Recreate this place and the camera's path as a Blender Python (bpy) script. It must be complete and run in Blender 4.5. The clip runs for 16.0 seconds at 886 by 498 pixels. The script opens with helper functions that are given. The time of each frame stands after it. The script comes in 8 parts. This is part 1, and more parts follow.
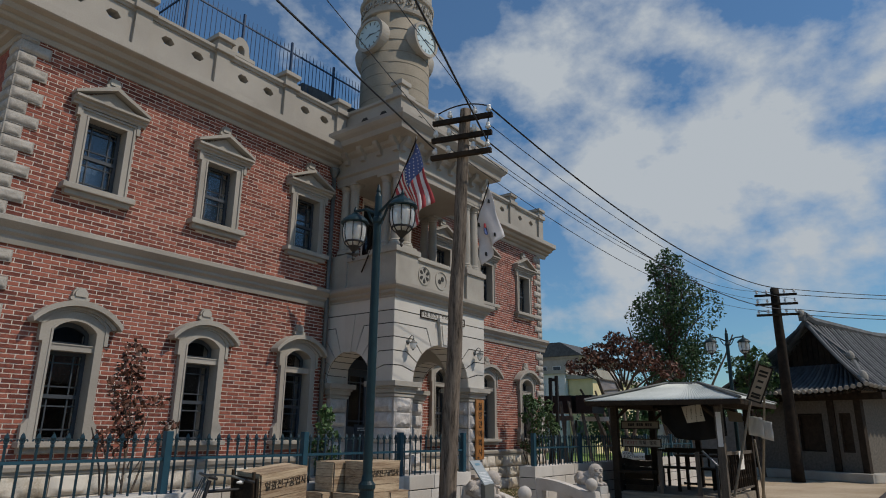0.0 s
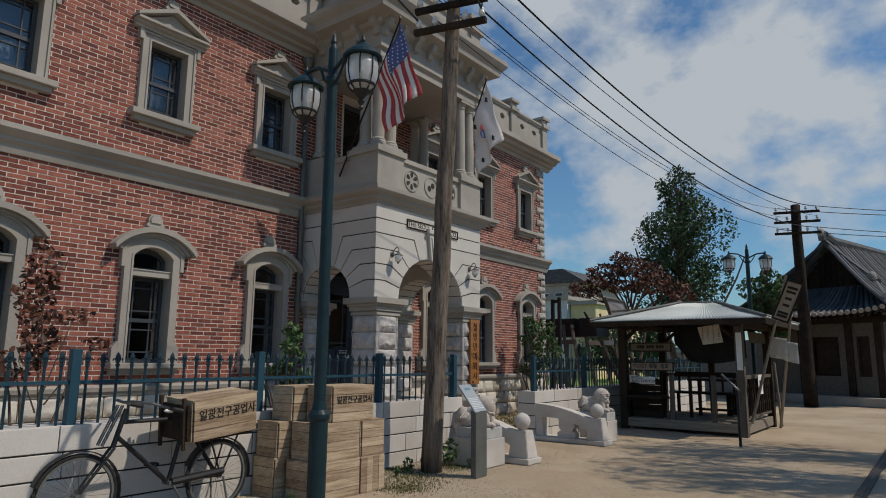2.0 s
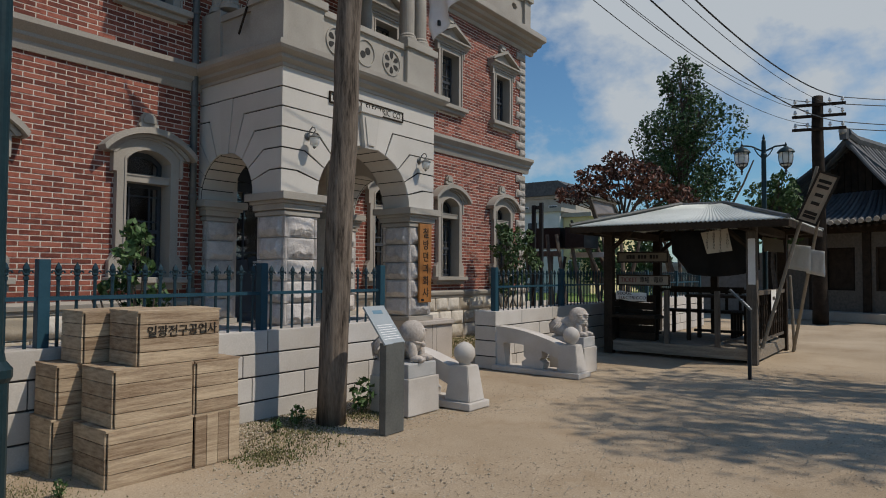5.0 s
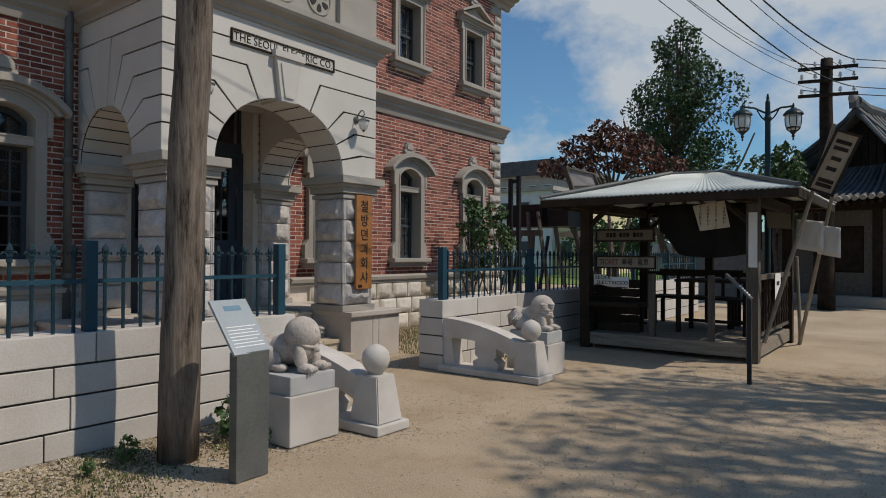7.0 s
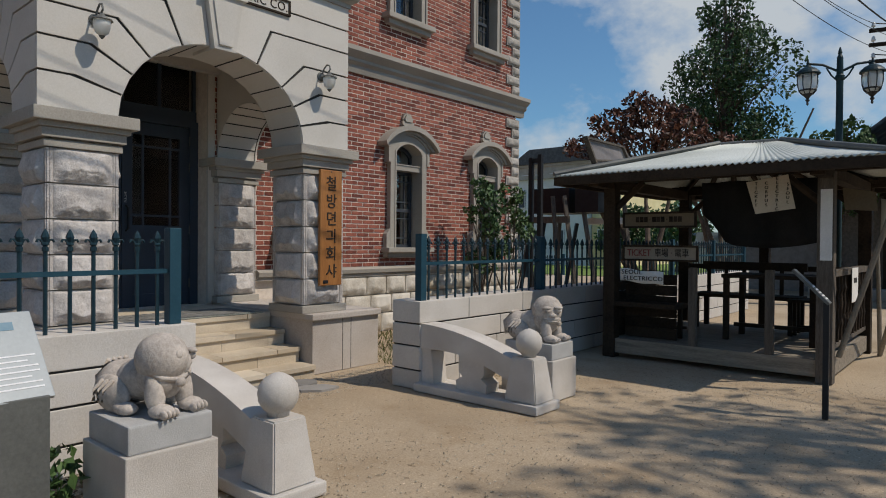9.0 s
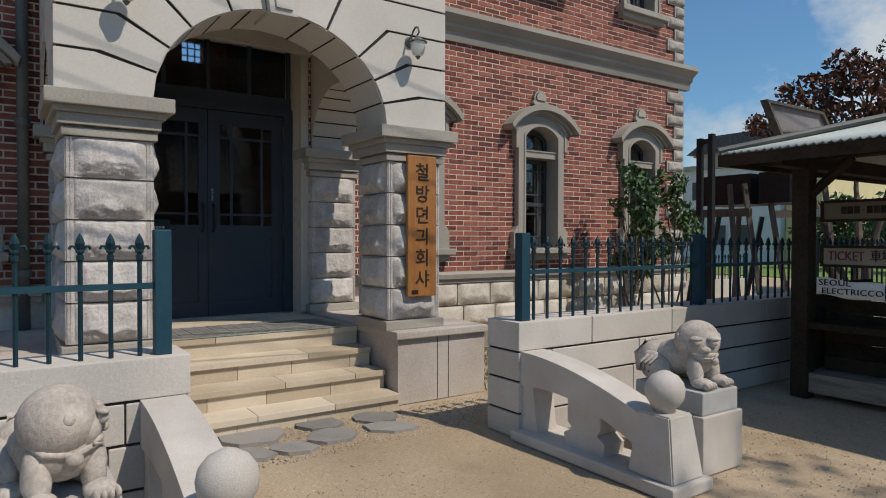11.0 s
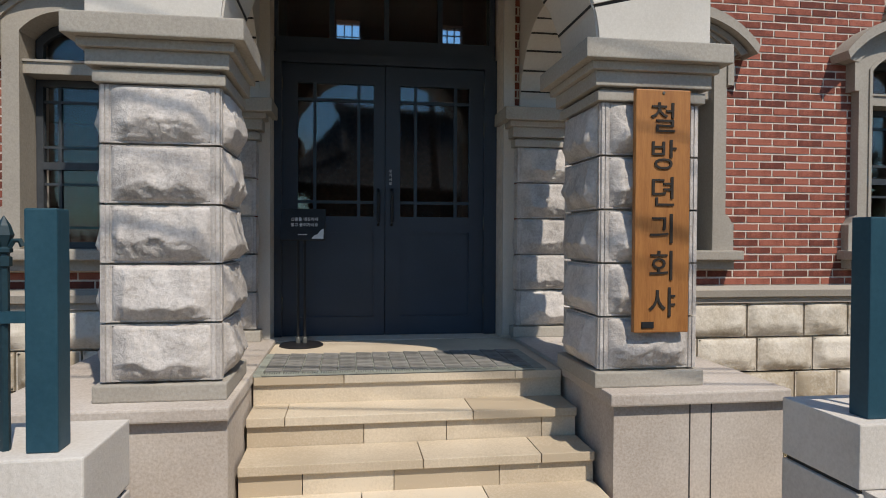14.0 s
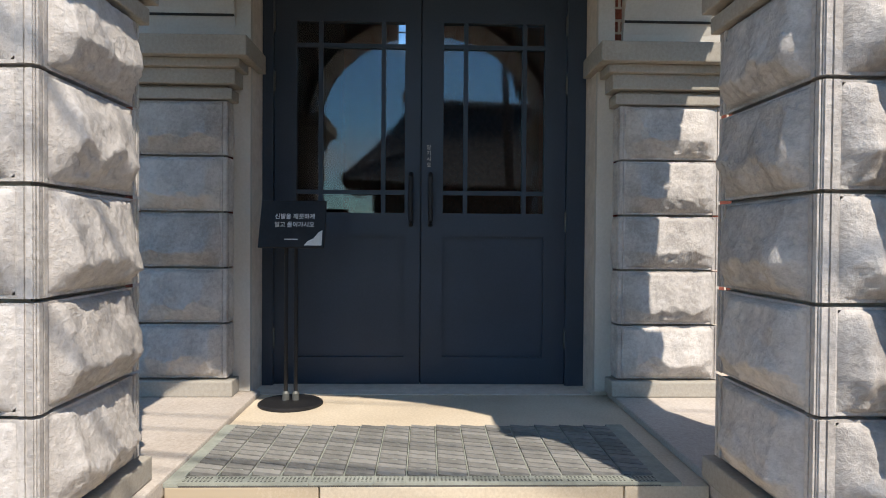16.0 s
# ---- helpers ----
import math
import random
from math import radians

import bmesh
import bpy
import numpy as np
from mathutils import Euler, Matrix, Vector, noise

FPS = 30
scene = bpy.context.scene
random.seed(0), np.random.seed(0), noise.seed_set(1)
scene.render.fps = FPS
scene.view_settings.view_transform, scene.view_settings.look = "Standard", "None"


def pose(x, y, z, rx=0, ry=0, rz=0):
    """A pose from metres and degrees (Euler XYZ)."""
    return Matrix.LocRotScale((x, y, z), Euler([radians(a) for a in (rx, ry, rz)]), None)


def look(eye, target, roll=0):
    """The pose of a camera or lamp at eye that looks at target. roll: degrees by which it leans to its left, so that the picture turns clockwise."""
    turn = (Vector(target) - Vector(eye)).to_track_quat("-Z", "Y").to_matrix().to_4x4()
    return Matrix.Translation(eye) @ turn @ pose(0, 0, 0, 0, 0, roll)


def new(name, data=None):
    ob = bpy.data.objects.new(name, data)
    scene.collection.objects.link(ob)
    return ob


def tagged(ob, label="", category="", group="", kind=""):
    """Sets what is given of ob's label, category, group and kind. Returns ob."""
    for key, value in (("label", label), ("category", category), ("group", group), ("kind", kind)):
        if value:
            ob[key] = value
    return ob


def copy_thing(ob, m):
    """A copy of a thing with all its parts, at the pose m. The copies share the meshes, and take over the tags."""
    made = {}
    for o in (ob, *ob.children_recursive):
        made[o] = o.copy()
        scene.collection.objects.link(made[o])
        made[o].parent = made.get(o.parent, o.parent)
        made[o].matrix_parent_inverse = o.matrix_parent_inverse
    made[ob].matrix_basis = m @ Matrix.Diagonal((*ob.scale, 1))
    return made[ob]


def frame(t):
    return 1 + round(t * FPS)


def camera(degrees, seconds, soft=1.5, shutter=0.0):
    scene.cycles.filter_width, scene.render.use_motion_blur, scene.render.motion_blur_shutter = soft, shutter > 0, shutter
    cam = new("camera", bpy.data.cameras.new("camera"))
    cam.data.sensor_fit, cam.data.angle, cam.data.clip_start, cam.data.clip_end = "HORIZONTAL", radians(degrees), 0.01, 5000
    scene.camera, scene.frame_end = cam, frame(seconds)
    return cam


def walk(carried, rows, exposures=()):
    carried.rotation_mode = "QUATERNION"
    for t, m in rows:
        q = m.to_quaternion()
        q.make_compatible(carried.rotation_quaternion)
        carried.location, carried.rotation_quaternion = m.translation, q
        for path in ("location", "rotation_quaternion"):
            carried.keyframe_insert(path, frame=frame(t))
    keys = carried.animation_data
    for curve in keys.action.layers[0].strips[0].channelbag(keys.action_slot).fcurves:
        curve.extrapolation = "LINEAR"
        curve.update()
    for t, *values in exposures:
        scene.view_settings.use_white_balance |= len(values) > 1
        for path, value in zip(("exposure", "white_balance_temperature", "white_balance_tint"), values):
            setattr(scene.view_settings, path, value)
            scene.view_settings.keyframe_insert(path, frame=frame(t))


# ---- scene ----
cam = camera(68.8, 16.0, soft=1.0)
METRES, EYE, TILT, LEAN, TURN = 12.4, 1.40, 0.0, 0.0, 37.3
ROWS = [
    (0.0, 0.0, 0.0, 0.0, -0.18, 15.6, -0.65),
    (0.5, 0.002, 0.0285, -0.002, -0.11, 15.41, -0.6),
    (1.0, 0.0044, 0.0575, -0.0043, 0.03, 13.87, -0.61),
    (1.5, 0.0086, 0.0883, -0.0045, 0.12, 11.68, -0.61),
    (2.0, 0.0181, 0.1209, -0.0062, 0.11, 9.44, -0.57),
    (2.5, 0.0262, 0.1527, -0.0081, 0.04, 6.23, -0.56),
    (3.0, 0.0369, 0.1842, -0.0078, -0.02, 4.55, -0.6),
    (3.5, 0.0482, 0.2166, -0.007, -0.06, 3.94, -0.55),
    (4.0, 0.0576, 0.2491, -0.0079, -0.04, 3.3, -0.53),
    (4.5, 0.0701, 0.2795, -0.0091, -0.0, 2.55, -0.42),
    (5.0, 0.0831, 0.3091, -0.0091, 0.03, 2.04, -0.39),
    (7.5, 0.1507, 0.4629, -0.0094, -0.1, 0.09, -0.3),
    (8.0, 0.1609, 0.4947, -0.01, -0.02, -0.15, -0.33),
    (10.5, 0.2059, 0.6414, -0.0088, 14.62, -0.87, -0.15),
    (11.0, 0.2094, 0.6687, -0.0068, 18.53, -0.93, -0.12),
    (11.5, 0.2125, 0.6968, -0.0067, 22.44, -0.92, -0.1),
    (12.0, 0.2105, 0.724, -0.0077, 27.63, -0.99, -0.19),
    (12.5, 0.2037, 0.7514, -0.0086, 32.09, -0.97, -0.15),
    (13.0, 0.1964, 0.7802, -0.0093, 36.79, -1.0, -0.1),
    (13.5, 0.1867, 0.8077, -0.0101, 41.63, -0.93, -0.22),
    (14.0, 0.1736, 0.8325, -0.0089, 44.31, -1.04, -0.27),
    (14.5, 0.1579, 0.8586, -0.0092, 46.66, -1.06, -0.24),
    (15.0, 0.138, 0.8822, -0.0093, 48.93, -1.11, -0.29),
    (15.5, 0.1163, 0.9039, -0.0083, 50.26, -1.04, -0.29),
    (16.0, 0.0921, 0.925, -0.0069, 51.16, -0.99, -0.43),
]
EXPO = [(0.0, -0.50), (2.5, -0.50), (5.0, -0.45), (8.0, -0.38), (11.0, -0.22), (12.5, -0.08), (13.5, -0.04), (14.5, 0.24), (15.5, 0.30), (16.0, 0.66)]
walk(cam, [(t, pose(0, 0, EYE, TILT, LEAN, TURN) @ pose(METRES * x, METRES * y, METRES * z, 90 + pitch, roll, yaw)) for t, x, y, z, yaw, pitch, roll in ROWS], EXPO)

# ---- light ----
SUN = Vector((1.0, 0.42, 1.42)).normalized()
world = bpy.data.worlds.new("sky")
scene.world = world
world.use_nodes = True
wn, wl = world.node_tree.nodes, world.node_tree.links
sky = wn.new("ShaderNodeTexSky")
sky.sky_type = "NISHITA"
sky.sun_disc = False
sky.sun_elevation = math.asin(SUN.z)
sky.sun_rotation = math.atan2(SUN.x, SUN.y)
sky.air_density, sky.dust_density, sky.ozone_density = 1.15, 0.35, 2.5
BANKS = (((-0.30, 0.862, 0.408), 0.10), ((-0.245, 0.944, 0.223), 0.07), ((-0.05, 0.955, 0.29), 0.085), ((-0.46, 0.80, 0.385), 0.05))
# broken cumulus on the sky dome
co = wn.new("ShaderNodeTexCoord")
mp = wn.new("ShaderNodeMapping")
mp.inputs["Scale"].default_value = (1.0, 1.0, 1.5)
mp.inputs["Location"].default_value = (1.35, 0.7, 0.3)
n1 = wn.new("ShaderNodeTexNoise")
n1.inputs["Scale"].default_value, n1.inputs["Detail"].default_value, n1.inputs["Roughness"].default_value = 5.2, 12.0, 0.57
r1 = wn.new("ShaderNodeValToRGB")
r1.color_ramp.elements[0].position, r1.color_ramp.elements[1].position = 0.56, 0.73
r1.color_ramp.elements[0].color, r1.color_ramp.elements[1].color = (0.03, 0.03, 0.03, 1), (1, 1, 1, 1)
mx = wn.new("ShaderNodeMix")
mx.data_type = "RGBA"
bg = wn["Background"]
wl.new(co.outputs["Generated"], mp.inputs["Vector"])
wl.new(mp.outputs["Vector"], n1.inputs["Vector"])
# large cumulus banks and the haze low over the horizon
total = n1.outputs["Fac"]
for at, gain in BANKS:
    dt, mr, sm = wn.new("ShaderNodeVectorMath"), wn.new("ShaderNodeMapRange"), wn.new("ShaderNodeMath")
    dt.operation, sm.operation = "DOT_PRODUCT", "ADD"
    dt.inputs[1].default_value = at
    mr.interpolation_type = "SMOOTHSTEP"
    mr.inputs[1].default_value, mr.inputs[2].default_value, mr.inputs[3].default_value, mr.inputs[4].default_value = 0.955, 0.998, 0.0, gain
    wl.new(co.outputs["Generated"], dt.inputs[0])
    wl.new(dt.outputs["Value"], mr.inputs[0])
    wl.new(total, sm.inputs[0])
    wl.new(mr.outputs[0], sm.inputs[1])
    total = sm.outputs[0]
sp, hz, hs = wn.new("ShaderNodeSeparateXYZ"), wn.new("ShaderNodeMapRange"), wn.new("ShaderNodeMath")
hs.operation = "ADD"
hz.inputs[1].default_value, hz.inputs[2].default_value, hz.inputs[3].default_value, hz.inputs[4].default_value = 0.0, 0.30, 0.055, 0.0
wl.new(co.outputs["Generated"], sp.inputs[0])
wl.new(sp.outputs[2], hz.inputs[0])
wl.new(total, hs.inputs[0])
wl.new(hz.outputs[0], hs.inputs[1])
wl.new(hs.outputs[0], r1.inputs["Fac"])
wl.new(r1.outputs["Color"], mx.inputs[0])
tint = wn.new("ShaderNodeMix")
tint.data_type, tint.blend_type = "RGBA", "MULTIPLY"
tint.inputs[0].default_value = 1.0
tint.inputs[7].default_value = (1.08, 1.62, 1.94, 1)
wl.new(sky.outputs["Color"], tint.inputs[6])
wl.new(tint.outputs[2], mx.inputs[6])
mx.inputs[7].default_value = (9.8, 10.7, 11.6, 1)
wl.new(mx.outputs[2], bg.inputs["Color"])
bg.inputs["Strength"].default_value = 0.064
sun = new("sun", bpy.data.lights.new("sun", "SUN"))
sun.data.energy, sun.data.angle, sun.data.color = 3.95, radians(0.55), (1.0, 0.895, 0.765)
sun.matrix_world = look(SUN * 60, (0, 0, 0))

# ---- materials ----
def mat(name, dark, light, size=4.0, rough=0.8, metal=0.0, bump=0.3, fine=60.0, stretch=(1, 1, 1), vary=0.0, mid=None, spec=0.4):
    """Two scales of noise between two colours, fine relief, and a per-object shift."""
    m = bpy.data.materials.new(name)
    m.use_nodes = True
    n, l = m.node_tree.nodes, m.node_tree.links
    b = n["Principled BSDF"]
    b.inputs["Roughness"].default_value, b.inputs["Metallic"].default_value = rough, metal
    b.inputs["Specular IOR Level"].default_value = spec
    tc, mpn = n.new("ShaderNodeTexCoord"), n.new("ShaderNodeMapping")
    mpn.inputs["Scale"].default_value = stretch
    l.new(tc.outputs["Object"], mpn.inputs["Vector"])
    a, f = n.new("ShaderNodeTexNoise"), n.new("ShaderNodeTexNoise")
    a.inputs["Scale"].default_value, a.inputs["Detail"].default_value = size, 5
    f.inputs["Scale"].default_value, f.inputs["Detail"].default_value, f.inputs["Roughness"].default_value = fine, 7, 0.68
    l.new(mpn.outputs[0], a.inputs["Vector"]), l.new(mpn.outputs[0], f.inputs["Vector"])
    ad = n.new("ShaderNodeMath")
    ad.operation = "MULTIPLY_ADD"
    ad.inputs[1].default_value = 0.5
    l.new(f.outputs["Fac"], ad.inputs[0])
    ad2 = n.new("ShaderNodeMath")
    ad2.operation = "MULTIPLY"
    ad2.inputs[1].default_value = 0.5
    l.new(a.outputs["Fac"], ad2.inputs[0])
    l.new(ad2.outputs[0], ad.inputs[2])
    rp = n.new("ShaderNodeValToRGB")
    rp.color_ramp.elements[0].position, rp.color_ramp.elements[1].position = 0.36, 0.64
    rp.color_ramp.elements[0].color, rp.color_ramp.elements[1].color = (*dark, 1), (*light, 1)
    if mid:
        e = rp.color_ramp.elements.new(0.5)
        e.color = (*mid, 1)
    fac = ad.outputs[0]
    if vary:
        oi, ge = n.new("ShaderNodeObjectInfo"), n.new("ShaderNodeNewGeometry")
        s = n.new("ShaderNodeMath")
        s.operation = "ADD"
        l.new(oi.outputs["Random"], s.inputs[0]), l.new(ge.outputs["Random Per Island"], s.inputs[1])
        fr = n.new("ShaderNodeMath")
        fr.operation = "FRACT"
        l.new(s.outputs[0], fr.inputs[0])
        v = n.new("ShaderNodeMath")
        v.operation = "MULTIPLY_ADD"
        v.inputs[1].default_value = vary
        l.new(fr.outputs[0], v.inputs[0])
        w = n.new("ShaderNodeMath")
        w.operation = "SUBTRACT"
        w.inputs[1].default_value = vary / 2
        l.new(fac, w.inputs[0])
        l.new(w.outputs[0], v.inputs[2])
        fac = v.outputs[0]
    l.new(fac, rp.inputs["Fac"]), l.new(rp.outputs["Color"], b.inputs["Base Color"])
    if bump:
        bp = n.new("ShaderNodeBump")
        bp.inputs["Strength"].default_value, bp.inputs["Distance"].default_value = bump, 0.012
        l.new(ad.outputs[0], bp.inputs["Height"]), l.new(bp.outputs["Normal"], b.inputs["Normal"])
    return m


def glass_mat(name, tint, rough=0.03, alpha=1.0):
    m = bpy.data.materials.new(name)
    m.use_nodes = True
    b = m.node_tree.nodes["Principled BSDF"]
    b.inputs["Base Color"].default_value = (*tint, 1)
    b.inputs["Roughness"].default_value, b.inputs["IOR"].default_value = rough, 1.5
    b.inputs["Transmission Weight"].default_value = alpha
    return m


STONE = mat("buff_stone", (0.29, 0.268, 0.232), (0.42, 0.393, 0.345), 2.2, 0.85, bump=0.25, fine=70)
ROCK = mat("rock_faced_stone", (0.36, 0.335, 0.315), (0.62, 0.585, 0.555), 9, 0.92, bump=1.0, fine=60, vary=0.14)
SMOOTH = mat("dressed_stone", (0.50, 0.475, 0.43), (0.60, 0.575, 0.53), 1.6, 0.85, bump=0.15, fine=80, vary=0.15)
BASEROCK = mat("weathered_base_stone", (0.36, 0.31, 0.235), (0.64, 0.60, 0.53), 4, 0.92, bump=0.9, fine=40, vary=0.35)
GREYTRIM = mat("grey_painted_stucco", (0.275, 0.252, 0.218), (0.40, 0.37, 0.325), 1.1, 0.85, bump=0.15, fine=70)
QUOIN = mat("weathered_quoin_stone", (0.27, 0.25, 0.22), (0.44, 0.41, 0.37), 7, 0.92, bump=0.8, fine=50, vary=0.16)
BRICK = mat("red_brick", (0.125, 0.036, 0.026), (0.33, 0.112, 0.076), 14, 0.9, bump=0.35, fine=90, vary=0.36, mid=(0.225, 0.068, 0.046))
MORTAR = mat("pale_mortar", (0.56, 0.49, 0.42), (0.72, 0.65, 0.57), 20, 0.95, bump=0.3, fine=120)
JOINT = mat("dark_joint", (0.028, 0.027, 0.026), (0.05, 0.048, 0.045), 20, 0.95, bump=0.2)
BLOCK = mat("white_stone_block", (0.45, 0.42, 0.38), (0.61, 0.58, 0.54), 2, 0.85, bump=0.3, fine=90, vary=0.2)
GRANITE = mat("speckled_granite", (0.43, 0.395, 0.355), (0.64, 0.605, 0.56), 3, 0.85, bump=0.5, fine=160)
STEPSTONE = mat("cream_step_stone", (0.45, 0.375, 0.275), (0.64, 0.56, 0.44), 2.5, 0.8, bump=0.12, fine=90, vary=0.35)
PLINTH = mat("pinkish_plinth_stone", (0.37, 0.32, 0.275), (0.58, 0.535, 0.49), 1.5, 0.85, bump=0.15, fine=80)
SLATE = mat("grey_stepping_stone", (0.20, 0.19, 0.178), (0.31, 0.295, 0.275), 4, 0.85, bump=0.4, fine=60, vary=0.3)
DOORBLUE = mat("slate_blue_door_paint", (0.029, 0.042, 0.062), (0.040, 0.056, 0.082), 3, 0.45, bump=0.06, fine=120)
FENCEBLUE = mat("blue_green_post_paint", (0.011, 0.048, 0.075), (0.020, 0.068, 0.098), 6, 0.5, bump=0.1, spec=0.3)
FENCEPAINT = mat("dark_blue_picket_paint", (0.007, 0.026, 0.038), (0.016, 0.044, 0.060), 9, 0.5, bump=0.1, spec=0.3)
IRON = mat("dark_iron_paint", (0.008, 0.014, 0.019), (0.02, 0.03, 0.038), 12, 0.55, bump=0.15, spec=0.25)
# Blue-grey that imitates the sky's reflection in the upper panes.
SKYSHEET = mat("painted_sky_reflection", (0.045, 0.085, 0.15), (0.06, 0.11, 0.18), 3, 0.7, bump=0.05)
BLACK = mat("black_paint", (0.008, 0.008, 0.009), (0.018, 0.018, 0.02), 12, 0.5, bump=0.1)
SASH = mat("dark_sash_paint", (0.035, 0.042, 0.052), (0.06, 0.068, 0.08), 8, 0.5, bump=0.05)
# Near black in place of shade: the gloom of the rooms is in this colour.
SHADEROOM = mat("shade_black_interior", (0.012, 0.012, 0.013), (0.02, 0.02, 0.022), 3, 0.9, bump=0.0)
GLASS = glass_mat("window_glass", (0.9, 0.95, 1.0))
DOORGLASS = glass_mat("double_door_glass", (0.8, 0.85, 0.9))
DOORGLASS.node_tree.nodes["Principled BSDF"].inputs["IOR"].default_value = 1.62
PALEWOOD = mat("pale_crate_pine", (0.21, 0.14, 0.085), (0.56, 0.44, 0.30), 2.2, 0.8, bump=0.5, fine=16, stretch=(5, 1.2, 22), vary=0.16)
SIGNWOOD = mat("varnished_sign_wood", (0.26, 0.105, 0.030), (0.39, 0.175, 0.052), 2.5, 0.5, bump=0.15, fine=20, stretch=(8, 8, 0.8))
OLDWOOD = mat("weathered_grey_timber", (0.06, 0.05, 0.04), (0.15, 0.128, 0.105), 3, 0.9, bump=0.8, fine=24, stretch=(9, 9, 0.9))
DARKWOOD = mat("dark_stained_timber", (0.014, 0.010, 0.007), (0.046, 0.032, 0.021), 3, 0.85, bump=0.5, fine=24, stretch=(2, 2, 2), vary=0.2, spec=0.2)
TIN = mat("galvanised_corrugated_sheet", (0.46, 0.50, 0.475), (0.66, 0.70, 0.67), 1.8, 0.6, metal=0.0, bump=0.1, fine=30)
DECKWOOD = mat("tan_grey_deck_wood", (0.16, 0.135, 0.105), (0.33, 0.285, 0.225), 3, 0.9, bump=0.6, fine=24, stretch=(1, 9, 9))
CLOTH = mat("white_cotton", (0.66, 0.65, 0.62), (0.80, 0.79, 0.76), 5, 0.95, bump=0.2)
BLACKCLOTH = mat("black_canvas", (0.010, 0.010, 0.010), (0.02, 0.02, 0.02), 5, 0.95, bump=0.2)
ROOFTILE = mat("grey_clay_tile", (0.055, 0.058, 0.06), (0.13, 0.135, 0.135), 5, 0.75, bump=0.4, fine=40, vary=0.3)
PLASTER = mat("aged_plaster", (0.30, 0.28, 0.25), (0.42, 0.40, 0.36), 2, 0.92, bump=0.3)
LAMPGLASS = glass_mat("frosted_lamp_glass", (0.85, 0.87, 0.86), 0.35, 0.6)
GREENIRON = mat("dark_green_lamp_paint", (0.006, 0.020, 0.026), (0.012, 0.034, 0.042), 8, 0.45, bump=0.1, spec=0.25)
LEAF = mat("green_leaf", (0.035, 0.075, 0.022), (0.085, 0.15, 0.045), 3, 0.6, bump=0.0, vary=0.5)
DARKLEAF = mat("deep_green_leaf", (0.024, 0.058, 0.018), (0.065, 0.125, 0.038), 3, 0.6, bump=0.0, vary=0.5)
REDLEAF = mat("dark_red_maple_leaf", (0.04, 0.02, 0.014), (0.17, 0.07, 0.042), 3, 0.6, bump=0.0, vary=0.7)
BARK = mat("brown_bark", (0.06, 0.045, 0.033), (0.14, 0.11, 0.085), 6, 0.95, bump=0.8, fine=30)
YELLOW = mat("pale_yellow_render", (0.62, 0.52, 0.28), (0.72, 0.62, 0.38), 2, 0.9, bump=0.1)
WHITEWALL = mat("white_render", (0.55, 0.56, 0.57), (0.68, 0.69, 0.70), 2, 0.9, bump=0.1)
LIONSTONE = mat("pinkish_pitted_granite", (0.33, 0.29, 0.255), (0.60, 0.54, 0.48), 10, 0.9, bump=0.6, fine=60)
STEEL = mat("grey_steel", (0.10, 0.105, 0.10), (0.16, 0.165, 0.155), 5, 0.55, metal=0.3, bump=0.1)
RUBBER = mat("black_rubber", (0.010, 0.010, 0.010), (0.028, 0.027, 0.025), 10, 0.85, bump=0.2)
INK = mat("black_brush_ink", (0.012, 0.010, 0.009), (0.03, 0.025, 0.02), 30, 0.8, bump=0.0)
WHITEINK = mat("white_lettering", (0.7, 0.7, 0.7), (0.8, 0.8, 0.8), 30, 0.8, bump=0.0)
REDINK = mat("red_brush_ink", (0.13, 0.02, 0.016), (0.2, 0.035, 0.03), 30, 0.8, bump=0.0)


# ---- building helpers ----
def link(name, bm, material, parent=None, smooth=False):
    me = bpy.data.meshes.new(name)
    bmesh.ops.recalc_face_normals(bm, faces=bm.faces)
    bm.to_mesh(me)
    bm.free()
    if smooth:
        for p in me.polygons:
            p.use_smooth = True
    me.materials.append(material)
    ob = new(name, me)
    ob.parent = parent
    return ob


def part(name, bm, material, parent, label="", smooth=False):
    ob = link(name, bm, material, parent, smooth)
    return tagged(ob, label) if label else ob


def thing(name, label, category, at=(0, 0, 0), rz=0, group="", kind=""):
    ob = new(name)
    ob.matrix_basis = pose(*at, 0, 0, rz)
    return tagged(ob, label, category, group, kind)


def struct(name, bm, material, label="", category="wall", smooth=False):
    return tagged(link(name, bm, material, None, smooth), label or name.replace("_", " "), category, "", "structure")


def B():
    return bmesh.new()


def box(bm, x0, x1, y0, y1, z0, z1, bev=0.0):
    vs = [bm.verts.new(p) for p in ((x0, y0, z0), (x1, y0, z0), (x1, y1, z0), (x0, y1, z0), (x0, y0, z1), (x1, y0, z1), (x1, y1, z1), (x0, y1, z1))]
    fs = [bm.faces.new([vs[i] for i in q]) for q in ((3, 2, 1, 0), (4, 5, 6, 7), (0, 1, 5, 4), (1, 2, 6, 5), (2, 3, 7, 6), (3, 0, 4, 7))]
    if bev:
        es = list({e for f in fs for e in f.edges})
        bmesh.ops.bevel(bm, geom=es, offset=bev, segments=2, profile=0.6, affect="EDGES")
    return bm


def bx(*a, bev=0.0):
    return box(bmesh.new(), *a, bev=bev)


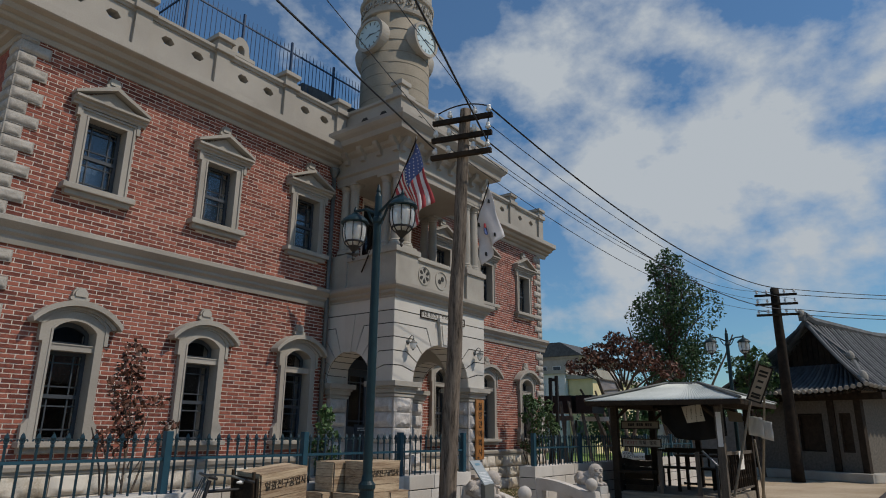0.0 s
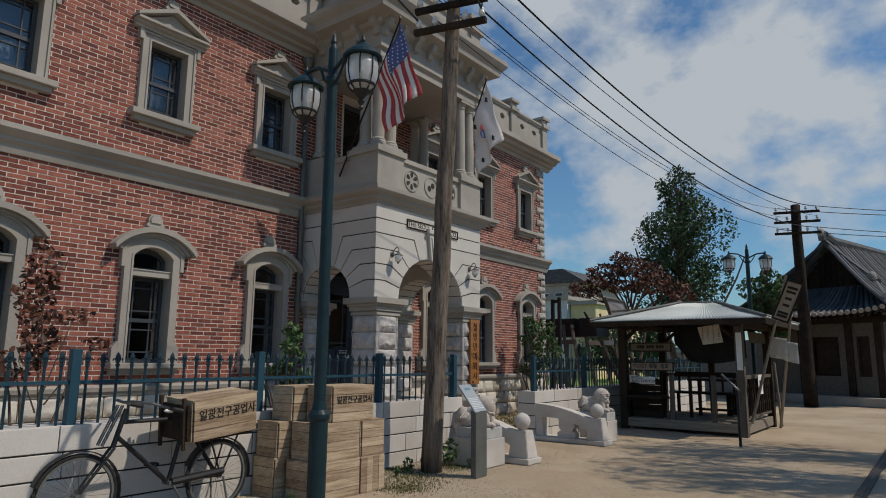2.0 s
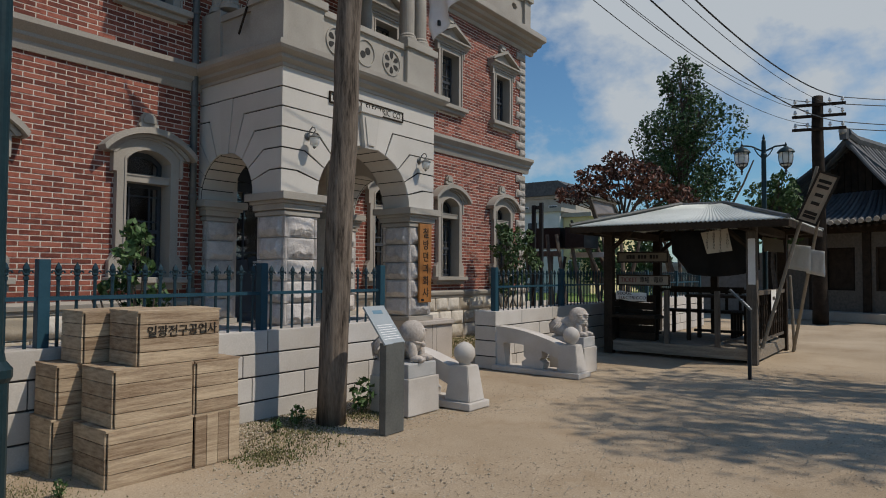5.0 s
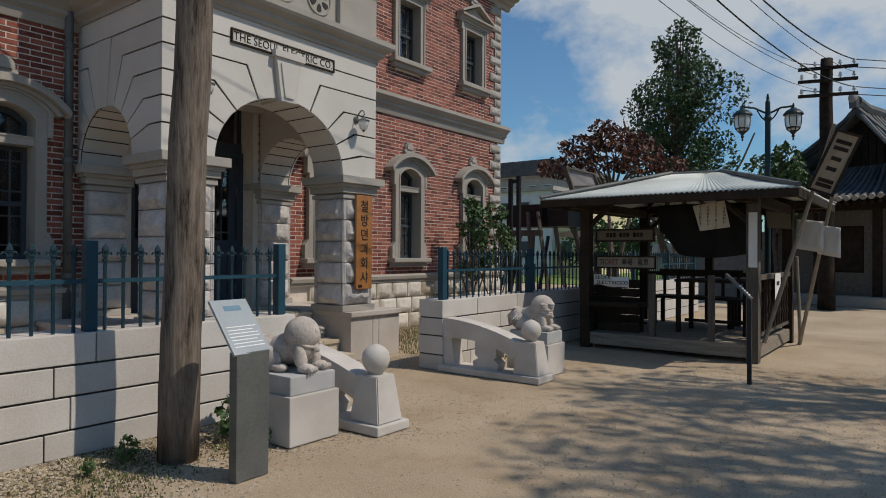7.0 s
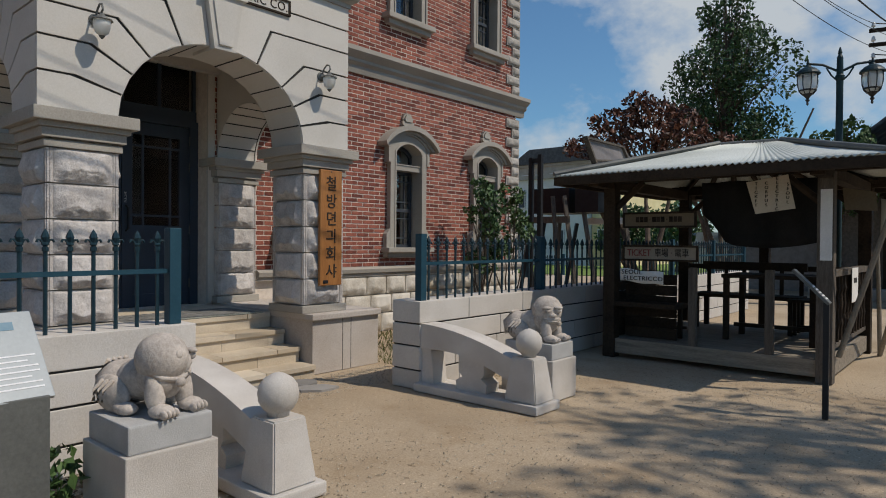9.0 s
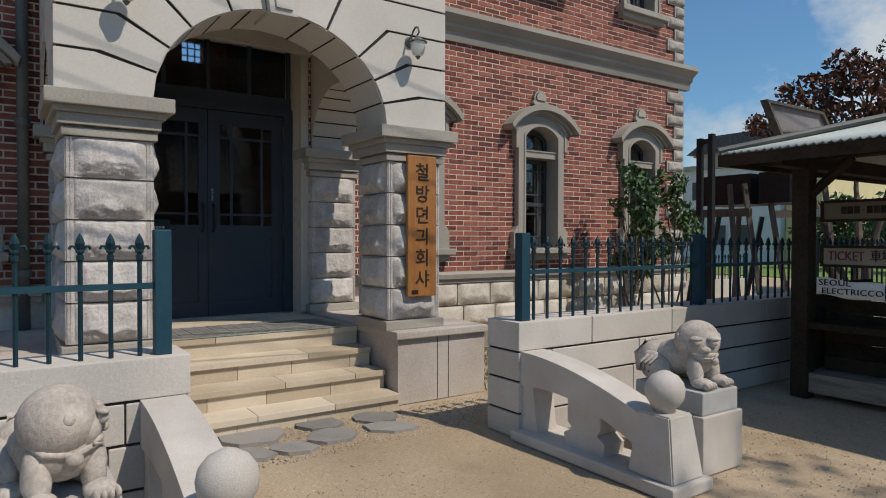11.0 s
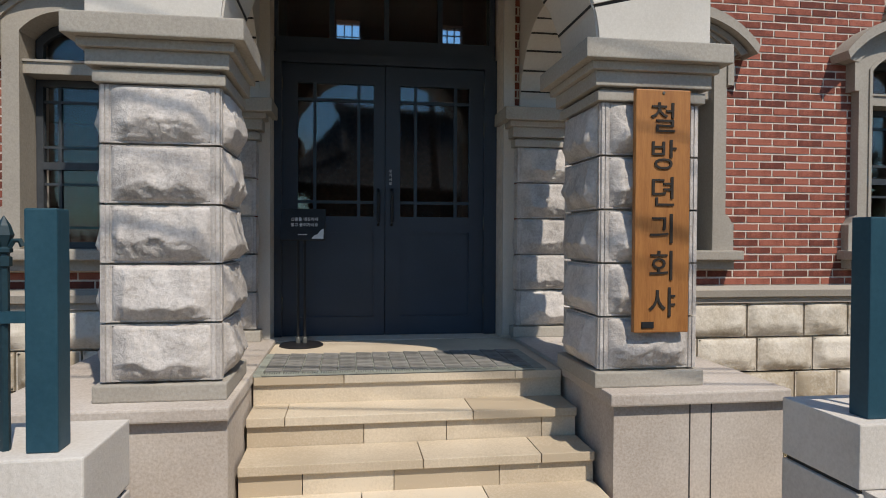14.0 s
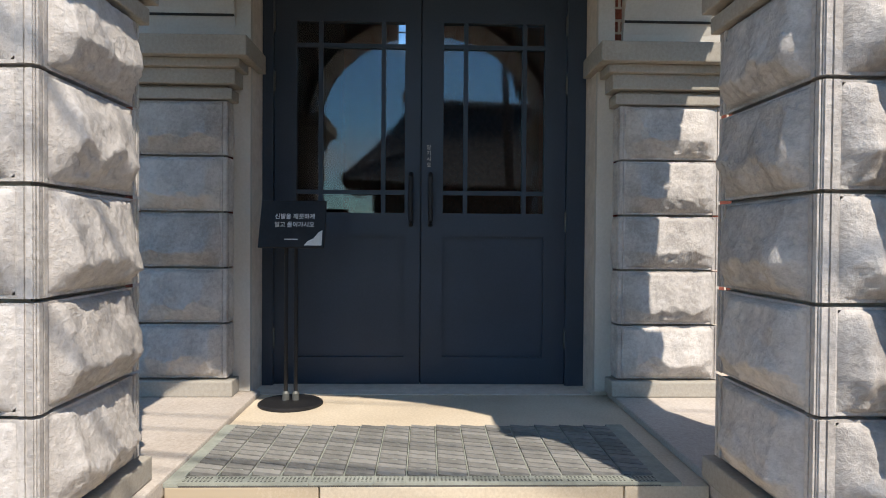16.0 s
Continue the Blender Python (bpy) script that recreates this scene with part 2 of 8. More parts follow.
def prism(bm, pts, axis, a, b):
    """A polygon of (u, v) swept along an axis from a to b. x: (y, z); y: (x, z); z: (x, y)."""
    put = {"x": lambda u, v, w: (w, u, v), "y": lambda u, v, w: (u, w, v), "z": lambda u, v, w: (u, v, w)}[axis]
    lo, hi = [bm.verts.new(put(u, v, a)) for u, v in pts], [bm.verts.new(put(u, v, b)) for u, v in pts]
    n = len(pts)
    bm.faces.new(lo), bm.faces.new(hi[::-1])
    for i in range(n):
        bm.faces.new((lo[i], lo[(i + 1) % n], hi[(i + 1) % n], hi[i]))
    return bm


def strip(bm, inner, outer, axis, a, b, closed=False):
    """A solid band between two matching outlines, swept along an axis."""
    put = {"x": lambda u, v, w: (w, u, v), "y": lambda u, v, w: (u, w, v), "z": lambda u, v, w: (u, v, w)}[axis]
    q = [[bm.verts.new(put(u, v, w)) for u, v in o] for o in (inner, outer) for w in (a, b)]
    n = len(inner)
    for i in range(n if closed else n - 1):
        j = (i + 1) % n
        bm.faces.new((q[0][i], q[0][j], q[2][j], q[2][i]))
        bm.faces.new((q[1][i], q[3][i], q[3][j], q[1][j]))
        bm.faces.new((q[0][i], q[1][i], q[1][j], q[0][j]))
        bm.faces.new((q[2][i], q[2][j], q[3][j], q[3][i]))
    if not closed:
        for i in (0, n - 1):
            bm.faces.new((q[0][i], q[2][i], q[3][i], q[1][i]))
    return bm


def tube(bm, pts, r, seg=8, r2=None, caps=True):
    """A round bar along a polyline, tapering from r to r2."""
    pts = [Vector(p) for p in pts]
    r2 = r if r2 is None else r2
    rings = []
    for i, p in enumerate(pts):
        d = (pts[min(i + 1, len(pts) - 1)] - pts[max(i - 1, 0)]).normalized()
        u = d.cross(Vector((0, 0, 1)) if abs(d.z) < 0.95 else Vector((1, 0, 0))).normalized()
        v = d.cross(u)
        rr = r + (r2 - r) * i / max(1, len(pts) - 1)
        rings.append([bm.verts.new(p + rr * (math.cos(k * math.tau / seg) * u + math.sin(k * math.tau / seg) * v)) for k in range(seg)])
    for a, b in zip(rings, rings[1:]):
        for k in range(seg):
            bm.faces.new((a[k], a[(k + 1) % seg], b[(k + 1) % seg], b[k]))
    if caps:
        bm.faces.new(rings[0][::-1]), bm.faces.new(rings[-1])
    return bm


def lathe(bm, prof, at=(0, 0, 0), seg=24):
    """(radius, height) rows turned about z at a place."""
    x, y, z = at
    rings = [[bm.verts.new((x + max(r, 1e-4) * math.cos(k * math.tau / seg), y + max(r, 1e-4) * math.sin(k * math.tau / seg), z + h)) for k in range(seg)] for r, h in prof]
    for a, b in zip(rings, rings[1:]):
        for k in range(seg):
            bm.faces.new((a[k], a[(k + 1) % seg], b[(k + 1) % seg], b[k]))
    bm.faces.new(rings[0][::-1]), bm.faces.new(rings[-1])
    return bm


def mould(bm, prof, y0, y1, wall):
    """A moulding along y on a wall plane x = wall. prof: (out, z) rows from the bottom up."""
    pts = [(wall - 0.05, prof[0][1])] + [(wall + o, z) for o, z in prof] + [(wall - 0.05, prof[-1][1])]
    return prism(bm, pts, "y", y0, y1)


def mould_x(bm, prof, x0, x1, wall, sign):
    """The same along x, on a wall plane y = wall that faces sign."""
    pts = [(wall - sign * 0.05, prof[0][1])] + [(wall + sign * o, z) for o, z in prof] + [(wall - sign * 0.05, prof[-1][1])]
    return prism(bm, pts, "x", x0, x1)


def ring_mould(bm, prof, x_back, x_front, y0, y1):
    """A mitred moulding round three sides of a block that stands out from a wall. prof: (out, z) rows."""
    rows = []
    for o, z in prof:
        rows.append([bm.verts.new(p) for p in ((x_back, y0 - o, z), (x_front + o, y0 - o, z), (x_front + o, y1 + o, z), (x_back, y1 + o, z))])
    for a, b in zip(rows, rows[1:]):
        for i in range(3):
            bm.faces.new((a[i], a[i + 1], b[i + 1], b[i]))
        bm.faces.new((a[3], a[0], b[0], b[3]))
    bm.faces.new(rows[0][::-1]), bm.faces.new(rows[-1])
    return bm


def rough_block(bm, x0, x1, y0, y1, z0, z1, face, depth, seed, n=9):
    """A block whose given face ('x+', 'x-', 'y+', 'y-') bulges like split stone."""
    ax = face[0]
    s = 1 if face[1] == "+" else -1
    if ax == "x":
        base, u0, u1 = (x1 if s > 0 else x0), y0, y1
        P = lambda u, z, d: (base + s * d, u, z)
    else:
        base, u0, u1 = (y1 if s > 0 else y0), x0, x1
        P = lambda u, z, d: (u, base + s * d, z)
    nu = min(max(5, int(n * (u1 - u0) / max(z1 - z0, 0.05))), 34)
    nz = n
    g = []
    for i in range(nu + 1):
        row = []
        for j in range(nz + 1):
            u, z = u0 + (u1 - u0) * i / nu, z0 + (z1 - z0) * j / nz
            near = min(u - u0, u1 - u, z - z0, z1 - z)
            k = min(1.0, near / 0.028) ** 0.6 if near > 0 else 0.0
            w = Vector((u * 8 + seed * 3.1, z * 13, seed * 1.7))
            q = noise.noise(w) * 0.42 + abs(noise.noise(w * 2.3)) * 0.30 + noise.noise(w * 5.1) * 0.22 + noise.noise(w * 10) * 0.15
            low = 0.35 * (1 - abs(2 * j / nz - 0.7))
            row.append(bm.verts.new(P(u, z, -0.005 + (0.005 + depth * max(0.05, 0.42 + q + low)) * k)))
        g.append(row)
    for i in range(nu):
        for j in range(nz):
            bm.faces.new((g[i][j], g[i + 1][j], g[i + 1][j + 1], g[i][j + 1])).smooth = True
    return bm


def split_block(bm, lo, hi, z0, z1, face, base, depth, seed, n=26):
    """A drafted stone face that swells to a crumbled edge low down, as split with a chisel."""
    s = 1 if face[1] == "+" else -1
    if face[0] == "x":
        P = lambda u, z, d: (base + s * d, u, z)
    else:
        P = lambda u, z, d: (u, base + s * d, z)
    nu = min(max(6, int(n * (hi - lo) / (z1 - z0))), 60)
    rnd = random.Random(seed * 13.7)
    crest0, slope, end = rnd.uniform(0.24, 0.36), rnd.uniform(0.25, 0.45), rnd.uniform(0.05, 0.12)
    g = []
    for i in range(nu + 1):
        row = []
        for j in range(n + 1):
            u, v = lo + (hi - lo) * i / nu, j / n
            z = z0 + (z1 - z0) * v
            w = Vector((u * 9 + seed * 3.1, z * 9, seed * 1.7))
            crest = crest0 + 0.16 * noise.noise(Vector((u * 11, seed, 0)))
            if v < crest:
                p = (v / crest) ** 0.75
                crumb = 0.30 * abs(noise.noise(w * 2.2)) + 0.28 * abs(noise.noise(w * 5)) + 0.12 * noise.noise(w * 11)
                d = 0.12 + 0.78 * p + (crumb - 0.15) * (1 - 0.4 * p)
            else:
                p = (v - crest) / (1 - crest)
                d = 0.95 - (1 - slope) * p + 0.16 * noise.noise(w * 1.4) + 0.07 * noise.noise(w * 6) + 0.05 * abs(noise.noise(w * 14))
            side = min(u - lo, hi - u)
            d *= min(1.0, 0.12 + side / (end * 0.8)) if side < end else 1.0
            rim = min(side, z - z0, z1 - z)
            d = max(0.04, d) * (min(1.0, rim / 0.007) if rim > 0 else 0.0)
            row.append(bm.verts.new(P(u, z, -0.004 + (0.004 + depth * d))))
        g.append(row)
    for i in range(nu):
        for j in range(n):
            bm.faces.new((g[i][j], g[i + 1][j], g[i + 1][j + 1], g[i][j + 1])).smooth = True
    return bm


def text_mesh(body, size, depth=0.004, spacing=1.0):
    """Lettering as a mesh, upright in x and y, centred."""
    cu = bpy.data.curves.new("lettering", "FONT")
    cu.body, cu.size, cu.extrude, cu.align_x, cu.align_y = body, size, depth, "CENTER", "CENTER"
    cu.space_character = spacing
    cu.resolution_u = 3
    ob = new("lettering", cu)
    me = bpy.data.meshes.new_from_object(ob.evaluated_get(bpy.context.evaluated_depsgraph_get()))
    bpy.data.objects.remove(ob)
    bpy.data.curves.remove(cu)
    return me


def lettering(body, size, material, parent, m, spacing=1.0, squeeze=1.0, name="lettering"):
    me = text_mesh(body, size, 0.003, spacing)
    if squeeze != 1.0:
        me.transform(Matrix.Diagonal((squeeze, 1, 1, 1)))
    me.materials.clear()
    me.materials.append(material)
    ob = new(name, me)
    ob.parent = parent
    ob.matrix_basis = m
    return ob


# turns flat lettering to face +x, reading towards +y
FACE_X = Matrix(((0, 0, 1, 0), (1, 0, 0, 0), (0, 1, 0, 0), (0, 0, 0, 1)))
# turns flat lettering to face -y, reading towards +x
FACE_Y = Matrix(((1, 0, 0, 0), (0, 0, -1, 0), (0, 1, 0, 0), (0, 0, 0, 1)))

# ---- ground ----
WALL_X, SOUTH, NORTH, MID = -9.15, 2.66, 16.75, 9.83
GROUND = mat("sandy_ground", (0.32, 0.245, 0.163), (0.53, 0.433, 0.315), 0.55, 0.95, bump=0.9, fine=75, spec=0.15)


def soil(m):
    """Wide damp and trodden patches and scattered grit laid over the sand."""
    n, l = m.node_tree.nodes, m.node_tree.links
    b = n["Principled BSDF"]
    base = b.inputs["Base Color"].links[0].from_socket
    tc = n.new("ShaderNodeTexCoord")
    for size, detail, lo, hi, mul in ((0.33, 8, 0.50, 0.68, (0.84, 0.82, 0.79)), (1.7, 9, 0.54, 0.70, (0.86, 0.82, 0.77)), (26.0, 4, 0.62, 0.70, (0.55, 0.53, 0.50)), (38.0, 3, 0.66, 0.72, (1.45, 1.45, 1.45))):
        t, r, x = n.new("ShaderNodeTexNoise"), n.new("ShaderNodeMapRange"), n.new("ShaderNodeMix")
        t.inputs["Scale"].default_value, t.inputs["Detail"].default_value, t.inputs["Roughness"].default_value = size, detail, 0.6
        r.inputs[1].default_value, r.inputs[2].default_value = lo, hi
        x.data_type, x.blend_type = "RGBA", "MULTIPLY"
        x.inputs[7].default_value = (*mul, 1)
        l.new(tc.outputs["Object"], t.inputs["Vector"])
        l.new(t.outputs["Fac"], r.inputs[0])
        l.new(r.outputs[0], x.inputs[0])
        l.new(base, x.inputs[6])
        base = x.outputs[2]
    l.new(base, b.inputs["Base Color"])


soil(GROUND)
bm = B()
# fine near the walk, coarse out to the horizon
xs = [-900, -300, -120, -60, -30, -16] + [-12 + 0.5 * i for i in range(31)] + [8, 16, 40, 120, 300, 900]
ys = [-900, -300, -120, -60, -24, -8] + [-4 + 0.5 * i for i in range(62)] + [32, 50, 80, 120, 300, 900]
gv = [[bm.verts.new((x, y, 0.012 * noise.noise(Vector((x * 0.8, y * 0.8, 0))) - 0.006 if -14 < x < 6 and -5 < y < 30 else 0.0)) for y in ys] for x in xs]
for i in range(len(xs) - 1):
    for j in range(len(ys) - 1):
        bm.faces.new((gv[i][j], gv[i + 1][j], gv[i + 1][j + 1], gv[i][j + 1]))
struct("ground", bm, GROUND, "dry sandy earth yard with fine gravel", "ground", smooth=True)

# ---- brick building: shell ----
WIN_Y = [3.88, 5.80, 7.71, 11.95, 13.83, 15.78]
LOW = [(y - 0.31, y + 0.31, 1.20, 2.78) for y in WIN_Y]
UP = [(y - 0.30, y + 0.30, 4.58, 5.64) for y in WIN_Y]
DOOR = (8.99, 10.63, 0.56, 3.25)
BALC = (9.25, 10.41, 3.95, 6.0)
HOLES = LOW + UP + [DOOR, BALC]


def holed_wall(bm, x0, x1, y0, y1, z0, z1, holes):
    ycut = sorted({y0, y1, *[h[0] for h in holes], *[h[1] for h in holes]})
    for a, b in zip(ycut, ycut[1:]):
        hs = sorted([h for h in holes if h[0] <= a + 1e-6 and h[1] >= b - 1e-6], key=lambda h: h[2])
        z = z0
        for h in hs:
            if h[2] > z + 1e-6:
                box(bm, x0, x1, a, b, z, h[2])
            z = h[3]
        if z < z1:
            box(bm, x0, x1, a, b, z, z1)
    return bm


wall_east = struct("wall_east", holed_wall(B(), WALL_X - 0.40, WALL_X, SOUTH, NORTH, 0, 6.85, HOLES), MORTAR, "red brick facade wall with pale mortar joints")
wall_south = struct("wall_south", bx(-18, WALL_X - 0.40, SOUTH, SOUTH + 0.35, 0, 6.85), BRICK, "red brick side wall")
wall_north = struct("wall_north", bx(-18, WALL_X - 0.40, NORTH - 0.35, NORTH, 0, 6.85), BRICK, "red brick side wall")
WEST_HOLES = [(9.28, 9.76, 4.84, 5.72), (11.44, 11.90, 5.22, 5.72)]
wall_west = struct("wall_west", holed_wall(B(), -18.35, -18, SOUTH, NORTH, 0, 6.85, WEST_HOLES), BRICK, "red brick back wall")
for y0, y1, z0, z1 in WEST_HOLES:
    bm = B()
    for k in range(4):
        box(bm, -18.2, -18.16, y0 + (y1 - y0) * k / 3 - 0.012, y0 + (y1 - y0) * k / 3 + 0.012, z0, z1)
        box(bm, -18.19, -18.17, y0, y1, z0 + (z1 - z0) * k / 3 - 0.012, z0 + (z1 - z0) * k / 3 + 0.012)
    part("back_window_bars", bm, SASH, wall_west)
# Unseen floor, ceilings and partitions, coloured near black so the rooms look unlit.
struct("floor", bx(-18, WALL_X - 0.40, SOUTH + 0.35, NORTH - 0.35, 0.0, 0.55), SHADEROOM, "floor inside the building, coloured near black for shade", "floor")
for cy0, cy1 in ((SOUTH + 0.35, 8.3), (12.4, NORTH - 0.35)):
    struct("ceiling", bx(-18, WALL_X - 0.40, cy0, cy1, 3.45, 3.62), SHADEROOM, "ceiling inside the building, coloured near black for shade", "ceiling")
    struct("wall_inner", bx(-18, WALL_X - 0.40, (cy1 - 0.12) if cy0 < 5 else cy0, cy1 if cy0 < 5 else cy0 + 0.12, 0.55, 6.85), SHADEROOM, "unseen partition wall inside, coloured near black for shade")
struct("roof", bx(-18.2, WALL_X - 0.1, SOUTH + 0.05, NORTH - 0.05, 6.86, 7.0), ROOFTILE, "flat dark roof behind the parapet", "roof")

# plinth band, string course, cornice
def course(name, prof, label, y0=SOUTH, y1=NORTH, gap=True, side=True):
    bm = B()
    spans = [(y0 - prof_out(prof), 8.42), (11.25, y1 + prof_out(prof))] if gap else [(y0 - prof_out(prof), y1 + prof_out(prof))]
    for a, b in spans:
        mould(bm, prof, a, b, WALL_X)
    ob = struct(name, bm, GREYTRIM, label, "trim")
    if side:
        bm = B()
        mould_x(bm, prof, -18, WALL_X - 0.002, SOUTH, -1)
        mould_x(bm, prof, -18, WALL_X - 0.002, NORTH, 1)
        part("side_moulding", bm, GREYTRIM, ob)
    return ob


def prof_out(prof):
    return max(o for o, z in prof)


course("trim_plinth_band", [(0.07, 0.80), (0.07, 0.845), (0.10, 0.85), (0.11, 0.90), (0.05, 0.93)], "grey stone plinth band along the facade")
course("trim_string_course", [(0.03, 3.60), (0.05, 3.66), (0.05, 3.70), (0.10, 3.74), (0.10, 3.78), (0.17, 3.84), (0.19, 3.86), (0.19, 3.92), (0.06, 3.96)], "grey moulded string course between the storeys")
course("trim_cornice", [(0.03, 6.46), (0.05, 6.51), (0.05, 6.535), (0.13, 6.555), (0.15, 6.585), (0.15, 6.605), (0.25, 6.625), (0.27, 6.655), (0.29, 6.69), (0.38, 6.71), (0.40, 6.725), (0.40, 6.84), (0.0, 6.90)], "grey moulded main cornice under the parapet")


# ---- windows ----
def arc(y, z0, half, rise, n=14, z_flat=0.0):
    return [(y - half * math.cos(math.pi * i / n), z0 + rise * math.sin(math.pi * i / n)) for i in range(n + 1)]


def sash(parent, y, half, z0, z1, rails, x, meet):
    """A dark timber sash window with glazing bars and one pane."""
    f = B()
    t = 0.045
    box(f, x, x + 0.05, y - half, y - half + t, z0, z1)
    box(f, x, x + 0.05, y + half - t, y + half, z0, z1)
    box(f, x, x + 0.05, y - half + t, y + half - t, z0, z0 + t)
    box(f, x, x + 0.05, y - half + t, y + half - t, z1 - t, z1)
    box(f, x + 0.004, x + 0.055, y - half + t, y + half - t, meet - 0.025, meet + 0.025)
    part("window_frame", f, SASH, parent)
    bars = B()
    w = half - t
    for s in (-1, 1):
        box(bars, x + 0.01, x + 0.038, y + s * w * 0.56 - 0.009, y + s * w * 0.56 + 0.009, z0 + t, meet - 0.025)
        box(bars, x + 0.01, x + 0.038, y + s * w * 0.56 - 0.009, y + s * w * 0.56 + 0.009, meet + 0.025, z1 - t)
    for a, b in ((z0 + t, meet - 0.025), (meet + 0.025, z1 - t)):
        for k in (0.2, 0.8):
            z = a + (b - a) * k
            box(bars, x + 0.012, x + 0.036, y - w, y + w, z - 0.009, z + 0.009)
    part("glazing_bars", bars, SASH, parent)
    p = part("pane", bx(x + 0.016, x + 0.022, y - w, y + w, z0 + t, z1 - t), GLASS, parent)
    p.visible_shadow = False
    return parent


number = 0


def crown(bm, x, y, z, r):
    """A rounded cartouche with a scalloped rim on a small foot."""
    pts = []
    for k in range(33):
        a = math.radians(-28 + 236 * k / 32)
        q = r * (1.0 + 0.05 * math.cos(k * math.pi))
        pts.append((y + q * math.cos(a), z + q * 0.92 * math.sin(a)))
    prism(bm, pts, "x", x, x + 0.075)
    prism(bm, [(y + 0.78 * (u - y), z + 0.78 * (v - z)) for u, v in pts], "x", x + 0.0755, x + 0.10)
    for s in (-1, 1):
        tube(bm, [(x, y + s * r * 0.98, z - r * 0.62), (x + 0.085, y + s * r * 0.98, z - r * 0.62)], r * 0.28, 10)
    box(bm, x, x + 0.082, y - r * 0.95, y + r * 0.95, z - r * 1.0, z - r * 0.45)
    return bm


def bow(y, half, z0, z1, n=14):
    """A shallow arch through (y - half, z0), the crown z1 and (y + half, z0)."""
    h = z1 - z0
    R = (half * half + h * h) / (2 * h)
    a = math.asin(min(1.0, half / R))
    return [(y + R * math.sin(-a + 2 * a * i / n), z1 - R + R * math.cos(-a + 2 * a * i / n)) for i in range(n + 1)]


def low_window(y):
    global number
    number += 1
    w = thing("window_%d" % number, "grey arched ground-floor window with hood and cartouche", "window", kind="structure")
    X = WALL_X
    bm = B()
    # casing with a shallow arched head, a proud inner bead and flared feet
    inner = [(y - 0.275, 1.20), *bow(y, 0.275, 2.60, 2.735), (y + 0.275, 1.20)]
    outer = [(y - 0.385, 1.20), *bow(y, 0.385, 2.70, 2.86), (y + 0.385, 1.20)]
    strip(bm, inner, outer, "x", X - 0.12, X + 0.085)
    o2 = [(y - 0.30, 1.202), *bow(y, 0.30, 2.615, 2.76), (y + 0.30, 1.202)]
    strip(bm, inner, o2, "x", X + 0.085, X + 0.097)
    for s in (-1, 1):
        prism(bm, [(y + s * 0.384, 1.20), (y + s * 0.455, 1.20), (y + s * 0.455, 1.40), (y + s * 0.435, 1.42), (y + s * 0.41, 1.46), (y + s * 0.384, 1.48)], "x", X - 0.02, X + 0.082)
        box(bm, X - 0.02, X + 0.10, min(y + s * 0.386, y + s * 0.435), max(y + s * 0.386, y + s * 0.435), 2.44, 2.68)
    part("casing", bm, GREYTRIM, w)
    hood = B()
    strip(hood, bow(y, 0.56, 2.655, 2.925, 18), bow(y, 0.58, 2.715, 3.00, 18), "x", X - 0.02, X + 0.20)
    strip(hood, bow(y, 0.47, 2.66, 2.885, 18), bow(y, 0.525, 2.675, 2.922, 18), "x", X - 0.02, X + 0.13)
    strip(hood, bow(y, 0.40, 2.66, 2.862, 18), bow(y, 0.455, 2.665, 2.884, 18), "x", X - 0.02, X + 0.105)
    part("hood", hood, GREYTRIM, w)
    part("cartouche", crown(B(), X - 0.02, y, 3.105, 0.10), STONE, w)
    part("window_sill", bx(X - 0.12, X + 0.17, y - 0.49, y + 0.49, 1.13, 1.20, bev=0.010), GREYTRIM, w)
    part("sill_shelf", bx(X - 0.02, X + 0.10, y - 0.45, y + 0.45, 1.06, 1.128), GREYTRIM, w)
    tr = bx(X - 0.12, X + 0.05, y - 0.275, y + 0.275, 2.34, 2.43)
    box(tr, X + 0.05, X + 0.062, y - 0.275, y + 0.275, 2.415, 2.43)
    part("transom", tr, GREYTRIM, w)
    sash(w, y, 0.274, 1.20, 2.34, 0, X - 0.175, 1.76)
    fan = B()
    strip(fan, [(y - 0.225, 2.47), *bow(y, 0.225, 2.57, 2.675), (y + 0.225, 2.47)], [(y - 0.272, 2.43), *bow(y, 0.272, 2.60, 2.732), (y + 0.272, 2.43)], "x", X - 0.165, X - 0.122, closed=True)
    part("fanlight_frame", fan, SASH, w)
    p = part("fanlight_pane", prism(B(), [(y - 0.25, 2.45), *bow(y, 0.25, 2.58, 2.70), (y + 0.25, 2.45)], "x", X - 0.15, X - 0.145), GLASS, w)
    p.visible_shadow = False


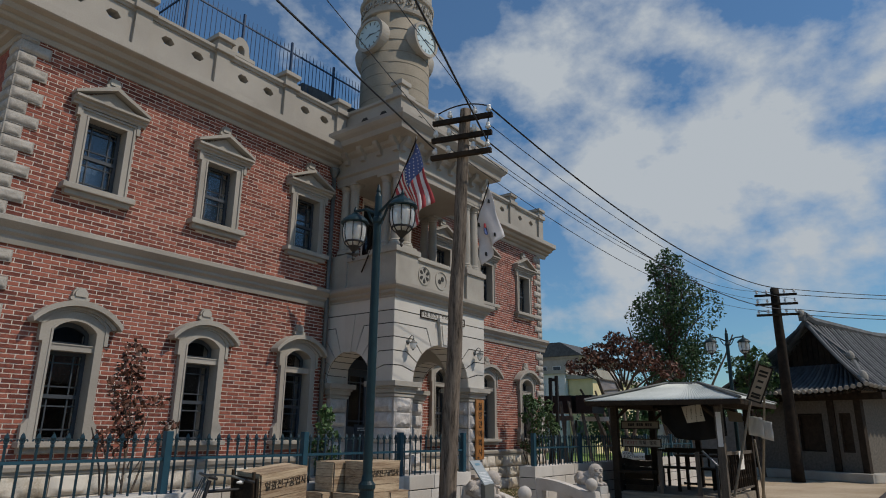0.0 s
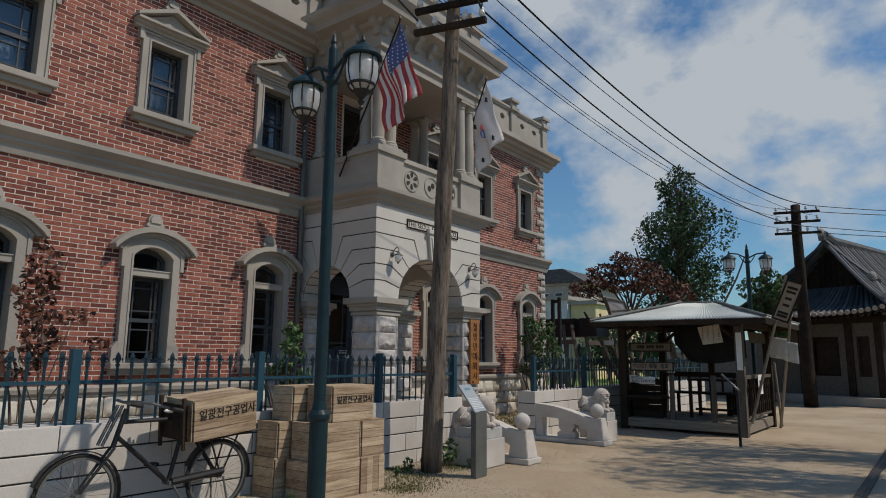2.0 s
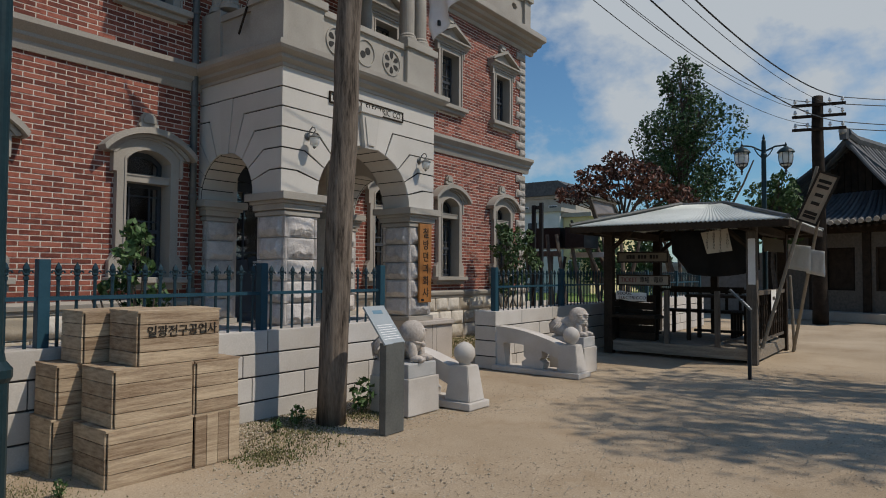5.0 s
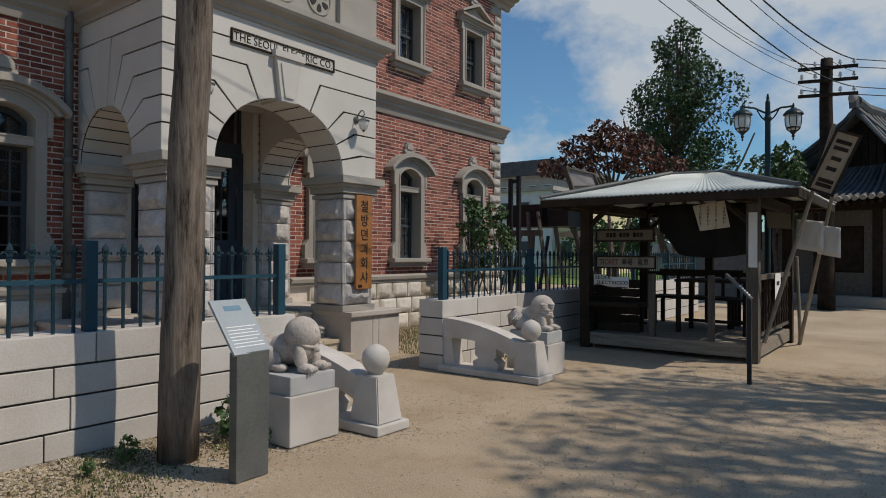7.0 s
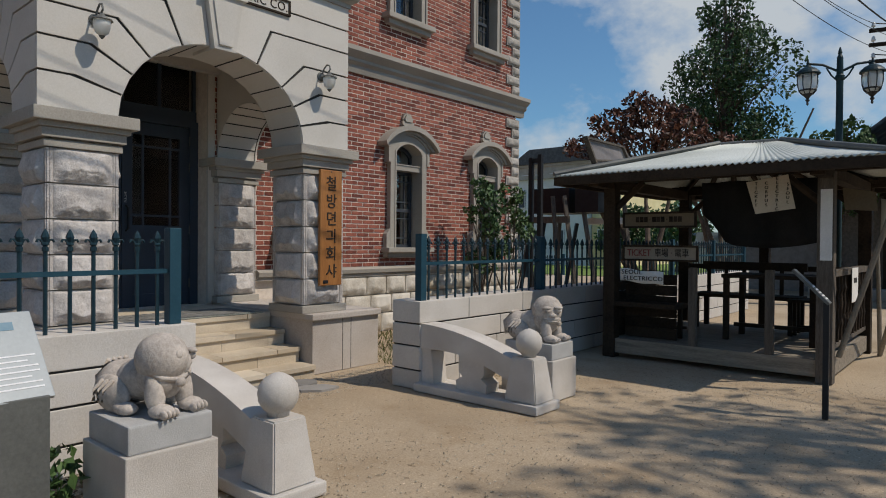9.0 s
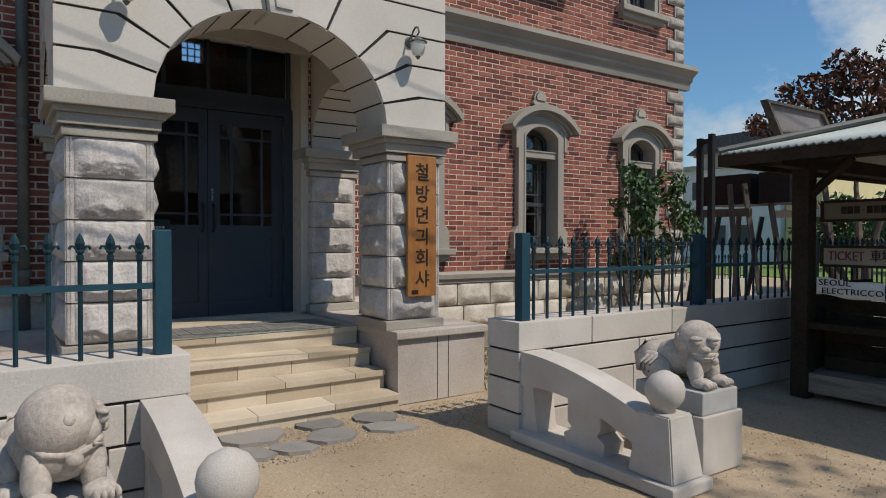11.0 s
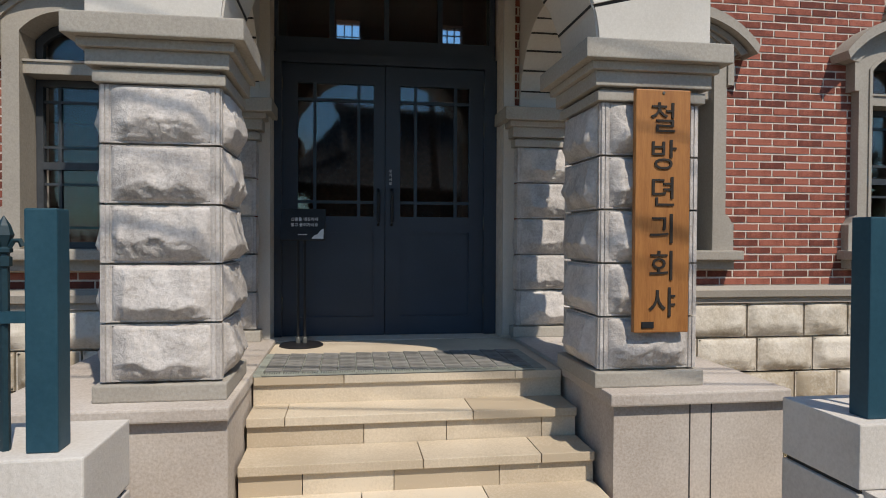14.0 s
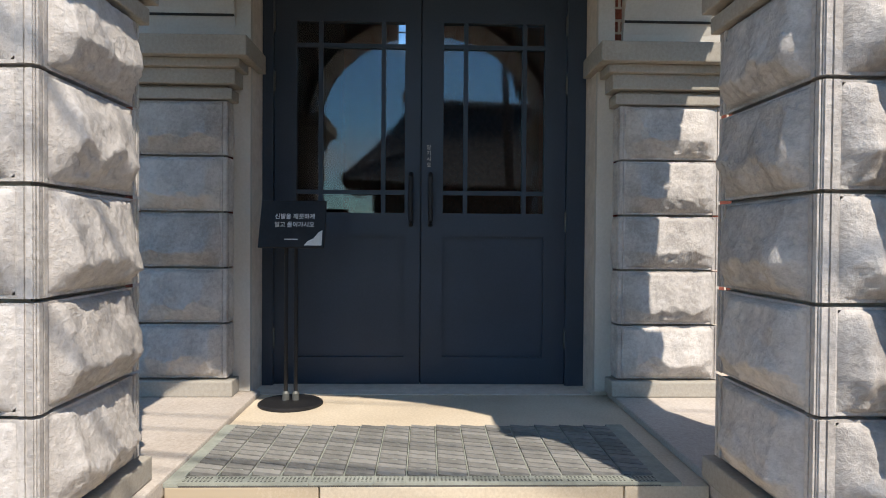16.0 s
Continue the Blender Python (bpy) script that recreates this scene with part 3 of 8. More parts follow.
def up_window(y, X=WALL_X, glaze=True):
    global number
    number += 1
    w = thing("window_%d" % number, "grey upper window with a triangular pediment", "window", kind="structure")
    bm = B()
    strip(bm, [(y - 0.275, 4.58), (y - 0.275, 5.62), (y + 0.275, 5.62), (y + 0.275, 4.58)], [(y - 0.40, 4.58), (y - 0.40, 5.74), (y + 0.40, 5.74), (y + 0.40, 4.58)], "x", X - 0.12, X + 0.05)
    strip(bm, [(y - 0.275, 4.58), (y - 0.275, 5.62), (y + 0.275, 5.62), (y + 0.275, 4.58)], [(y - 0.30, 4.58), (y - 0.30, 5.645), (y + 0.30, 5.645), (y + 0.30, 4.58)], "x", X + 0.05, X + 0.064)
    strip(bm, [(y - 0.37, 4.58), (y - 0.37, 5.71), (y + 0.37, 5.71), (y + 0.37, 4.58)], [(y - 0.40, 4.58), (y - 0.40, 5.74), (y + 0.40, 5.74), (y + 0.40, 4.58)], "x", X + 0.05, X + 0.07)
    for s in (-1, 1):
        box(bm, X - 0.02, X + 0.085, min(y + s * 0.402, y + s * 0.455), max(y + s * 0.402, y + s * 0.455), 5.60, 5.76)
    part("casing", bm, GREYTRIM, w)
    ped = B()
    prism(ped, [(y - 0.47, 5.875), (y + 0.47, 5.875), (y, 6.11)], "x", X - 0.02, X + 0.07)
    mould(ped, [(0.08, 5.75), (0.09, 5.78), (0.13, 5.80), (0.13, 5.825), (0.18, 5.84), (0.18, 5.875), (0.05, 5.88)], y - 0.53, y + 0.53, X)
    for s in (-1, 1):
        prism(ped, [(y + s * 0.545, 5.882), (y + s * 0.545, 5.925), (y, 6.19), (y, 6.125)], "x", X - 0.02, X + 0.18)
    part("pediment", ped, GREYTRIM, w)
    part("cartouche", crown(B(), X - 0.02, y, 6.265, 0.095), STONE, w)
    part("window_sill", bx(X - 0.12, X + 0.16, y - 0.50, y + 0.50, 4.50, 4.58, bev=0.010), GREYTRIM, w)
    part("sill_shelf", bx(X - 0.02, X + 0.10, y - 0.45, y + 0.45, 4.43, 4.498), GREYTRIM, w)
    sash(w, y, 0.275, 4.58, 5.62, 0, X - 0.175, 5.09)
    # Added sheet behind the glass; its blue stands in for reflected sky.
    part("sky_sheet", bx(X - 0.36, X - 0.35, y - 0.29, y + 0.29, 4.59, 5.63), SKYSHEET, w, "added blue-grey sheet imitating sky reflected in the pane")


for y in WIN_Y:
    low_window(y)
for y in WIN_Y:
    up_window(y)

# ---- parapet ----
PX = -9.0
par = thing("parapet", "grey stucco roof parapet with lozenge holes and posts", "parapet", kind="structure")
POSTS = [2.70, 4.08, 5.49, 6.95, 8.29, 11.38, 12.0, 13.45, 14.97, 16.60]


def hexa(y, z, a, b):
    return [(y - a, z), (y - a * 0.45, z - b), (y + a * 0.45, z - b), (y + a, z), (y + a * 0.45, z + b), (y - a * 0.45, z + b)]


for y0, y1 in ((2.70, 8.42), (11.25, 16.6)):
    ps = [p for p in POSTS if y0 - 0.1 <= p <= y1 + 0.3]
    bm = B()
    for a, b in zip(ps, ps[1:]):
        lo, hi = a + 0.13, b - 0.13
        cs = [lo + (hi - lo) * k for k in (0.27, 0.73)]
        if b - a < 0.9:
            box(bm, PX - 0.2, PX, lo, hi, 6.88, 7.56)
            continue
        zc, ha, hb = 7.31, 0.115, 0.07
        # bands above and below, and ribs between the holes
        box(bm, PX - 0.2, PX, lo, hi, 6.88, zc - hb)
        box(bm, PX - 0.2, PX, lo, hi, zc + hb, 7.56)
        cuts = [lo, *[v for c in cs for v in (c - ha, c + ha)], hi]
        for u, v in zip(cuts[::2], cuts[1::2]):
            box(bm, PX - 0.2, PX, u, v, zc - hb, zc + hb)
        for c in cs:
            for s in (-1, 1):
                for q in (-1, 1):
                    prism(bm, [(c + s * ha, zc), (c + s * ha, zc + q * hb), (c + s * ha * 0.45, zc + q * hb)], "x", PX - 0.2, PX)
    part("panel", bm, GREYTRIM, par)
    bm = B()
    mould(bm, [(0.03, 7.53), (0.04, 7.56), (0.07, 7.58), (0.07, 7.63), (0.02, 7.66)], y0, y1, PX)
    box(bm, PX - 0.27, PX - 0.04, y0, y1, 7.53, 7.645)
    part("coping", bm, GREYTRIM, par)
for p in POSTS:
    bm = bx(PX - 0.22, PX + 0.06, p - 0.13, p + 0.13, 6.885, 7.83)
    box(bm, PX - 0.27, PX + 0.12, p - 0.18, p + 0.18, 7.555, 7.662, bev=0.01)
    box(bm, PX - 0.27, PX + 0.12, p - 0.18, p + 0.18, 7.79, 7.87, bev=0.01)
    part("post", bm, GREYTRIM, par)
bm = bx(PX - 0.2, PX + 0.04, 5.57, 6.13, 7.66, 7.73, bev=0.006)
strip(bm, [(5.78, 7.731), *arc(5.85, 7.83, 0.07, 0.09), (5.92, 7.731)], [(5.66, 7.731), *arc(5.85, 7.86, 0.16, 0.22), (6.04, 7.731)], "x", PX - 0.16, PX)
part("crest", bm, GREYTRIM, par)
for y0, y1 in ((4.26, 5.32), (5.68, 6.76), (7.12, 8.1), (12.2, 13.25), (13.65, 14.78)):
    part("ledge", bx(PX - 0.36, PX - 0.1, y0, y1, 7.665, 7.70, bev=0.004), GREYTRIM, par)
bm = B()
for x0, x1, y in ((-18, PX, 2.75), (-18, PX, 16.6)):
    box(bm, x0, x1 - 0.25, y - 0.1, y + 0.1, 6.88, 7.65)
part("side_parapet", bm, GREYTRIM, par)

# ---- porch ----
PF, P0, P1 = -7.47, 8.42, 11.25
porch = thing("porch", "buff stone entrance porch with round arches and balcony", "porch", kind="structure")
AW, SPR = 0.86, 2.20


def arch_wall(bm, axis, a, b, u0, u1, uc, half, zs, rise, ztop, n=20):
    """A wall above the springing line, pierced by an arch."""
    pts = arc(uc, zs, half, rise, n)
    up = [(u0 + (u1 - u0) * i / n, ztop) for i in range(n + 1)]
    strip(bm, pts, up, axis, a, b)
    for u, v in ((u0, uc - half), (uc + half, u1)):
        prism(bm, [(u, zs), (v, zs), (up[0] if u == u0 else up[-1])], axis, a, b) if abs(v - u) > 1e-3 else None


bm = B()
arch_wall(bm, "x", PF - 0.50, PF - 0.03, P0 + 0.03, P1 - 0.03, MID, AW + 0.004, SPR, 0.744, 3.66)
part("front_arch_core", bm, SMOOTH, porch)
bm = B()
arch_wall(bm, "x", PF - 0.03, PF - 0.014, P0 + 0.02, P1 - 0.02, MID, AW + 0.004, SPR, 0.744, 3.66)
part("front_joints", bm, JOINT, porch)
SXC, SXH = -8.56, 0.56
for ya, yb in ((P0 + 0.02, P0 + 0.50), (P1 - 0.50, P1 - 0.02)):
    bm = B()
    ja, jb = (ya, ya + 0.012) if ya < MID else (yb - 0.012, yb)
    arch_wall(bm, "y", *((jb, yb) if ya < MID else (ya, ja)), WALL_X, PF - 0.03, SXC, SXH + 0.003, SPR, 0.563, 3.66)
    part("side_arch_core", bm, SMOOTH, porch)
    bm = B()
    arch_wall(bm, "y", ja, jb, WALL_X, PF - 0.02, SXC, SXH + 0.003, SPR, 0.563, 3.66)
    part("side_joints", bm, JOINT, porch)
# soffit lining and ceiling of the porch
part("arch_lining", strip(B(), arc(MID, SPR, AW - 0.004, 0.736), arc(MID, SPR, AW + 0.05, 0.79), "x", PF - 0.5, PF - 0.015), SMOOTH, porch)
part("lintel", bx(WALL_X, WALL_X + 0.1, MID - 1.0, MID + 1.0, 3.15, 3.4), SMOOTH, porch)
part("porch_ceiling", bx(WALL_X, PF - 0.45, P0 + 0.45, P1 - 0.45, 3.3, 3.5), SMOOTH, porch)

# dressed courses that bend into voussoirs
ZC = [2.20, 2.47, 2.72, 2.96, 3.20, 3.43, 3.66]


def courses(axis, uc, half, rise, u0, u1, a, b, th):
    g = 0.009
    for s in (-1, 1):
        edge = u1 if s > 0 else u0
        reach = abs(edge - uc)
        P = lambda q, k=0.0: (uc + s * (half + k) * math.cos(q), SPR + (rise + k) * math.sin(q))

        def turn(q, z):
            """The end of a joint: a knee on the level line, or the wall's edge."""
            k = (z - SPR) / math.sin(q) - rise
            if (half + k) * math.cos(q) < reach - 0.01:
                return [(edge, z), (uc + s * (half + k) * math.cos(q), z)]
            k = max(reach / math.cos(q) - half, 0.0)
            return [(edge, SPR + (rise + k) * math.sin(q))]
        for i in range(5):
            t0, t1 = th[i] + (0.012 if i else 0.0), th[i + 1] - 0.012
            low = turn(t0, ZC[i] + g) if i else [(edge, SPR + 0.002)]
            pts = low + [P(t0 + (t1 - t0) * q / 5) for q in range(6)] + turn(t1, ZC[i + 1] - g)[::-1]
            part("stone", prism(B(), pts, axis, a, b), SMOOTH, porch)


courses("x", MID, AW, 0.74, P0 + 0.001, P1 - 0.001, PF - 0.02, PF, (0.0, 0.25, 0.5, 0.77, 1.15, 1.45))
# top course, keystone
for u0, u1 in ((P0, MID - 0.17), (MID + 0.17, P1)):
    part("stone", bx(PF - 0.02, PF, u0, u1, ZC[5] + 0.009, ZC[6]), SMOOTH, porch)
part("stone", bx(PF - 0.021, PF - 0.001, MID - 0.17, MID + 0.17, 3.30, ZC[6]), SMOOTH, porch)
key = prism(B(), [(MID - 0.10, 2.90), (MID + 0.10, 2.90), (MID + 0.17, 3.38), (MID - 0.17, 3.38)], "x", PF - 0.3, PF + 0.06)
prism(key, [(MID - 0.06, 2.94), (MID + 0.06, 2.94), (MID + 0.115, 3.30), (MID - 0.115, 3.30)], "x", PF + 0.06, PF + 0.075)
box(key, PF - 0.1, PF + 0.085, MID - 0.20, MID + 0.20, 3.36, 3.43)
part("keystone", key, SMOOTH, porch)
for ya, yb in ((P0, P0 + 0.02), (P1 - 0.02, P1)):
    courses("y", SXC, SXH, 0.56, WALL_X + 0.001, PF - 0.021, ya, yb, (0.0, 0.3, 0.6, 0.92, 1.22, 1.46))
    part("stone", bx(WALL_X, PF - 0.021, ya, yb, ZC[5] + 0.009, ZC[6]), SMOOTH, porch)
    part("keystone", prism(B(), [(SXC - 0.06, 2.74), (SXC + 0.06, 2.74), (SXC + 0.14, ZC[5] - 0.009), (SXC - 0.14, ZC[5] - 0.009)], "y", ya - 0.01, yb + 0.01), SMOOTH, porch)

# piers of split-faced blocks
PIERZ = [0.66, 0.915, 1.17, 1.425, 1.68, 1.935]


def pier(name, x0, x1, y0, y1, faces, label):
    p = part(name, bx(x0 + 0.025, x1 - 0.025, y0 + 0.025, y1 - 0.025, 0.58, 2.0), STONE, porch, label)
    for i in range(5):
        z0, z1 = PIERZ[i] + 0.005, PIERZ[i + 1] - 0.005
        for fc in faces:
            bm = B()
            e = min(0.044, 0.1 * min(x1 - x0, y1 - y0) + 0.012)
            if fc[0] == "x":
                X = x1 if fc == "x+" else x0
                box(bm, min(X, X - 0.03 if fc == "x+" else X + 0.03), max(X, X - 0.03 if fc == "x+" else X + 0.03), y0 + 0.001, y1 - 0.001, z0, z1)
                split_block(bm, y0 + e, y1 - e, z0 + 0.008, z1 - 0.006, fc, X, 0.058, i + y0 * 7 + x0)
                for q in (0.004, 0.023):
                    for lo in (y0 + q, y1 - q - 0.014):
                        box(bm, X, X + 0.005, lo, lo + 0.014, z0, z1)
            else:
                Y = y1 if fc == "y+" else y0
                box(bm, x0 + 0.032, x1 - 0.032, min(Y, Y - 0.03 if fc == "y+" else Y + 0.03), max(Y, Y - 0.03 if fc == "y+" else Y + 0.03), z0, z1)
                split_block(bm, x0 + e, x1 - e, z0 + 0.008, z1 - 0.006, fc, Y, 0.058 if x1 - x0 > 0.3 else 0.02, i + y0 * 5 + x1)
                if x1 - x0 > 0.3:
                    for q in (0.004, 0.023):
                        for lo in (x0 + q, x1 - q - 0.014):
                            box(bm, lo, lo + 0.014, min(Y, Y + (0.005 if fc == "y+" else -0.005)), max(Y, Y + (0.005 if fc == "y+" else -0.005)), z0, z1)
            part("stone", bm, ROCK, p)
    base = bx(x0 - 0.03, x1 + 0.03, y0 - 0.03, y1 + 0.03, 0.58, 0.655, bev=0.008)
    part("pier_base", base, STONE, p)
    cap = B()
    for o, za, zb in ((0.025, 1.935, 1.985), (0.0, 1.985, 2.0), (0.045, 2.0, 2.07), (0.07, 2.07, 2.11), (0.115, 2.11, 2.20)):
        box(cap, x0 - o, x1 + o, y0 - o, y1 + o, za, zb, bev=0.006)
    part("capital", cap, STONE, p)
    return p


pier("pier", PF - 0.50, PF, P0 + 0.06, P0 + 0.55, ("x+", "y+", "y-"), "split-faced stone pier")
pier("pier", PF - 0.50, PF, P1 - 0.55, P1 - 0.06, ("x+", "y+", "y-"), "split-faced stone pier")
pier("pilaster", WALL_X + 0.002, WALL_X + 0.12, P0 + 0.06, P0 + 0.49, ("x+", "y+", "y-"), "split-faced stone pilaster")
pier("pilaster", WALL_X + 0.002, WALL_X + 0.12, P1 - 0.54, P1 - 0.06, ("x+", "y+", "y-"), "split-faced stone pilaster")

# joints across the soffits of the arches
for k in range(1, 12):
    a = math.pi * k / 12
    if 0.46 < k / 12 < 0.54:
        continue
    c, q = math.cos(a), math.sin(a)
    pts = [(MID + 0.850 * c - 0.006 * q, SPR + 0.728 * q + 0.006 * c), (MID + 0.850 * c + 0.006 * q, SPR + 0.728 * q - 0.006 * c), (MID + 0.864 * c + 0.006 * q, SPR + 0.742 * q - 0.006 * c), (MID + 0.864 * c - 0.006 * q, SPR + 0.742 * q + 0.006 * c)]
    part("soffit_joint", prism(B(), pts, "x", PF - 0.498, PF - 0.022), JOINT, porch)
    for ya, yb in ((P0 + 0.022, P0 + 0.498), (P1 - 0.498, P1 - 0.022)):
        pts = [(SXC + 0.557 * c - 0.006 * q, SPR + 0.557 * q + 0.006 * c), (SXC + 0.557 * c + 0.006 * q, SPR + 0.557 * q - 0.006 * c), (SXC + 0.568 * c + 0.006 * q, SPR + 0.568 * q - 0.006 * c), (SXC + 0.568 * c - 0.006 * q, SPR + 0.568 * q + 0.006 * c)]
        part("soffit_joint", prism(B(), pts, "y", ya, yb), JOINT, porch)
pipe = thing("downpipe", "dark grey iron downpipe in the corner beside the porch", "downpipe", (WALL_X + 0.07, 8.30, 0))
part("pipe", tube(B(), [(0, 0, 0.35), (0, 0, 6.30)], 0.042, 12), STEEL, pipe, smooth=True)
part("hopper", lathe(B(), [(0.045, 6.22), (0.06, 6.28), (0.10, 6.36), (0.10, 6.42)], seg=12), STEEL, pipe)
for z in (1.0, 2.2, 3.4, 4.6, 5.8):
    part("collar", lathe(B(), [(0.052, z), (0.056, z + 0.01), (0.056, z + 0.05), (0.052, z + 0.06)], seg=12), STEEL, pipe)

# plinths beside the steps, platform and steps
for y0, y1 in ((8.02, 9.03), (10.70, 11.60)):
    bm = bx(WALL_X, -7.36, y0 + 0.03, y1 - 0.012, 0, 0.52)
    part("plinth", bm, PLINTH, porch)
    for k in (0.45, 0.57):
        part("plinth_joint", bx(-7.361, -7.358, y0 + (y1 - y0) * k - 0.003, y0 + (y1 - y0) * k + 0.003, 0.0, 0.52), JOINT, porch)
    bm = bx(WALL_X, -7.32, y0, y1, 0.52, 0.58, bev=0.01)
    part("plinth_slab", bm, PLINTH, porch)
part("platform", bx(WALL_X, -8.02, 9.031, 10.699, 0, 0.555), STEPSTONE, porch)
struct("floor_porch", bx(WALL_X - 0.42, WALL_X, 8.99, 10.63, 0.4, 0.556), STEPSTONE, "cream stone threshold", "floor")
STEPS = [(-7.26, 0.115), (-7.50, 0.262), (-7.75, 0.41), (-8.0, 0.556)]
for i, (x, z) in enumerate(STEPS):
    z0 = 0 if i == 0 else STEPS[i - 1][1]
    for lo, hi, nm, cuts in ((x - 0.27, x, "tread", (0.28, 0.62)), (x - 0.2, x - 0.025, "riser", (0.2, 0.5, 0.85))):
        c = [0.0, *[(k + 0.17 * i) % 0.9 + 0.05 for k in cuts], 1.0]
        c.sort()
        for a, b in zip(c, c[1:]):
            ya, yb = 9.032 + 1.666 * a + 0.002, 9.032 + 1.666 * b - 0.002
            part(nm, bx(lo, hi, ya, yb, z - 0.045, z, bev=0.004) if nm == "tread" else bx(lo, hi, ya, yb, z0 - 0.02, z - 0.046), STEPSTONE, porch)

# balcony floor moulding, parapet, columns
part("balcony_cornice", ring_mould(B(), [(0.02, 3.66), (0.02, 3.70), (0.08, 3.74), (0.08, 3.78), (0.15, 3.82), (0.17, 3.85), (0.17, 3.91), (0.03, 3.95)], WALL_X, PF, P0, P1), GREYTRIM, porch)
for y0, y1 in ((P0, P0 + 0.62), (P1 - 0.62, P1)):
    bm = bx(PF - 0.62, PF, y0, y1, 3.95, 4.62)
    box(bm, PF - 0.66, PF + 0.04, y0 - 0.04, y1 + 0.04, 4.50, 4.60, bev=0.008)
    box(bm, PF - 0.60, PF - 0.02, y0 + 0.02, y1 - 0.02, 4.60, 4.66)
    part("pedestal", bm, STONE, porch)
for y0, y1 in ((P0 + 0.04, P0 + 0.16), (P1 - 0.16, P1 - 0.04)):
    bm = bx(WALL_X, PF - 0.62, y0, y1, 3.95, 4.46)
    box(bm, WALL_X, PF - 0.62, y0 - 0.03, y1 + 0.03, 4.46, 4.54)
    part("side_balustrade", bm, STONE, porch)
    part("side_pedestal", bx(WALL_X, WALL_X + 0.42, y0 - 0.04, y0 + 0.40 if y0 < MID else y1 + 0.04, 3.95, 4.62), STONE, porch)
bm = bx(PF - 0.22, PF - 0.06, P0 + 0.62, P1 - 0.62, 3.95, 4.46)
box(bm, PF - 0.26, PF - 0.02, P0 + 0.62, P1 - 0.62, 4.46, 4.54, bev=0.006)
part("balustrade", bm, STONE, porch)
for k, c in enumerate((MID - 0.52, MID, MID + 0.52)):
    ringm = strip(B(), [(c + 0.165 * math.cos(i * math.tau / 28), 4.21 + 0.165 * math.sin(i * math.tau / 28)) for i in range(28)], [(c + 0.185 * math.cos(i * math.tau / 28), 4.21 + 0.185 * math.sin(i * math.tau / 28)) for i in range(28)], "x", PF - 0.06, PF - 0.045, closed=True)
    part("rosette_ring", ringm, STONE, porch)
    # Dark petals on the solid balustrade imitate the shade in pierced openings.
    for j in range(6 if k != 1 else 2):
        a = j * math.tau / 6 + math.pi / 2 if k != 1 else j * math.pi + 0.6
        pts = []
        for q in range(12):
            w = q * math.tau / 12
            r, o = (0.10 + 0.05 * math.cos(w), 0.033 * math.sin(w) * (1 + 0.4 * math.cos(w))) if k != 1 else (0.055 + 0.05 * math.cos(w), 0.05 * math.sin(w))
            pts.append((c + r * math.cos(a) - o * math.sin(a), 4.21 + r * math.sin(a) + o * math.cos(a)))
        part("painted_petal_hole", prism(B(), pts, "x", PF - 0.075, PF - 0.055), JOINT, porch)


def column(x, y):
    bm = B()
    lathe(bm, [(0.135, 0), (0.135, 0.04), (0.12, 0.06), (0.125, 0.08), (0.10, 0.11), (0.10, 0.5), (0.085, 1.28), (0.10, 1.30), (0.09, 1.32), (0.115, 1.37), (0.125, 1.39)], (x, y, 4.66), 20)
    box(bm, x - 0.135, x + 0.135, y - 0.135, y + 0.135, 6.05, 6.10)
    part("column", bm, STONE, porch, smooth=False)


for y in (P0 + 0.16, P0 + 0.44, P1 - 0.44, P1 - 0.16):
    column(PF - 0.16, y)
for y in (P0 + 0.16, P1 - 0.16):
    column(PF - 0.44, y)
    column(WALL_X + 0.16, y)
    column(WALL_X + 0.40, y)
# entablature, brackets, cornice, parapet block
part("entablature", ring_mould(B(), [(-0.02, 6.10), (-0.02, 6.22), (0.03, 6.25), (0.03, 6.30), (-0.02, 6.32), (-0.02, 6.60), (0.05, 6.64), (0.08, 6.70), (0.28, 6.76), (0.30, 6.86), (0.36, 6.92), (0.40, 6.98), (0.40, 7.06), (0.02, 7.12)], WALL_X, PF, P0, P1), GREYTRIM, porch)
for k in range(8):
    y = P0 + 0.08 + (P1 - P0 - 0.16) * k / 7
    bm = prism(B(), [(PF - 0.02, 6.46), (PF + 0.05, 6.47), (PF + 0.06, 6.55), (PF + 0.13, 6.60), (PF + 0.17, 6.66), (PF + 0.17, 6.75), (PF - 0.02, 6.75)], "y", y - 0.055, y + 0.055)
    part("bracket", bm, GREYTRIM, porch)
for k in range(4):
    x = PF - 0.08 - (PF - WALL_X - 0.4) * k / 3
    for s, Y in ((-1, P0), (1, P1)):
        bm = prism(B(), [(Y - s * 0.02, 6.46), (Y + s * 0.05, 6.47), (Y + s * 0.06, 6.55), (Y + s * 0.13, 6.60), (Y + s * 0.17, 6.66), (Y + s * 0.17, 6.75), (Y - s * 0.02, 6.75)], "x", x - 0.055, x + 0.055)
        part("bracket", bm, GREYTRIM, porch)
bm = B()
UF = PF - 0.03
box(bm, PX - 0.2, UF, P0 + 0.03, P0 + 0.23, 7.08, 7.60)
box(bm, PX - 0.2, UF, P1 - 0.23, P1 - 0.03, 7.08, 7.60)
box(bm, UF - 0.2, UF, P0 + 0.23, P1 - 0.23, 7.08, 7.60)
part("upper_parapet", bm, GREYTRIM, porch)
# Dark lozenges on the solid parapet stand for the shade inside holes.
for c in (MID - 0.78, MID - 0.28, MID + 0.28, MID + 0.78):
    part("painted_lozenge_hole", prism(B(), hexa(c, 7.36, 0.10, 0.065), "x", UF - 0.003, UF + 0.004), JOINT, porch)
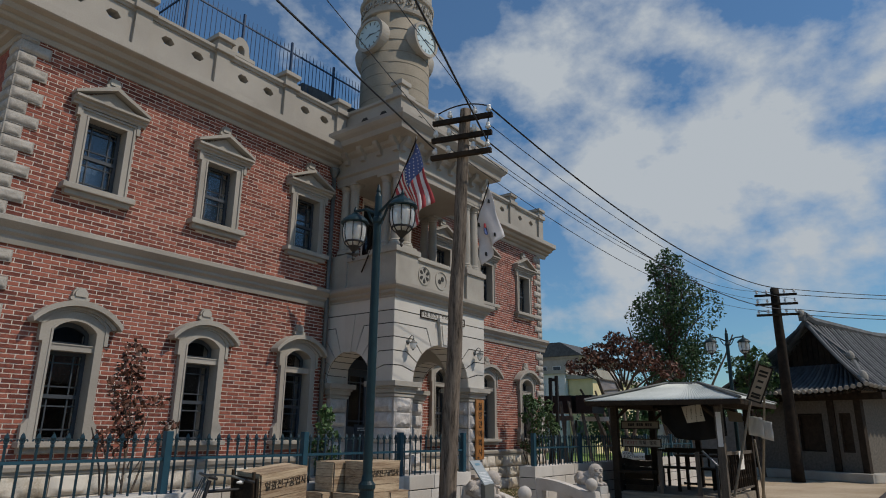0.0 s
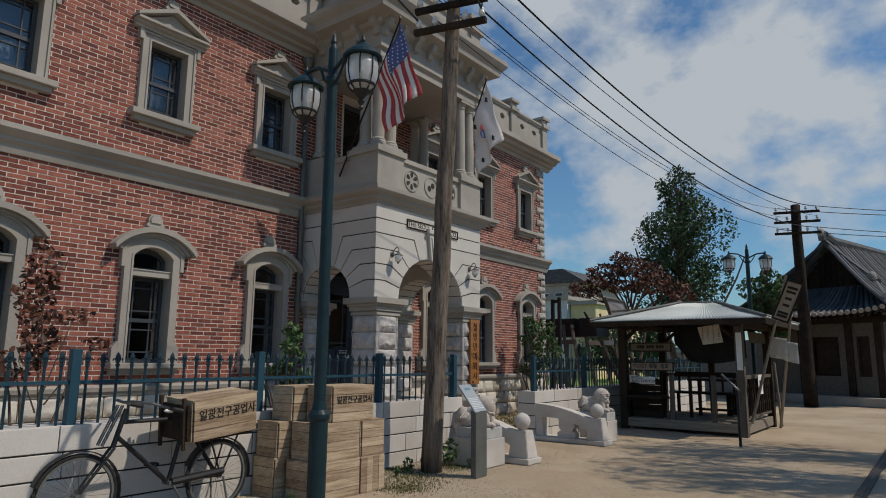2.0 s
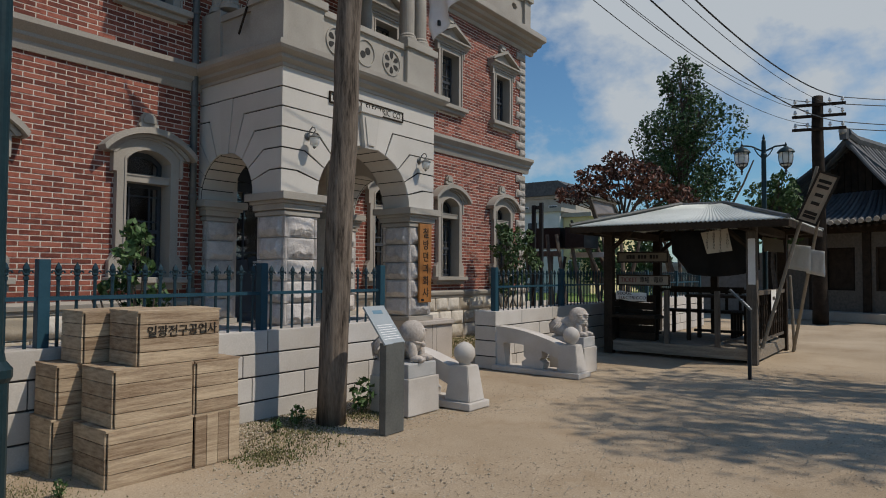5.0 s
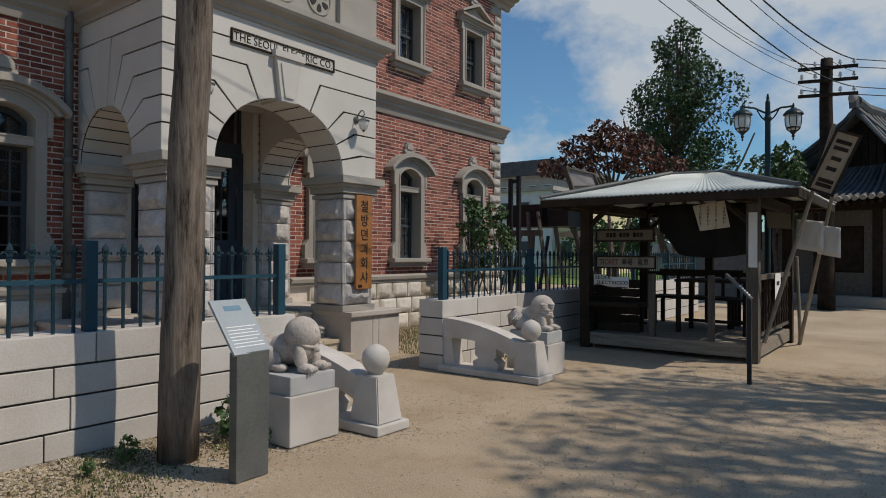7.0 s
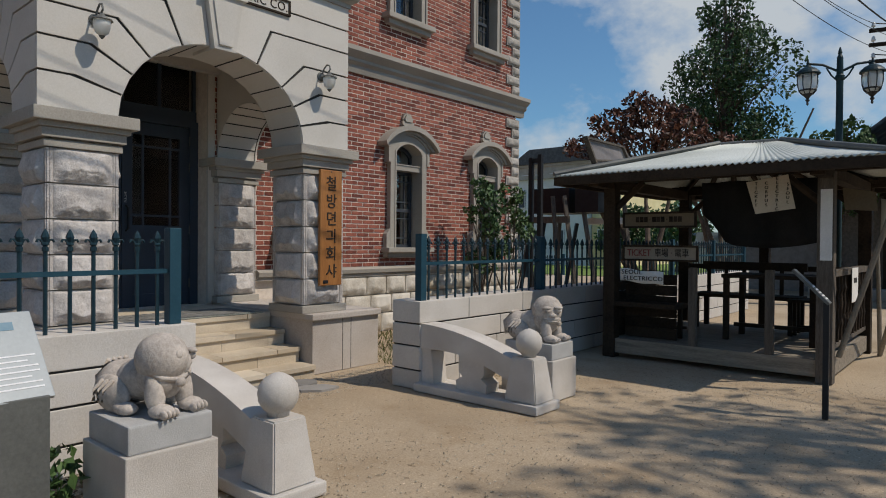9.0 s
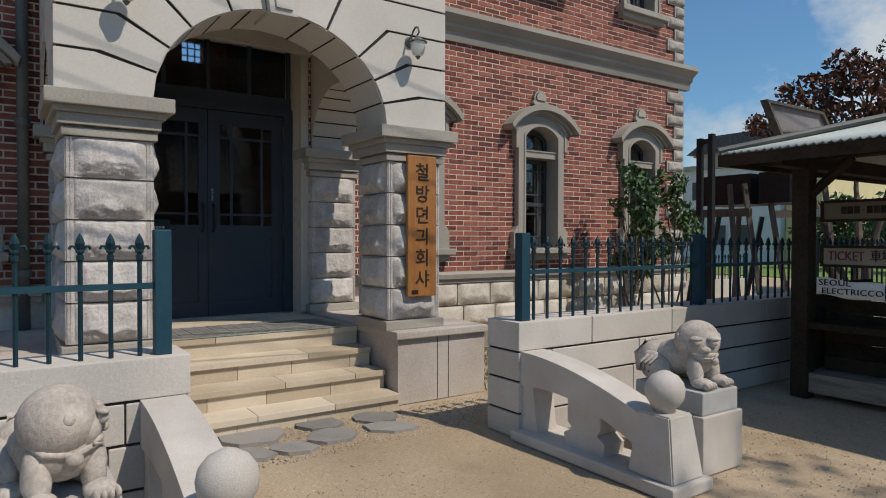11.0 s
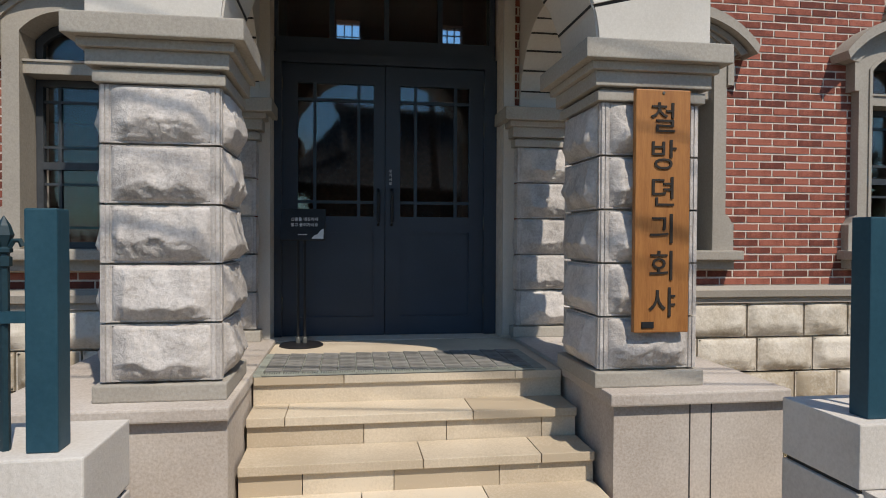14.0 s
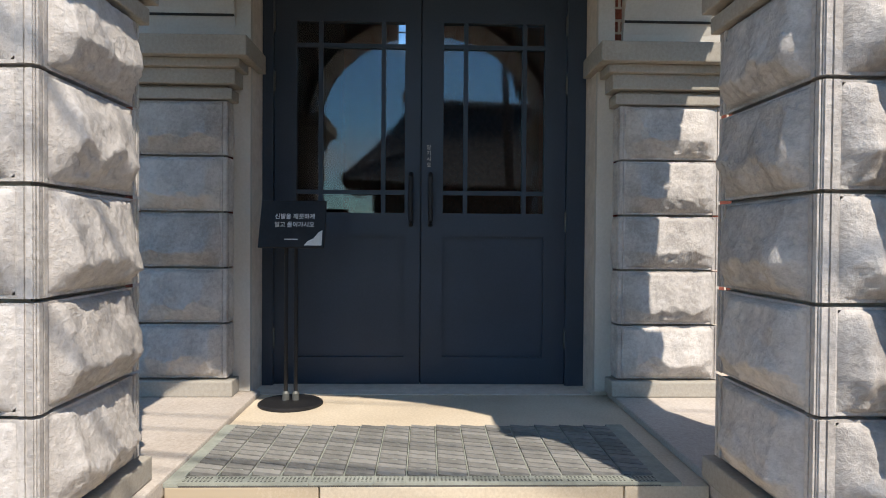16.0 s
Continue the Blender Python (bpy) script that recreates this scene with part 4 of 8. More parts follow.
for c in (-8.45, -7.95):
    part("painted_lozenge_hole", prism(B(), [(c + u, v) for u, v in hexa(0, 7.36, 0.10, 0.065)], "y", P0 + 0.026, P0 + 0.033), JOINT, porch)
for y in (P0, P1 - 0.30):
    bm = B()
    box(bm, UF - 0.27, UF + 0.03, y, y + 0.30, 7.08, 7.70)
    box(bm, UF - 0.33, UF + 0.09, y - 0.06, y + 0.36, 7.58, 7.68, bev=0.01)
    box(bm, UF - 0.23, UF - 0.01, y + 0.04, y + 0.26, 7.68, 7.93)
    box(bm, UF - 0.27, UF + 0.03, y, y + 0.30, 7.88, 7.98, bev=0.01)
    part("parapet_post", bm, GREYTRIM, porch)
part("upper_coping", ring_mould(B(), [(0.0, 7.585), (0.05, 7.605), (0.05, 7.66), (0.0, 7.68)], PX - 0.2, UF, P0 + 0.03, P1 - 0.03), GREYTRIM, porch)
part("porch_roof", bx(WALL_X, PF - 0.1, P0 + 0.1, P1 - 0.1, 7.05, 7.14), ROOFTILE, porch)

# ---- clock tower ----
TX, TR = -8.93, 0.78
tower = thing("clock_tower", "round buff stone clock tower with an ornate band", "clock tower", (TX, MID, 7.1), kind="structure")
bm = B()
lathe(bm, [(TR + 0.05, 0.0), (TR + 0.05, 0.5), (TR, 0.55), (TR, 1.0), (TR - 0.01, 3.85)], seg=48)
part("shaft", bm, mat("tower_stone", (0.21, 0.18, 0.135), (0.34, 0.30, 0.235), 2.0, 0.9, bump=0.4, fine=50), tower, smooth=True)
bm = B()
for k in range(9):
    lathe(bm, [(TR - 0.005, 0.60 + k * 0.28), (TR + 0.002, 0.601 + k * 0.28), (TR + 0.002, 0.609 + k * 0.28), (TR - 0.005, 0.61 + k * 0.28)], seg=48)
part("course_joints", bm, mat("tower_joint", (0.15, 0.13, 0.10), (0.21, 0.185, 0.145), 6, 0.95, bump=0.2), tower)
bm = lathe(B(), [(TR - 0.02, 3.25), (TR + 0.05, 3.27), (TR + 0.06, 3.33), (TR + 0.02, 3.36), (TR + 0.02, 3.66), (TR + 0.07, 3.69), (TR + 0.09, 3.76), (TR + 0.03, 3.80), (TR + 0.02, 5.2), (TR + 0.15, 5.3), (0.5, 5.9), (0.05, 6.4)], seg=48)
part("crown_band", bm, STONE, tower, smooth=False)
for k in range(26):
    a = k * math.tau / 26
    bm = B()
    pts = [((TR + 0.04) * math.cos(a + w), (TR + 0.04) * math.sin(a + w), 3.51 + h) for w, h in ((-0.10, -0.08), (-0.04, 0.09), (0.03, 0.06), (0.05, -0.03), (0.0, -0.05), (-0.03, 0.0))]
    tube(bm, pts, 0.022, 6)
    part("scroll", bm, STONE, tower)
for ang in (0, -90, 90, 180):
    clock = part("clock", tube(B(), [(TR - 0.12, 0, 2.70), (TR + 0.09, 0, 2.70)], 0.41, 32), STONE, tower, "round clock with white face")
    clock.matrix_basis = pose(0, 0, 0, 0, 0, ang)
    part("rim", strip(B(), [(0.34 * math.cos(i * math.tau / 32), 2.70 + 0.34 * math.sin(i * math.tau / 32)) for i in range(32)], [(0.41 * math.cos(i * math.tau / 32), 2.70 + 0.41 * math.sin(i * math.tau / 32)) for i in range(32)], "x", TR + 0.088, TR + 0.13, closed=True), GREYTRIM, clock)
    # The white dial's blue is reflected sky put into its colour.
    part("dial", tube(B(), [(TR + 0.08, 0, 2.70), (TR + 0.094, 0, 2.70)], 0.34, 32), mat("sky_tinted_dial", (0.42, 0.55, 0.58), (0.55, 0.66, 0.68), 3, 0.4, bump=0.0), clock)
    bm = B()
    for h in range(12):
        a = h * math.tau / 12
        c, s = math.cos(a), math.sin(a)
        prism(bm, [(0.235 * c - 0.009 * s, 2.70 + 0.235 * s + 0.009 * c), (0.30 * c - 0.013 * s, 2.70 + 0.30 * s + 0.013 * c), (0.30 * c + 0.013 * s, 2.70 + 0.30 * s - 0.013 * c), (0.235 * c + 0.009 * s, 2.70 + 0.235 * s - 0.009 * c)], "x", TR + 0.094, TR + 0.099)
    part("hour_marks", bm, BLACK, clock)
    bm = B()
    for a, ln in ((math.radians(-5), 0.22), (math.radians(215), 0.15)):
        c, s = math.cos(a), math.sin(a)
        prism(bm, [(-0.02 * c - 0.011 * s, 2.70 - 0.02 * s + 0.011 * c), (ln * c, 2.70 + ln * s), (-0.02 * c + 0.011 * s, 2.70 - 0.02 * s - 0.011 * c)], "x", TR + 0.1, TR + 0.106)
    part("clock_hand", bm, BLACK, clock)

# ---- boundary walls ----
BX0, BX1 = -6.50, -6.17
def block_wall(name, y0, y1, label, seed):
    rnd = random.Random(seed)
    core = struct(name, bx(BX0 + 0.012, BX1 - 0.012, y0 + 0.012, y1 - 0.012, 0, 0.75), JOINT, label, "wall")
    rows = [(0.0, 0.165), (0.165, 0.375), (0.375, 0.57), (0.57, 0.765)]
    for i, (z0, z1) in enumerate(rows):
        y = y0
        first = True
        while y < y1 - 0.01:
            ln = rnd.uniform(0.55, 0.95) if not first else rnd.uniform(0.3, 0.7)
            first = False
            e = y + ln
            if y1 - e < 0.25:
                e = y1
            top = z1 - 0.007 if i < 3 else z1
            part("block", bx(BX0, BX1, y + (0.004 if y > y0 else 0), e - (0.004 if e < y1 else 0), z0 + (0.007 if i else 0), top, bev=0.006), BLOCK, core)
            y = e
    return core


block_wall("wall_boundary_1", 0.2, 8.90, "white stone block boundary wall", 3)
block_wall("wall_boundary_2", 10.95, 20.6, "white stone block boundary wall", 5)

# ---- entrance doors ----
door = thing("door_1", "slate-blue double door with glazed upper halves", "door", kind="structure")
DX = -9.36
bm = B()
strip(bm, [(9.045, 0.556), (9.045, 2.55), (10.535, 2.55), (10.535, 0.556)], [(8.992, 0.556), (8.992, 2.62), (10.628, 2.62), (10.628, 0.556)], "x", DX - 0.08, DX + 0.03)
part("door_frame", bm, DOORBLUE, door)
for y0, y1, hy in ((9.047, 9.787, 9.74), (9.793, 10.533, 9.84)):
    leaf = part("door_leaf", holed_wall(B(), DX - 0.045, DX, y0, y1, 0.562, 2.545, [(y0 + 0.11, y1 - 0.08 if y1 < 10 else y1 - 0.11, 1.44, 2.41), (y0 + 0.11, y1 - 0.08 if y1 < 10 else y1 - 0.11, 0.70, 1.32)]), DOORBLUE, door)
    a, b = y0 + 0.11, (y1 - 0.08 if y1 < 10 else y1 - 0.11)
    part("panel", bx(DX - 0.04, DX - 0.018, a - 0.002, b + 0.002, 0.698, 1.322), DOORBLUE, leaf)
    bars = B()
    for k in (0.22, 0.80):
        y = a + (b - a) * k
        box(bars, DX - 0.035, DX - 0.004, y - 0.011, y + 0.011, 1.44, 2.41)
    for z in (1.545, 2.29):
        box(bars, DX - 0.033, DX - 0.006, a, b, z - 0.011, z + 0.011)
    part("glazing_bars", bars, DOORBLUE, leaf)
    part("pane", bx(DX - 0.025, DX - 0.019, a, b, 1.44, 2.41), DOORGLASS, leaf)
    h = tube(B(), [(DX, hy, 1.38), (DX + 0.05, hy, 1.40), (DX + 0.05, hy, 1.62), (DX, hy, 1.64)], 0.012, 8)
    part("door_handle", h, BLACK, leaf)
    for z in (0.8, 1.4, 2.1, 2.4):
        yy = y0 - 0.004 if y0 < 9.5 else y1 + 0.004
        part("hinge", tube(B(), [(DX + 0.012, yy, z - 0.05), (DX + 0.012, yy, z + 0.05)], 0.01, 8), STEEL, leaf)
part("astragal", bx(DX - 0.056, DX - 0.046, 9.765, 9.815, 0.562, 2.545), DOORBLUE, door)
trans = bx(DX - 0.06, DX, 9.0, 10.62, 2.62, 2.74)
part("transom_bar", trans, DOORBLUE, door)
bm = B()
for y in (9.0, 9.4, 9.80, 10.20, 10.60):
    box(bm, DX - 0.045, DX - 0.01, y - 0.018, y + 0.018, 2.74, 3.25)
part("transom_mullions", bm, DOORBLUE, door)
part("transom_pane", bx(DX - 0.03, DX - 0.024, 9.0, 10.62, 2.74, 3.25), GLASS, door)
for y0, y1 in ((8.96, 8.99), (10.63, 10.66)):
    part("jamb_stone", bx(WALL_X + 0.001, WALL_X + 0.035, min(y0, y1) - 0.05 if y0 < 9.5 else y0, y1 if y0 < 9.5 else y1 + 0.05, 0.582, 3.25), SMOOTH, door)
for k, ch in enumerate("당기시오"):
    lettering(ch, 0.026, WHITEINK, door, Matrix.Translation((DX + 0.004, 9.83, 1.775 - 0.03 * k)) @ FACE_X, name="notice_lettering")
bal = thing("door_2", "dark glazed balcony door behind the columns", "door", kind="structure")
part("door_frame", strip(B(), [(9.33, 3.96), (9.33, 5.9), (10.33, 5.9), (10.33, 3.96)], [(9.25, 3.96), (9.25, 6.0), (10.41, 6.0), (10.41, 3.96)], "x", WALL_X - 0.2, WALL_X - 0.1), SASH, bal)
part("pane", bx(WALL_X - 0.16, WALL_X - 0.155, 9.33, 10.33, 3.96, 5.9), GLASS, bal)
part("mullion", bx(WALL_X - 0.19, WALL_X - 0.12, 9.8, 9.86, 3.96, 5.9), SASH, bal)

# ---- iron fence on the boundary walls ----
FX = -6.25
picket_bm = B()
lathe(picket_bm, [(0.0115, 0.0), (0.0115, 0.448), (0.017, 0.450), (0.017, 0.472), (0.012, 0.474), (0.012, 0.480), (0.019, 0.484), (0.019, 0.492), (0.011, 0.497), (0.022, 0.525), (0.015, 0.548), (0.001, 0.572)], (0, 0, 0), 6)
for s in (-1, 1):
    tube(picket_bm, [(0, 0, 0.475), (0, s * 0.022, 0.512), (0, s * 0.036, 0.512), (0, s * 0.042, 0.498)], 0.007, 5)
picket_me = bpy.data.meshes.new("picket")
picket_bm.to_mesh(picket_me)
picket_bm.free()
picket_me.materials.append(FENCEPAINT)


def fence(x, ys, base, label, step=0.118, axis="y"):
    f = thing("iron_fence", label, "fence", (x, ys[0], base), group="yard fences")
    for y in ys:
        p = part("post", bx(-0.037, 0.037, y - ys[0] - 0.037, y - ys[0] + 0.037, 0, 0.59, bev=0.005), FENCEBLUE, f)
    for a, b in zip(ys, ys[1:]):
        lo, hi = a - ys[0] + 0.037, b - ys[0] - 0.037
        part("rail", bx(-0.016, 0.016, lo, hi, 0.312, 0.340), FENCEBLUE, f)
        n = max(2, int((hi - lo) / step))
        for k in range(n):
            o = new("picket", picket_me)
            o.parent = f
            o.location = (0, lo + (hi - lo) * (k + 0.5) / n, 0.0)
    return f


fence(FX, [0.25, 1.93, 3.71, 5.49, 7.26, 8.79], 0.765, "dark iron picket fence with blue-green posts on the white wall")
fence(FX, [11.05, 13.0, 14.9, 16.8, 18.7, 20.5], 0.765, "dark iron picket fence with blue-green posts on the white wall")
tagged(link("fence_kerb", bx(-11.7, -11.5, 17.2, 22.8, 0, 0.4), BLOCK), "low white block kerb under the far fence", "kerb", "", "structure")
fence(-11.6, [17.3, 19.1, 20.9, 22.7], 0.4, "dark iron picket fence behind the timber frame")

# ---- porch fittings ----
def sconce(y):
    s = thing("wall_sconce", "grey metal wall lantern with curled bracket on the porch", "wall lamp", (PF, y, 2.90), group="porch lanterns")
    part("back_plate", lathe(B(), [(0.045, 0), (0.045, 0.012), (0.02, 0.03)], seg=16), STEEL, s).matrix_basis = pose(0, 0, 0, 0, 90, 0)
    pts = [(0.01, 0, 0.0), (0.05, 0, 0.07), (0.09, 0, 0.10), (0.13, 0, 0.09), (0.145, 0, 0.05), (0.12, 0, 0.03), (0.13, 0, 0.0)]
    part("bracket", tube(B(), pts, 0.008, 8), STEEL, s)
    part("cap", lathe(B(), [(0.075, -0.03), (0.07, -0.02), (0.03, 0.0), (0.012, 0.02)], (0.13, 0, 0), 18), STEEL, s)
    part("shade", lathe(B(), [(0.02, -0.14), (0.045, -0.12), (0.06, -0.07), (0.06, -0.031)], (0.13, 0, 0), 18), LAMPGLASS, s, smooth=True)
    part("finial", lathe(B(), [(0.003, -0.165), (0.014, -0.155), (0.022, -0.14)], (0.13, 0, 0), 12), STEEL, s)


sconce(8.80)
sconce(10.90)
nameplate = thing("name_plate", "pale stone name plate with raised dark lettering", "sign", (PF, MID, 3.455))
part("plate", bx(0.001, 0.012, -0.69, 0.69, -0.068, 0.068), SMOOTH, nameplate)
bm = strip(B(), [(-0.675, -0.055), (-0.675, 0.055), (0.675, 0.055), (0.675, -0.055)], [(-0.695, -0.073), (-0.695, 0.073), (0.695, 0.073), (0.695, -0.073)], "x", 0.001, 0.022, closed=True)
part("border", bm, DARKWOOD, nameplate)
lettering("THE SEOUL ELECTRIC CO.", 0.118, DARKWOOD, nameplate, Matrix.Translation((0.013, 0, 0)) @ FACE_X, 1.05, 0.92)

board = thing("wooden_signboard", "tall varnished wooden signboard with black brush lettering on the pier", "sign", (PF + 0.052, 10.97, 1.415), 0)
part("plank", bx(0.0, 0.035, -0.135, 0.135, -0.567, 0.567, bev=0.006), SIGNWOOD, board)
for k, ch in enumerate("철방뎐긔회샤"):
    lettering(ch, 0.152, INK, board, Matrix.Translation((0.038, 0.0, 0.425 - k * 0.172)) @ FACE_X)
part("brass_tag", bx(0.036, 0.040, -0.10, -0.04, -0.545, -0.515), BLACK, board, "tiny black tag")
for z in (0.55,):
    part("nail", lathe(B(), [(0.008, 0), (0.006, 0.004)], seg=8), STEEL, board).matrix_basis = pose(0.036, 0, z, 0, 90, 0)

# rubber mat of small slats
matt = thing("door_mat", "grey-green rubber mat of woven slats on the landing", "mat", (-8.31, 9.81, 0.556))
MATSLAT = mat("mat_slat", (0.17, 0.168, 0.158), (0.27, 0.265, 0.25), 20, 0.85, bump=0.25, fine=140, vary=0.3)
MATEDGE = mat("mat_edge", (0.25, 0.27, 0.235), (0.34, 0.36, 0.32), 20, 0.85, bump=0.2)
# Backing rubber darkened to carry the deep shadow between the slats.
part("backing", bx(-0.31, 0.31, -0.735, 0.735, 0.0, 0.005), mat("gap_shade_rubber", (0.075, 0.075, 0.07), (0.12, 0.12, 0.11), 20, 0.9, bump=0.2), matt)
slat_bm = prism(B(), [(-0.030, -0.045), (0.002, -0.045), (0.030, 0.045), (-0.002, 0.045)], "z", 0.005, 0.016)
slat_me = bpy.data.meshes.new("slat")
slat_bm.to_mesh(slat_me)
slat_bm.free()
slat_me.materials.append(MATSLAT)
link_bm = bx(-0.005, 0.005, -0.012, 0.012, 0.005, 0.014)
link_me = bpy.data.meshes.new("slat_link")
link_bm.to_mesh(link_me)
link_bm.free()
link_me.materials.append(MATEDGE)
for j in range(15):
    yc = -0.686 + j * 0.098
    for i in range(12):
        o = new("slat", slat_me)
        o.parent = matt
        o.location = (-0.262 + i * 0.0435, yc, 0)
        if i % 2 == 0 and i < 11:
            dot = new("slat_link", link_me)
            dot.parent = matt
            dot.location = (-0.238 + i * 0.0435, yc + 0.004, 0)
    part("rib", bx(-0.29, 0.262, yc + 0.047, yc + 0.051, 0.005, 0.012), MATEDGE, matt)
    # Black dots laid on the strip give the dark of uncut drain holes.
    holes = B()
    for a in range(4):
        for b in range(7):
            box(holes, 0.262 + a * 0.011, 0.266 + a * 0.011, yc - 0.040 + b * 0.0125, yc - 0.034 + b * 0.0125, 0.013, 0.0136)
    edge = part("edge_strip", bx(0.255, 0.31, yc - 0.0485, yc + 0.0485, 0.005, 0.013), MATEDGE, matt)
    part("painted_drain_holes", holes, BLACK, edge)
for y0, y1 in ((-0.80, -0.736), (0.736, 0.80)):
    part("side_strip", bx(-0.31, 0.31, y0, y1, 0.0, 0.011), MATEDGE, matt)

stand = thing("notice_stand", "black metal floor stand with a small notice panel", "sign stand", (-8.98, 9.21, 0.556))
part("base_disc", lathe(B(), [(0.145, 0), (0.145, 0.008), (0.135, 0.014), (0.02, 0.02)], seg=32), BLACK, stand)
for s in (-0.022, 0.022):
    part("pole", tube(B(), [(0, s, 0.015), (0, s, 0.80)], 0.009, 10), BLACK, stand)
    part("collar", lathe(B(), [(0.016, 0.015), (0.016, 0.05), (0.01, 0.06)], (0, s, 0), 12), STEEL, stand)
pan = part("panel", bx(-0.012, 0.004, -0.148, 0.148, -0.110, 0.110, bev=0.004), BLACK, stand)
pan.matrix_basis = pose(0.03, 0.012, 0.815, 0, -16, -4)
for body, z in (("신발을 깨끗하게", 0.032), ("털고 들어가시오", -0.006)):
    lettering(body, 0.027, WHITEINK, pan, Matrix.Translation((0.006, 0.01, z)) @ FACE_X)
part("small_print", bx(0.005, 0.006, -0.03, 0.03, -0.074, -0.070), WHITEINK, pan)
part("pale_corner", prism(B(), [(0.06, -0.100), (0.138, -0.100), (0.138, -0.03), (0.12, -0.04), (0.10, -0.068), (0.075, -0.08)], "x", 0.005, 0.006), CLOTH, pan)

# ---- forecourt ----
for k, (px_, py_, a_, b_, turn_) in enumerate(((-7.19, 9.52, 0.20, 0.21, -32), (-7.21, 10.0, 0.165, 0.165, -32), (-7.14, 10.40, 0.15, 0.155, -30), (-6.86, 10.38, 0.115, 0.18, -30), (-6.90, 9.96, 0.165, 0.16, -30), (-6.81, 9.67, 0.11, 0.145, -30), (-6.83, 9.41, 0.115, 0.13, -30))):
    rnd = random.Random(k + 3)
    w_ = math.radians(turn_)
    pts = []
    for q in range(7):
        a = (q + rnd.uniform(-0.28, 0.28)) * math.tau / 7
        k_ = rnd.uniform(0.92, 1.10)
        u, v = a_ * k_ * math.cos(a), b_ * 1.08 * k_ * math.sin(a)
        pts.append((px_ + u * math.cos(w_) - v * math.sin(w_), py_ + u * math.sin(w_) + v * math.cos(w_)))
    tagged(link("stepping_stone", prism(B(), pts, "z", -0.02, 0.016), SLATE), "flat grey stepping stone set in the sand", "stepping stone", "stepping stones before the stairs")


def blob(bm, at, size, rot=(0, 0, 0), sub=3, rough=0.0):
    r = bmesh.ops.create_icosphere(bm, subdivisions=sub, radius=1.0)
    m = pose(*at, *rot) @ Matrix.Diagonal((*size, 1))
    for v in r["verts"]:
        v.co = m @ v.co
        if rough:
            v.co += rough * noise.noise_vector(v.co * 22)


def lion(at, label, turn=0, gaze=0):
    """A squat seated lion, all of one block; gaze turns the head on the neck."""
    bm = B()
    q = 0.006
    blob(bm, (-0.15, 0, 0.105), (0.115, 0.12, 0.11), rough=q)
    blob(bm, (-0.03, 0, 0.135), (0.18, 0.10, 0.10), (0, -16, 0), rough=q)
    blob(bm, (0.09, 0.0, 0.165), (0.10, 0.105, 0.11), rough=q)
    head = B()
    blob(head, (-0.012, 0.0, 0.005), (0.128, 0.138, 0.130), sub=4, rough=0.003)
    blob(head, (0.072, 0.0, -0.012), (0.060, 0.100, 0.085), rough=0.003)
    blob(head, (0.100, 0.0, -0.045), (0.042, 0.082, 0.030), rough=0.002)
    blob(head, (0.096, 0.0, -0.078), (0.036, 0.070, 0.020), rough=0.002)
    blob(head, (0.134, 0.0, -0.008), (0.022, 0.036, 0.022), sub=2)
    tube(head, [(0.10, -0.088, -0.052), (0.134, -0.04, -0.062), (0.140, 0.0, -0.060), (0.134, 0.04, -0.062), (0.10, 0.088, -0.052)], 0.007, 6)
    for k in range(6):
        box(head, 0.128, 0.141, -0.045 + k * 0.016, -0.033 + k * 0.016, -0.072, -0.058)
    for s in (-1, 1):
        blob(head, (0.116, s * 0.052, 0.032), (0.024, 0.030, 0.024), sub=2)
        blob(head, (0.112, s * 0.055, 0.058), (0.026, 0.044, 0.014), sub=2)
        blob(head, (0.0, s * 0.126, 0.035), (0.022, 0.014, 0.026), sub=2)
    bmesh.ops.transform(head, matrix=pose(0.10, 0, 0.232, 0, 10, gaze) @ Matrix.Scale(0.86, 4), verts=head.verts)
    tmp = bpy.data.meshes.new("lion_head")
    head.to_mesh(tmp)
    head.free()
    bm.from_mesh(tmp)
    bpy.data.meshes.remove(tmp)
    for s in (-1, 1):
        blob(bm, (0.13, s * 0.078, 0.10), (0.042, 0.04, 0.105), (0, -14, 0), rough=q)
        blob(bm, (0.175, s * 0.08, 0.027), (0.062, 0.046, 0.032), rough=q)
        for k in range(4):
            blob(bm, (0.222, s * 0.08 + (k - 1.5) * 0.021, 0.022), (0.024, 0.010, 0.021), sub=2)
        blob(bm, (-0.10, s * 0.10, 0.08), (0.105, 0.045, 0.082), (0, 20, 0), rough=q)
        blob(bm, (-0.01, s * 0.11, 0.026), (0.068, 0.04, 0.028), rough=q)
        for k in range(3):
            tube(bm, [(-0.17 + 0.03 * k, s * 0.138, 0.05), (-0.16 + 0.03 * k, s * 0.143, 0.10), (-0.12 + 0.03 * k, s * 0.13, 0.145)], 0.009, 5)
    tube(bm, [(0.10, -0.105, 0.20), (0.17, -0.07, 0.165), (0.195, 0, 0.15), (0.17, 0.07, 0.165), (0.10, 0.105, 0.20)], 0.012, 6)
    blob(bm, (0.20, 0, 0.14), (0.022, 0.026, 0.022), sub=2)
    for k in range(4):
        tube(bm, [(-0.24, 0.045 - 0.03 * k, 0.03), (-0.262, 0.045 - 0.03 * k, 0.13), (-0.19, 0.045 - 0.03 * k, 0.215)], 0.02, 6, 0.012)
    ob = tagged(link("stone_lion", bm, LIONSTONE, None, True), label, "statue", "stone lions by the gateway")
    ob.matrix_basis = pose(*at, 0, 0, turn) @ Matrix.Scale(1.08, 4)
    return ob


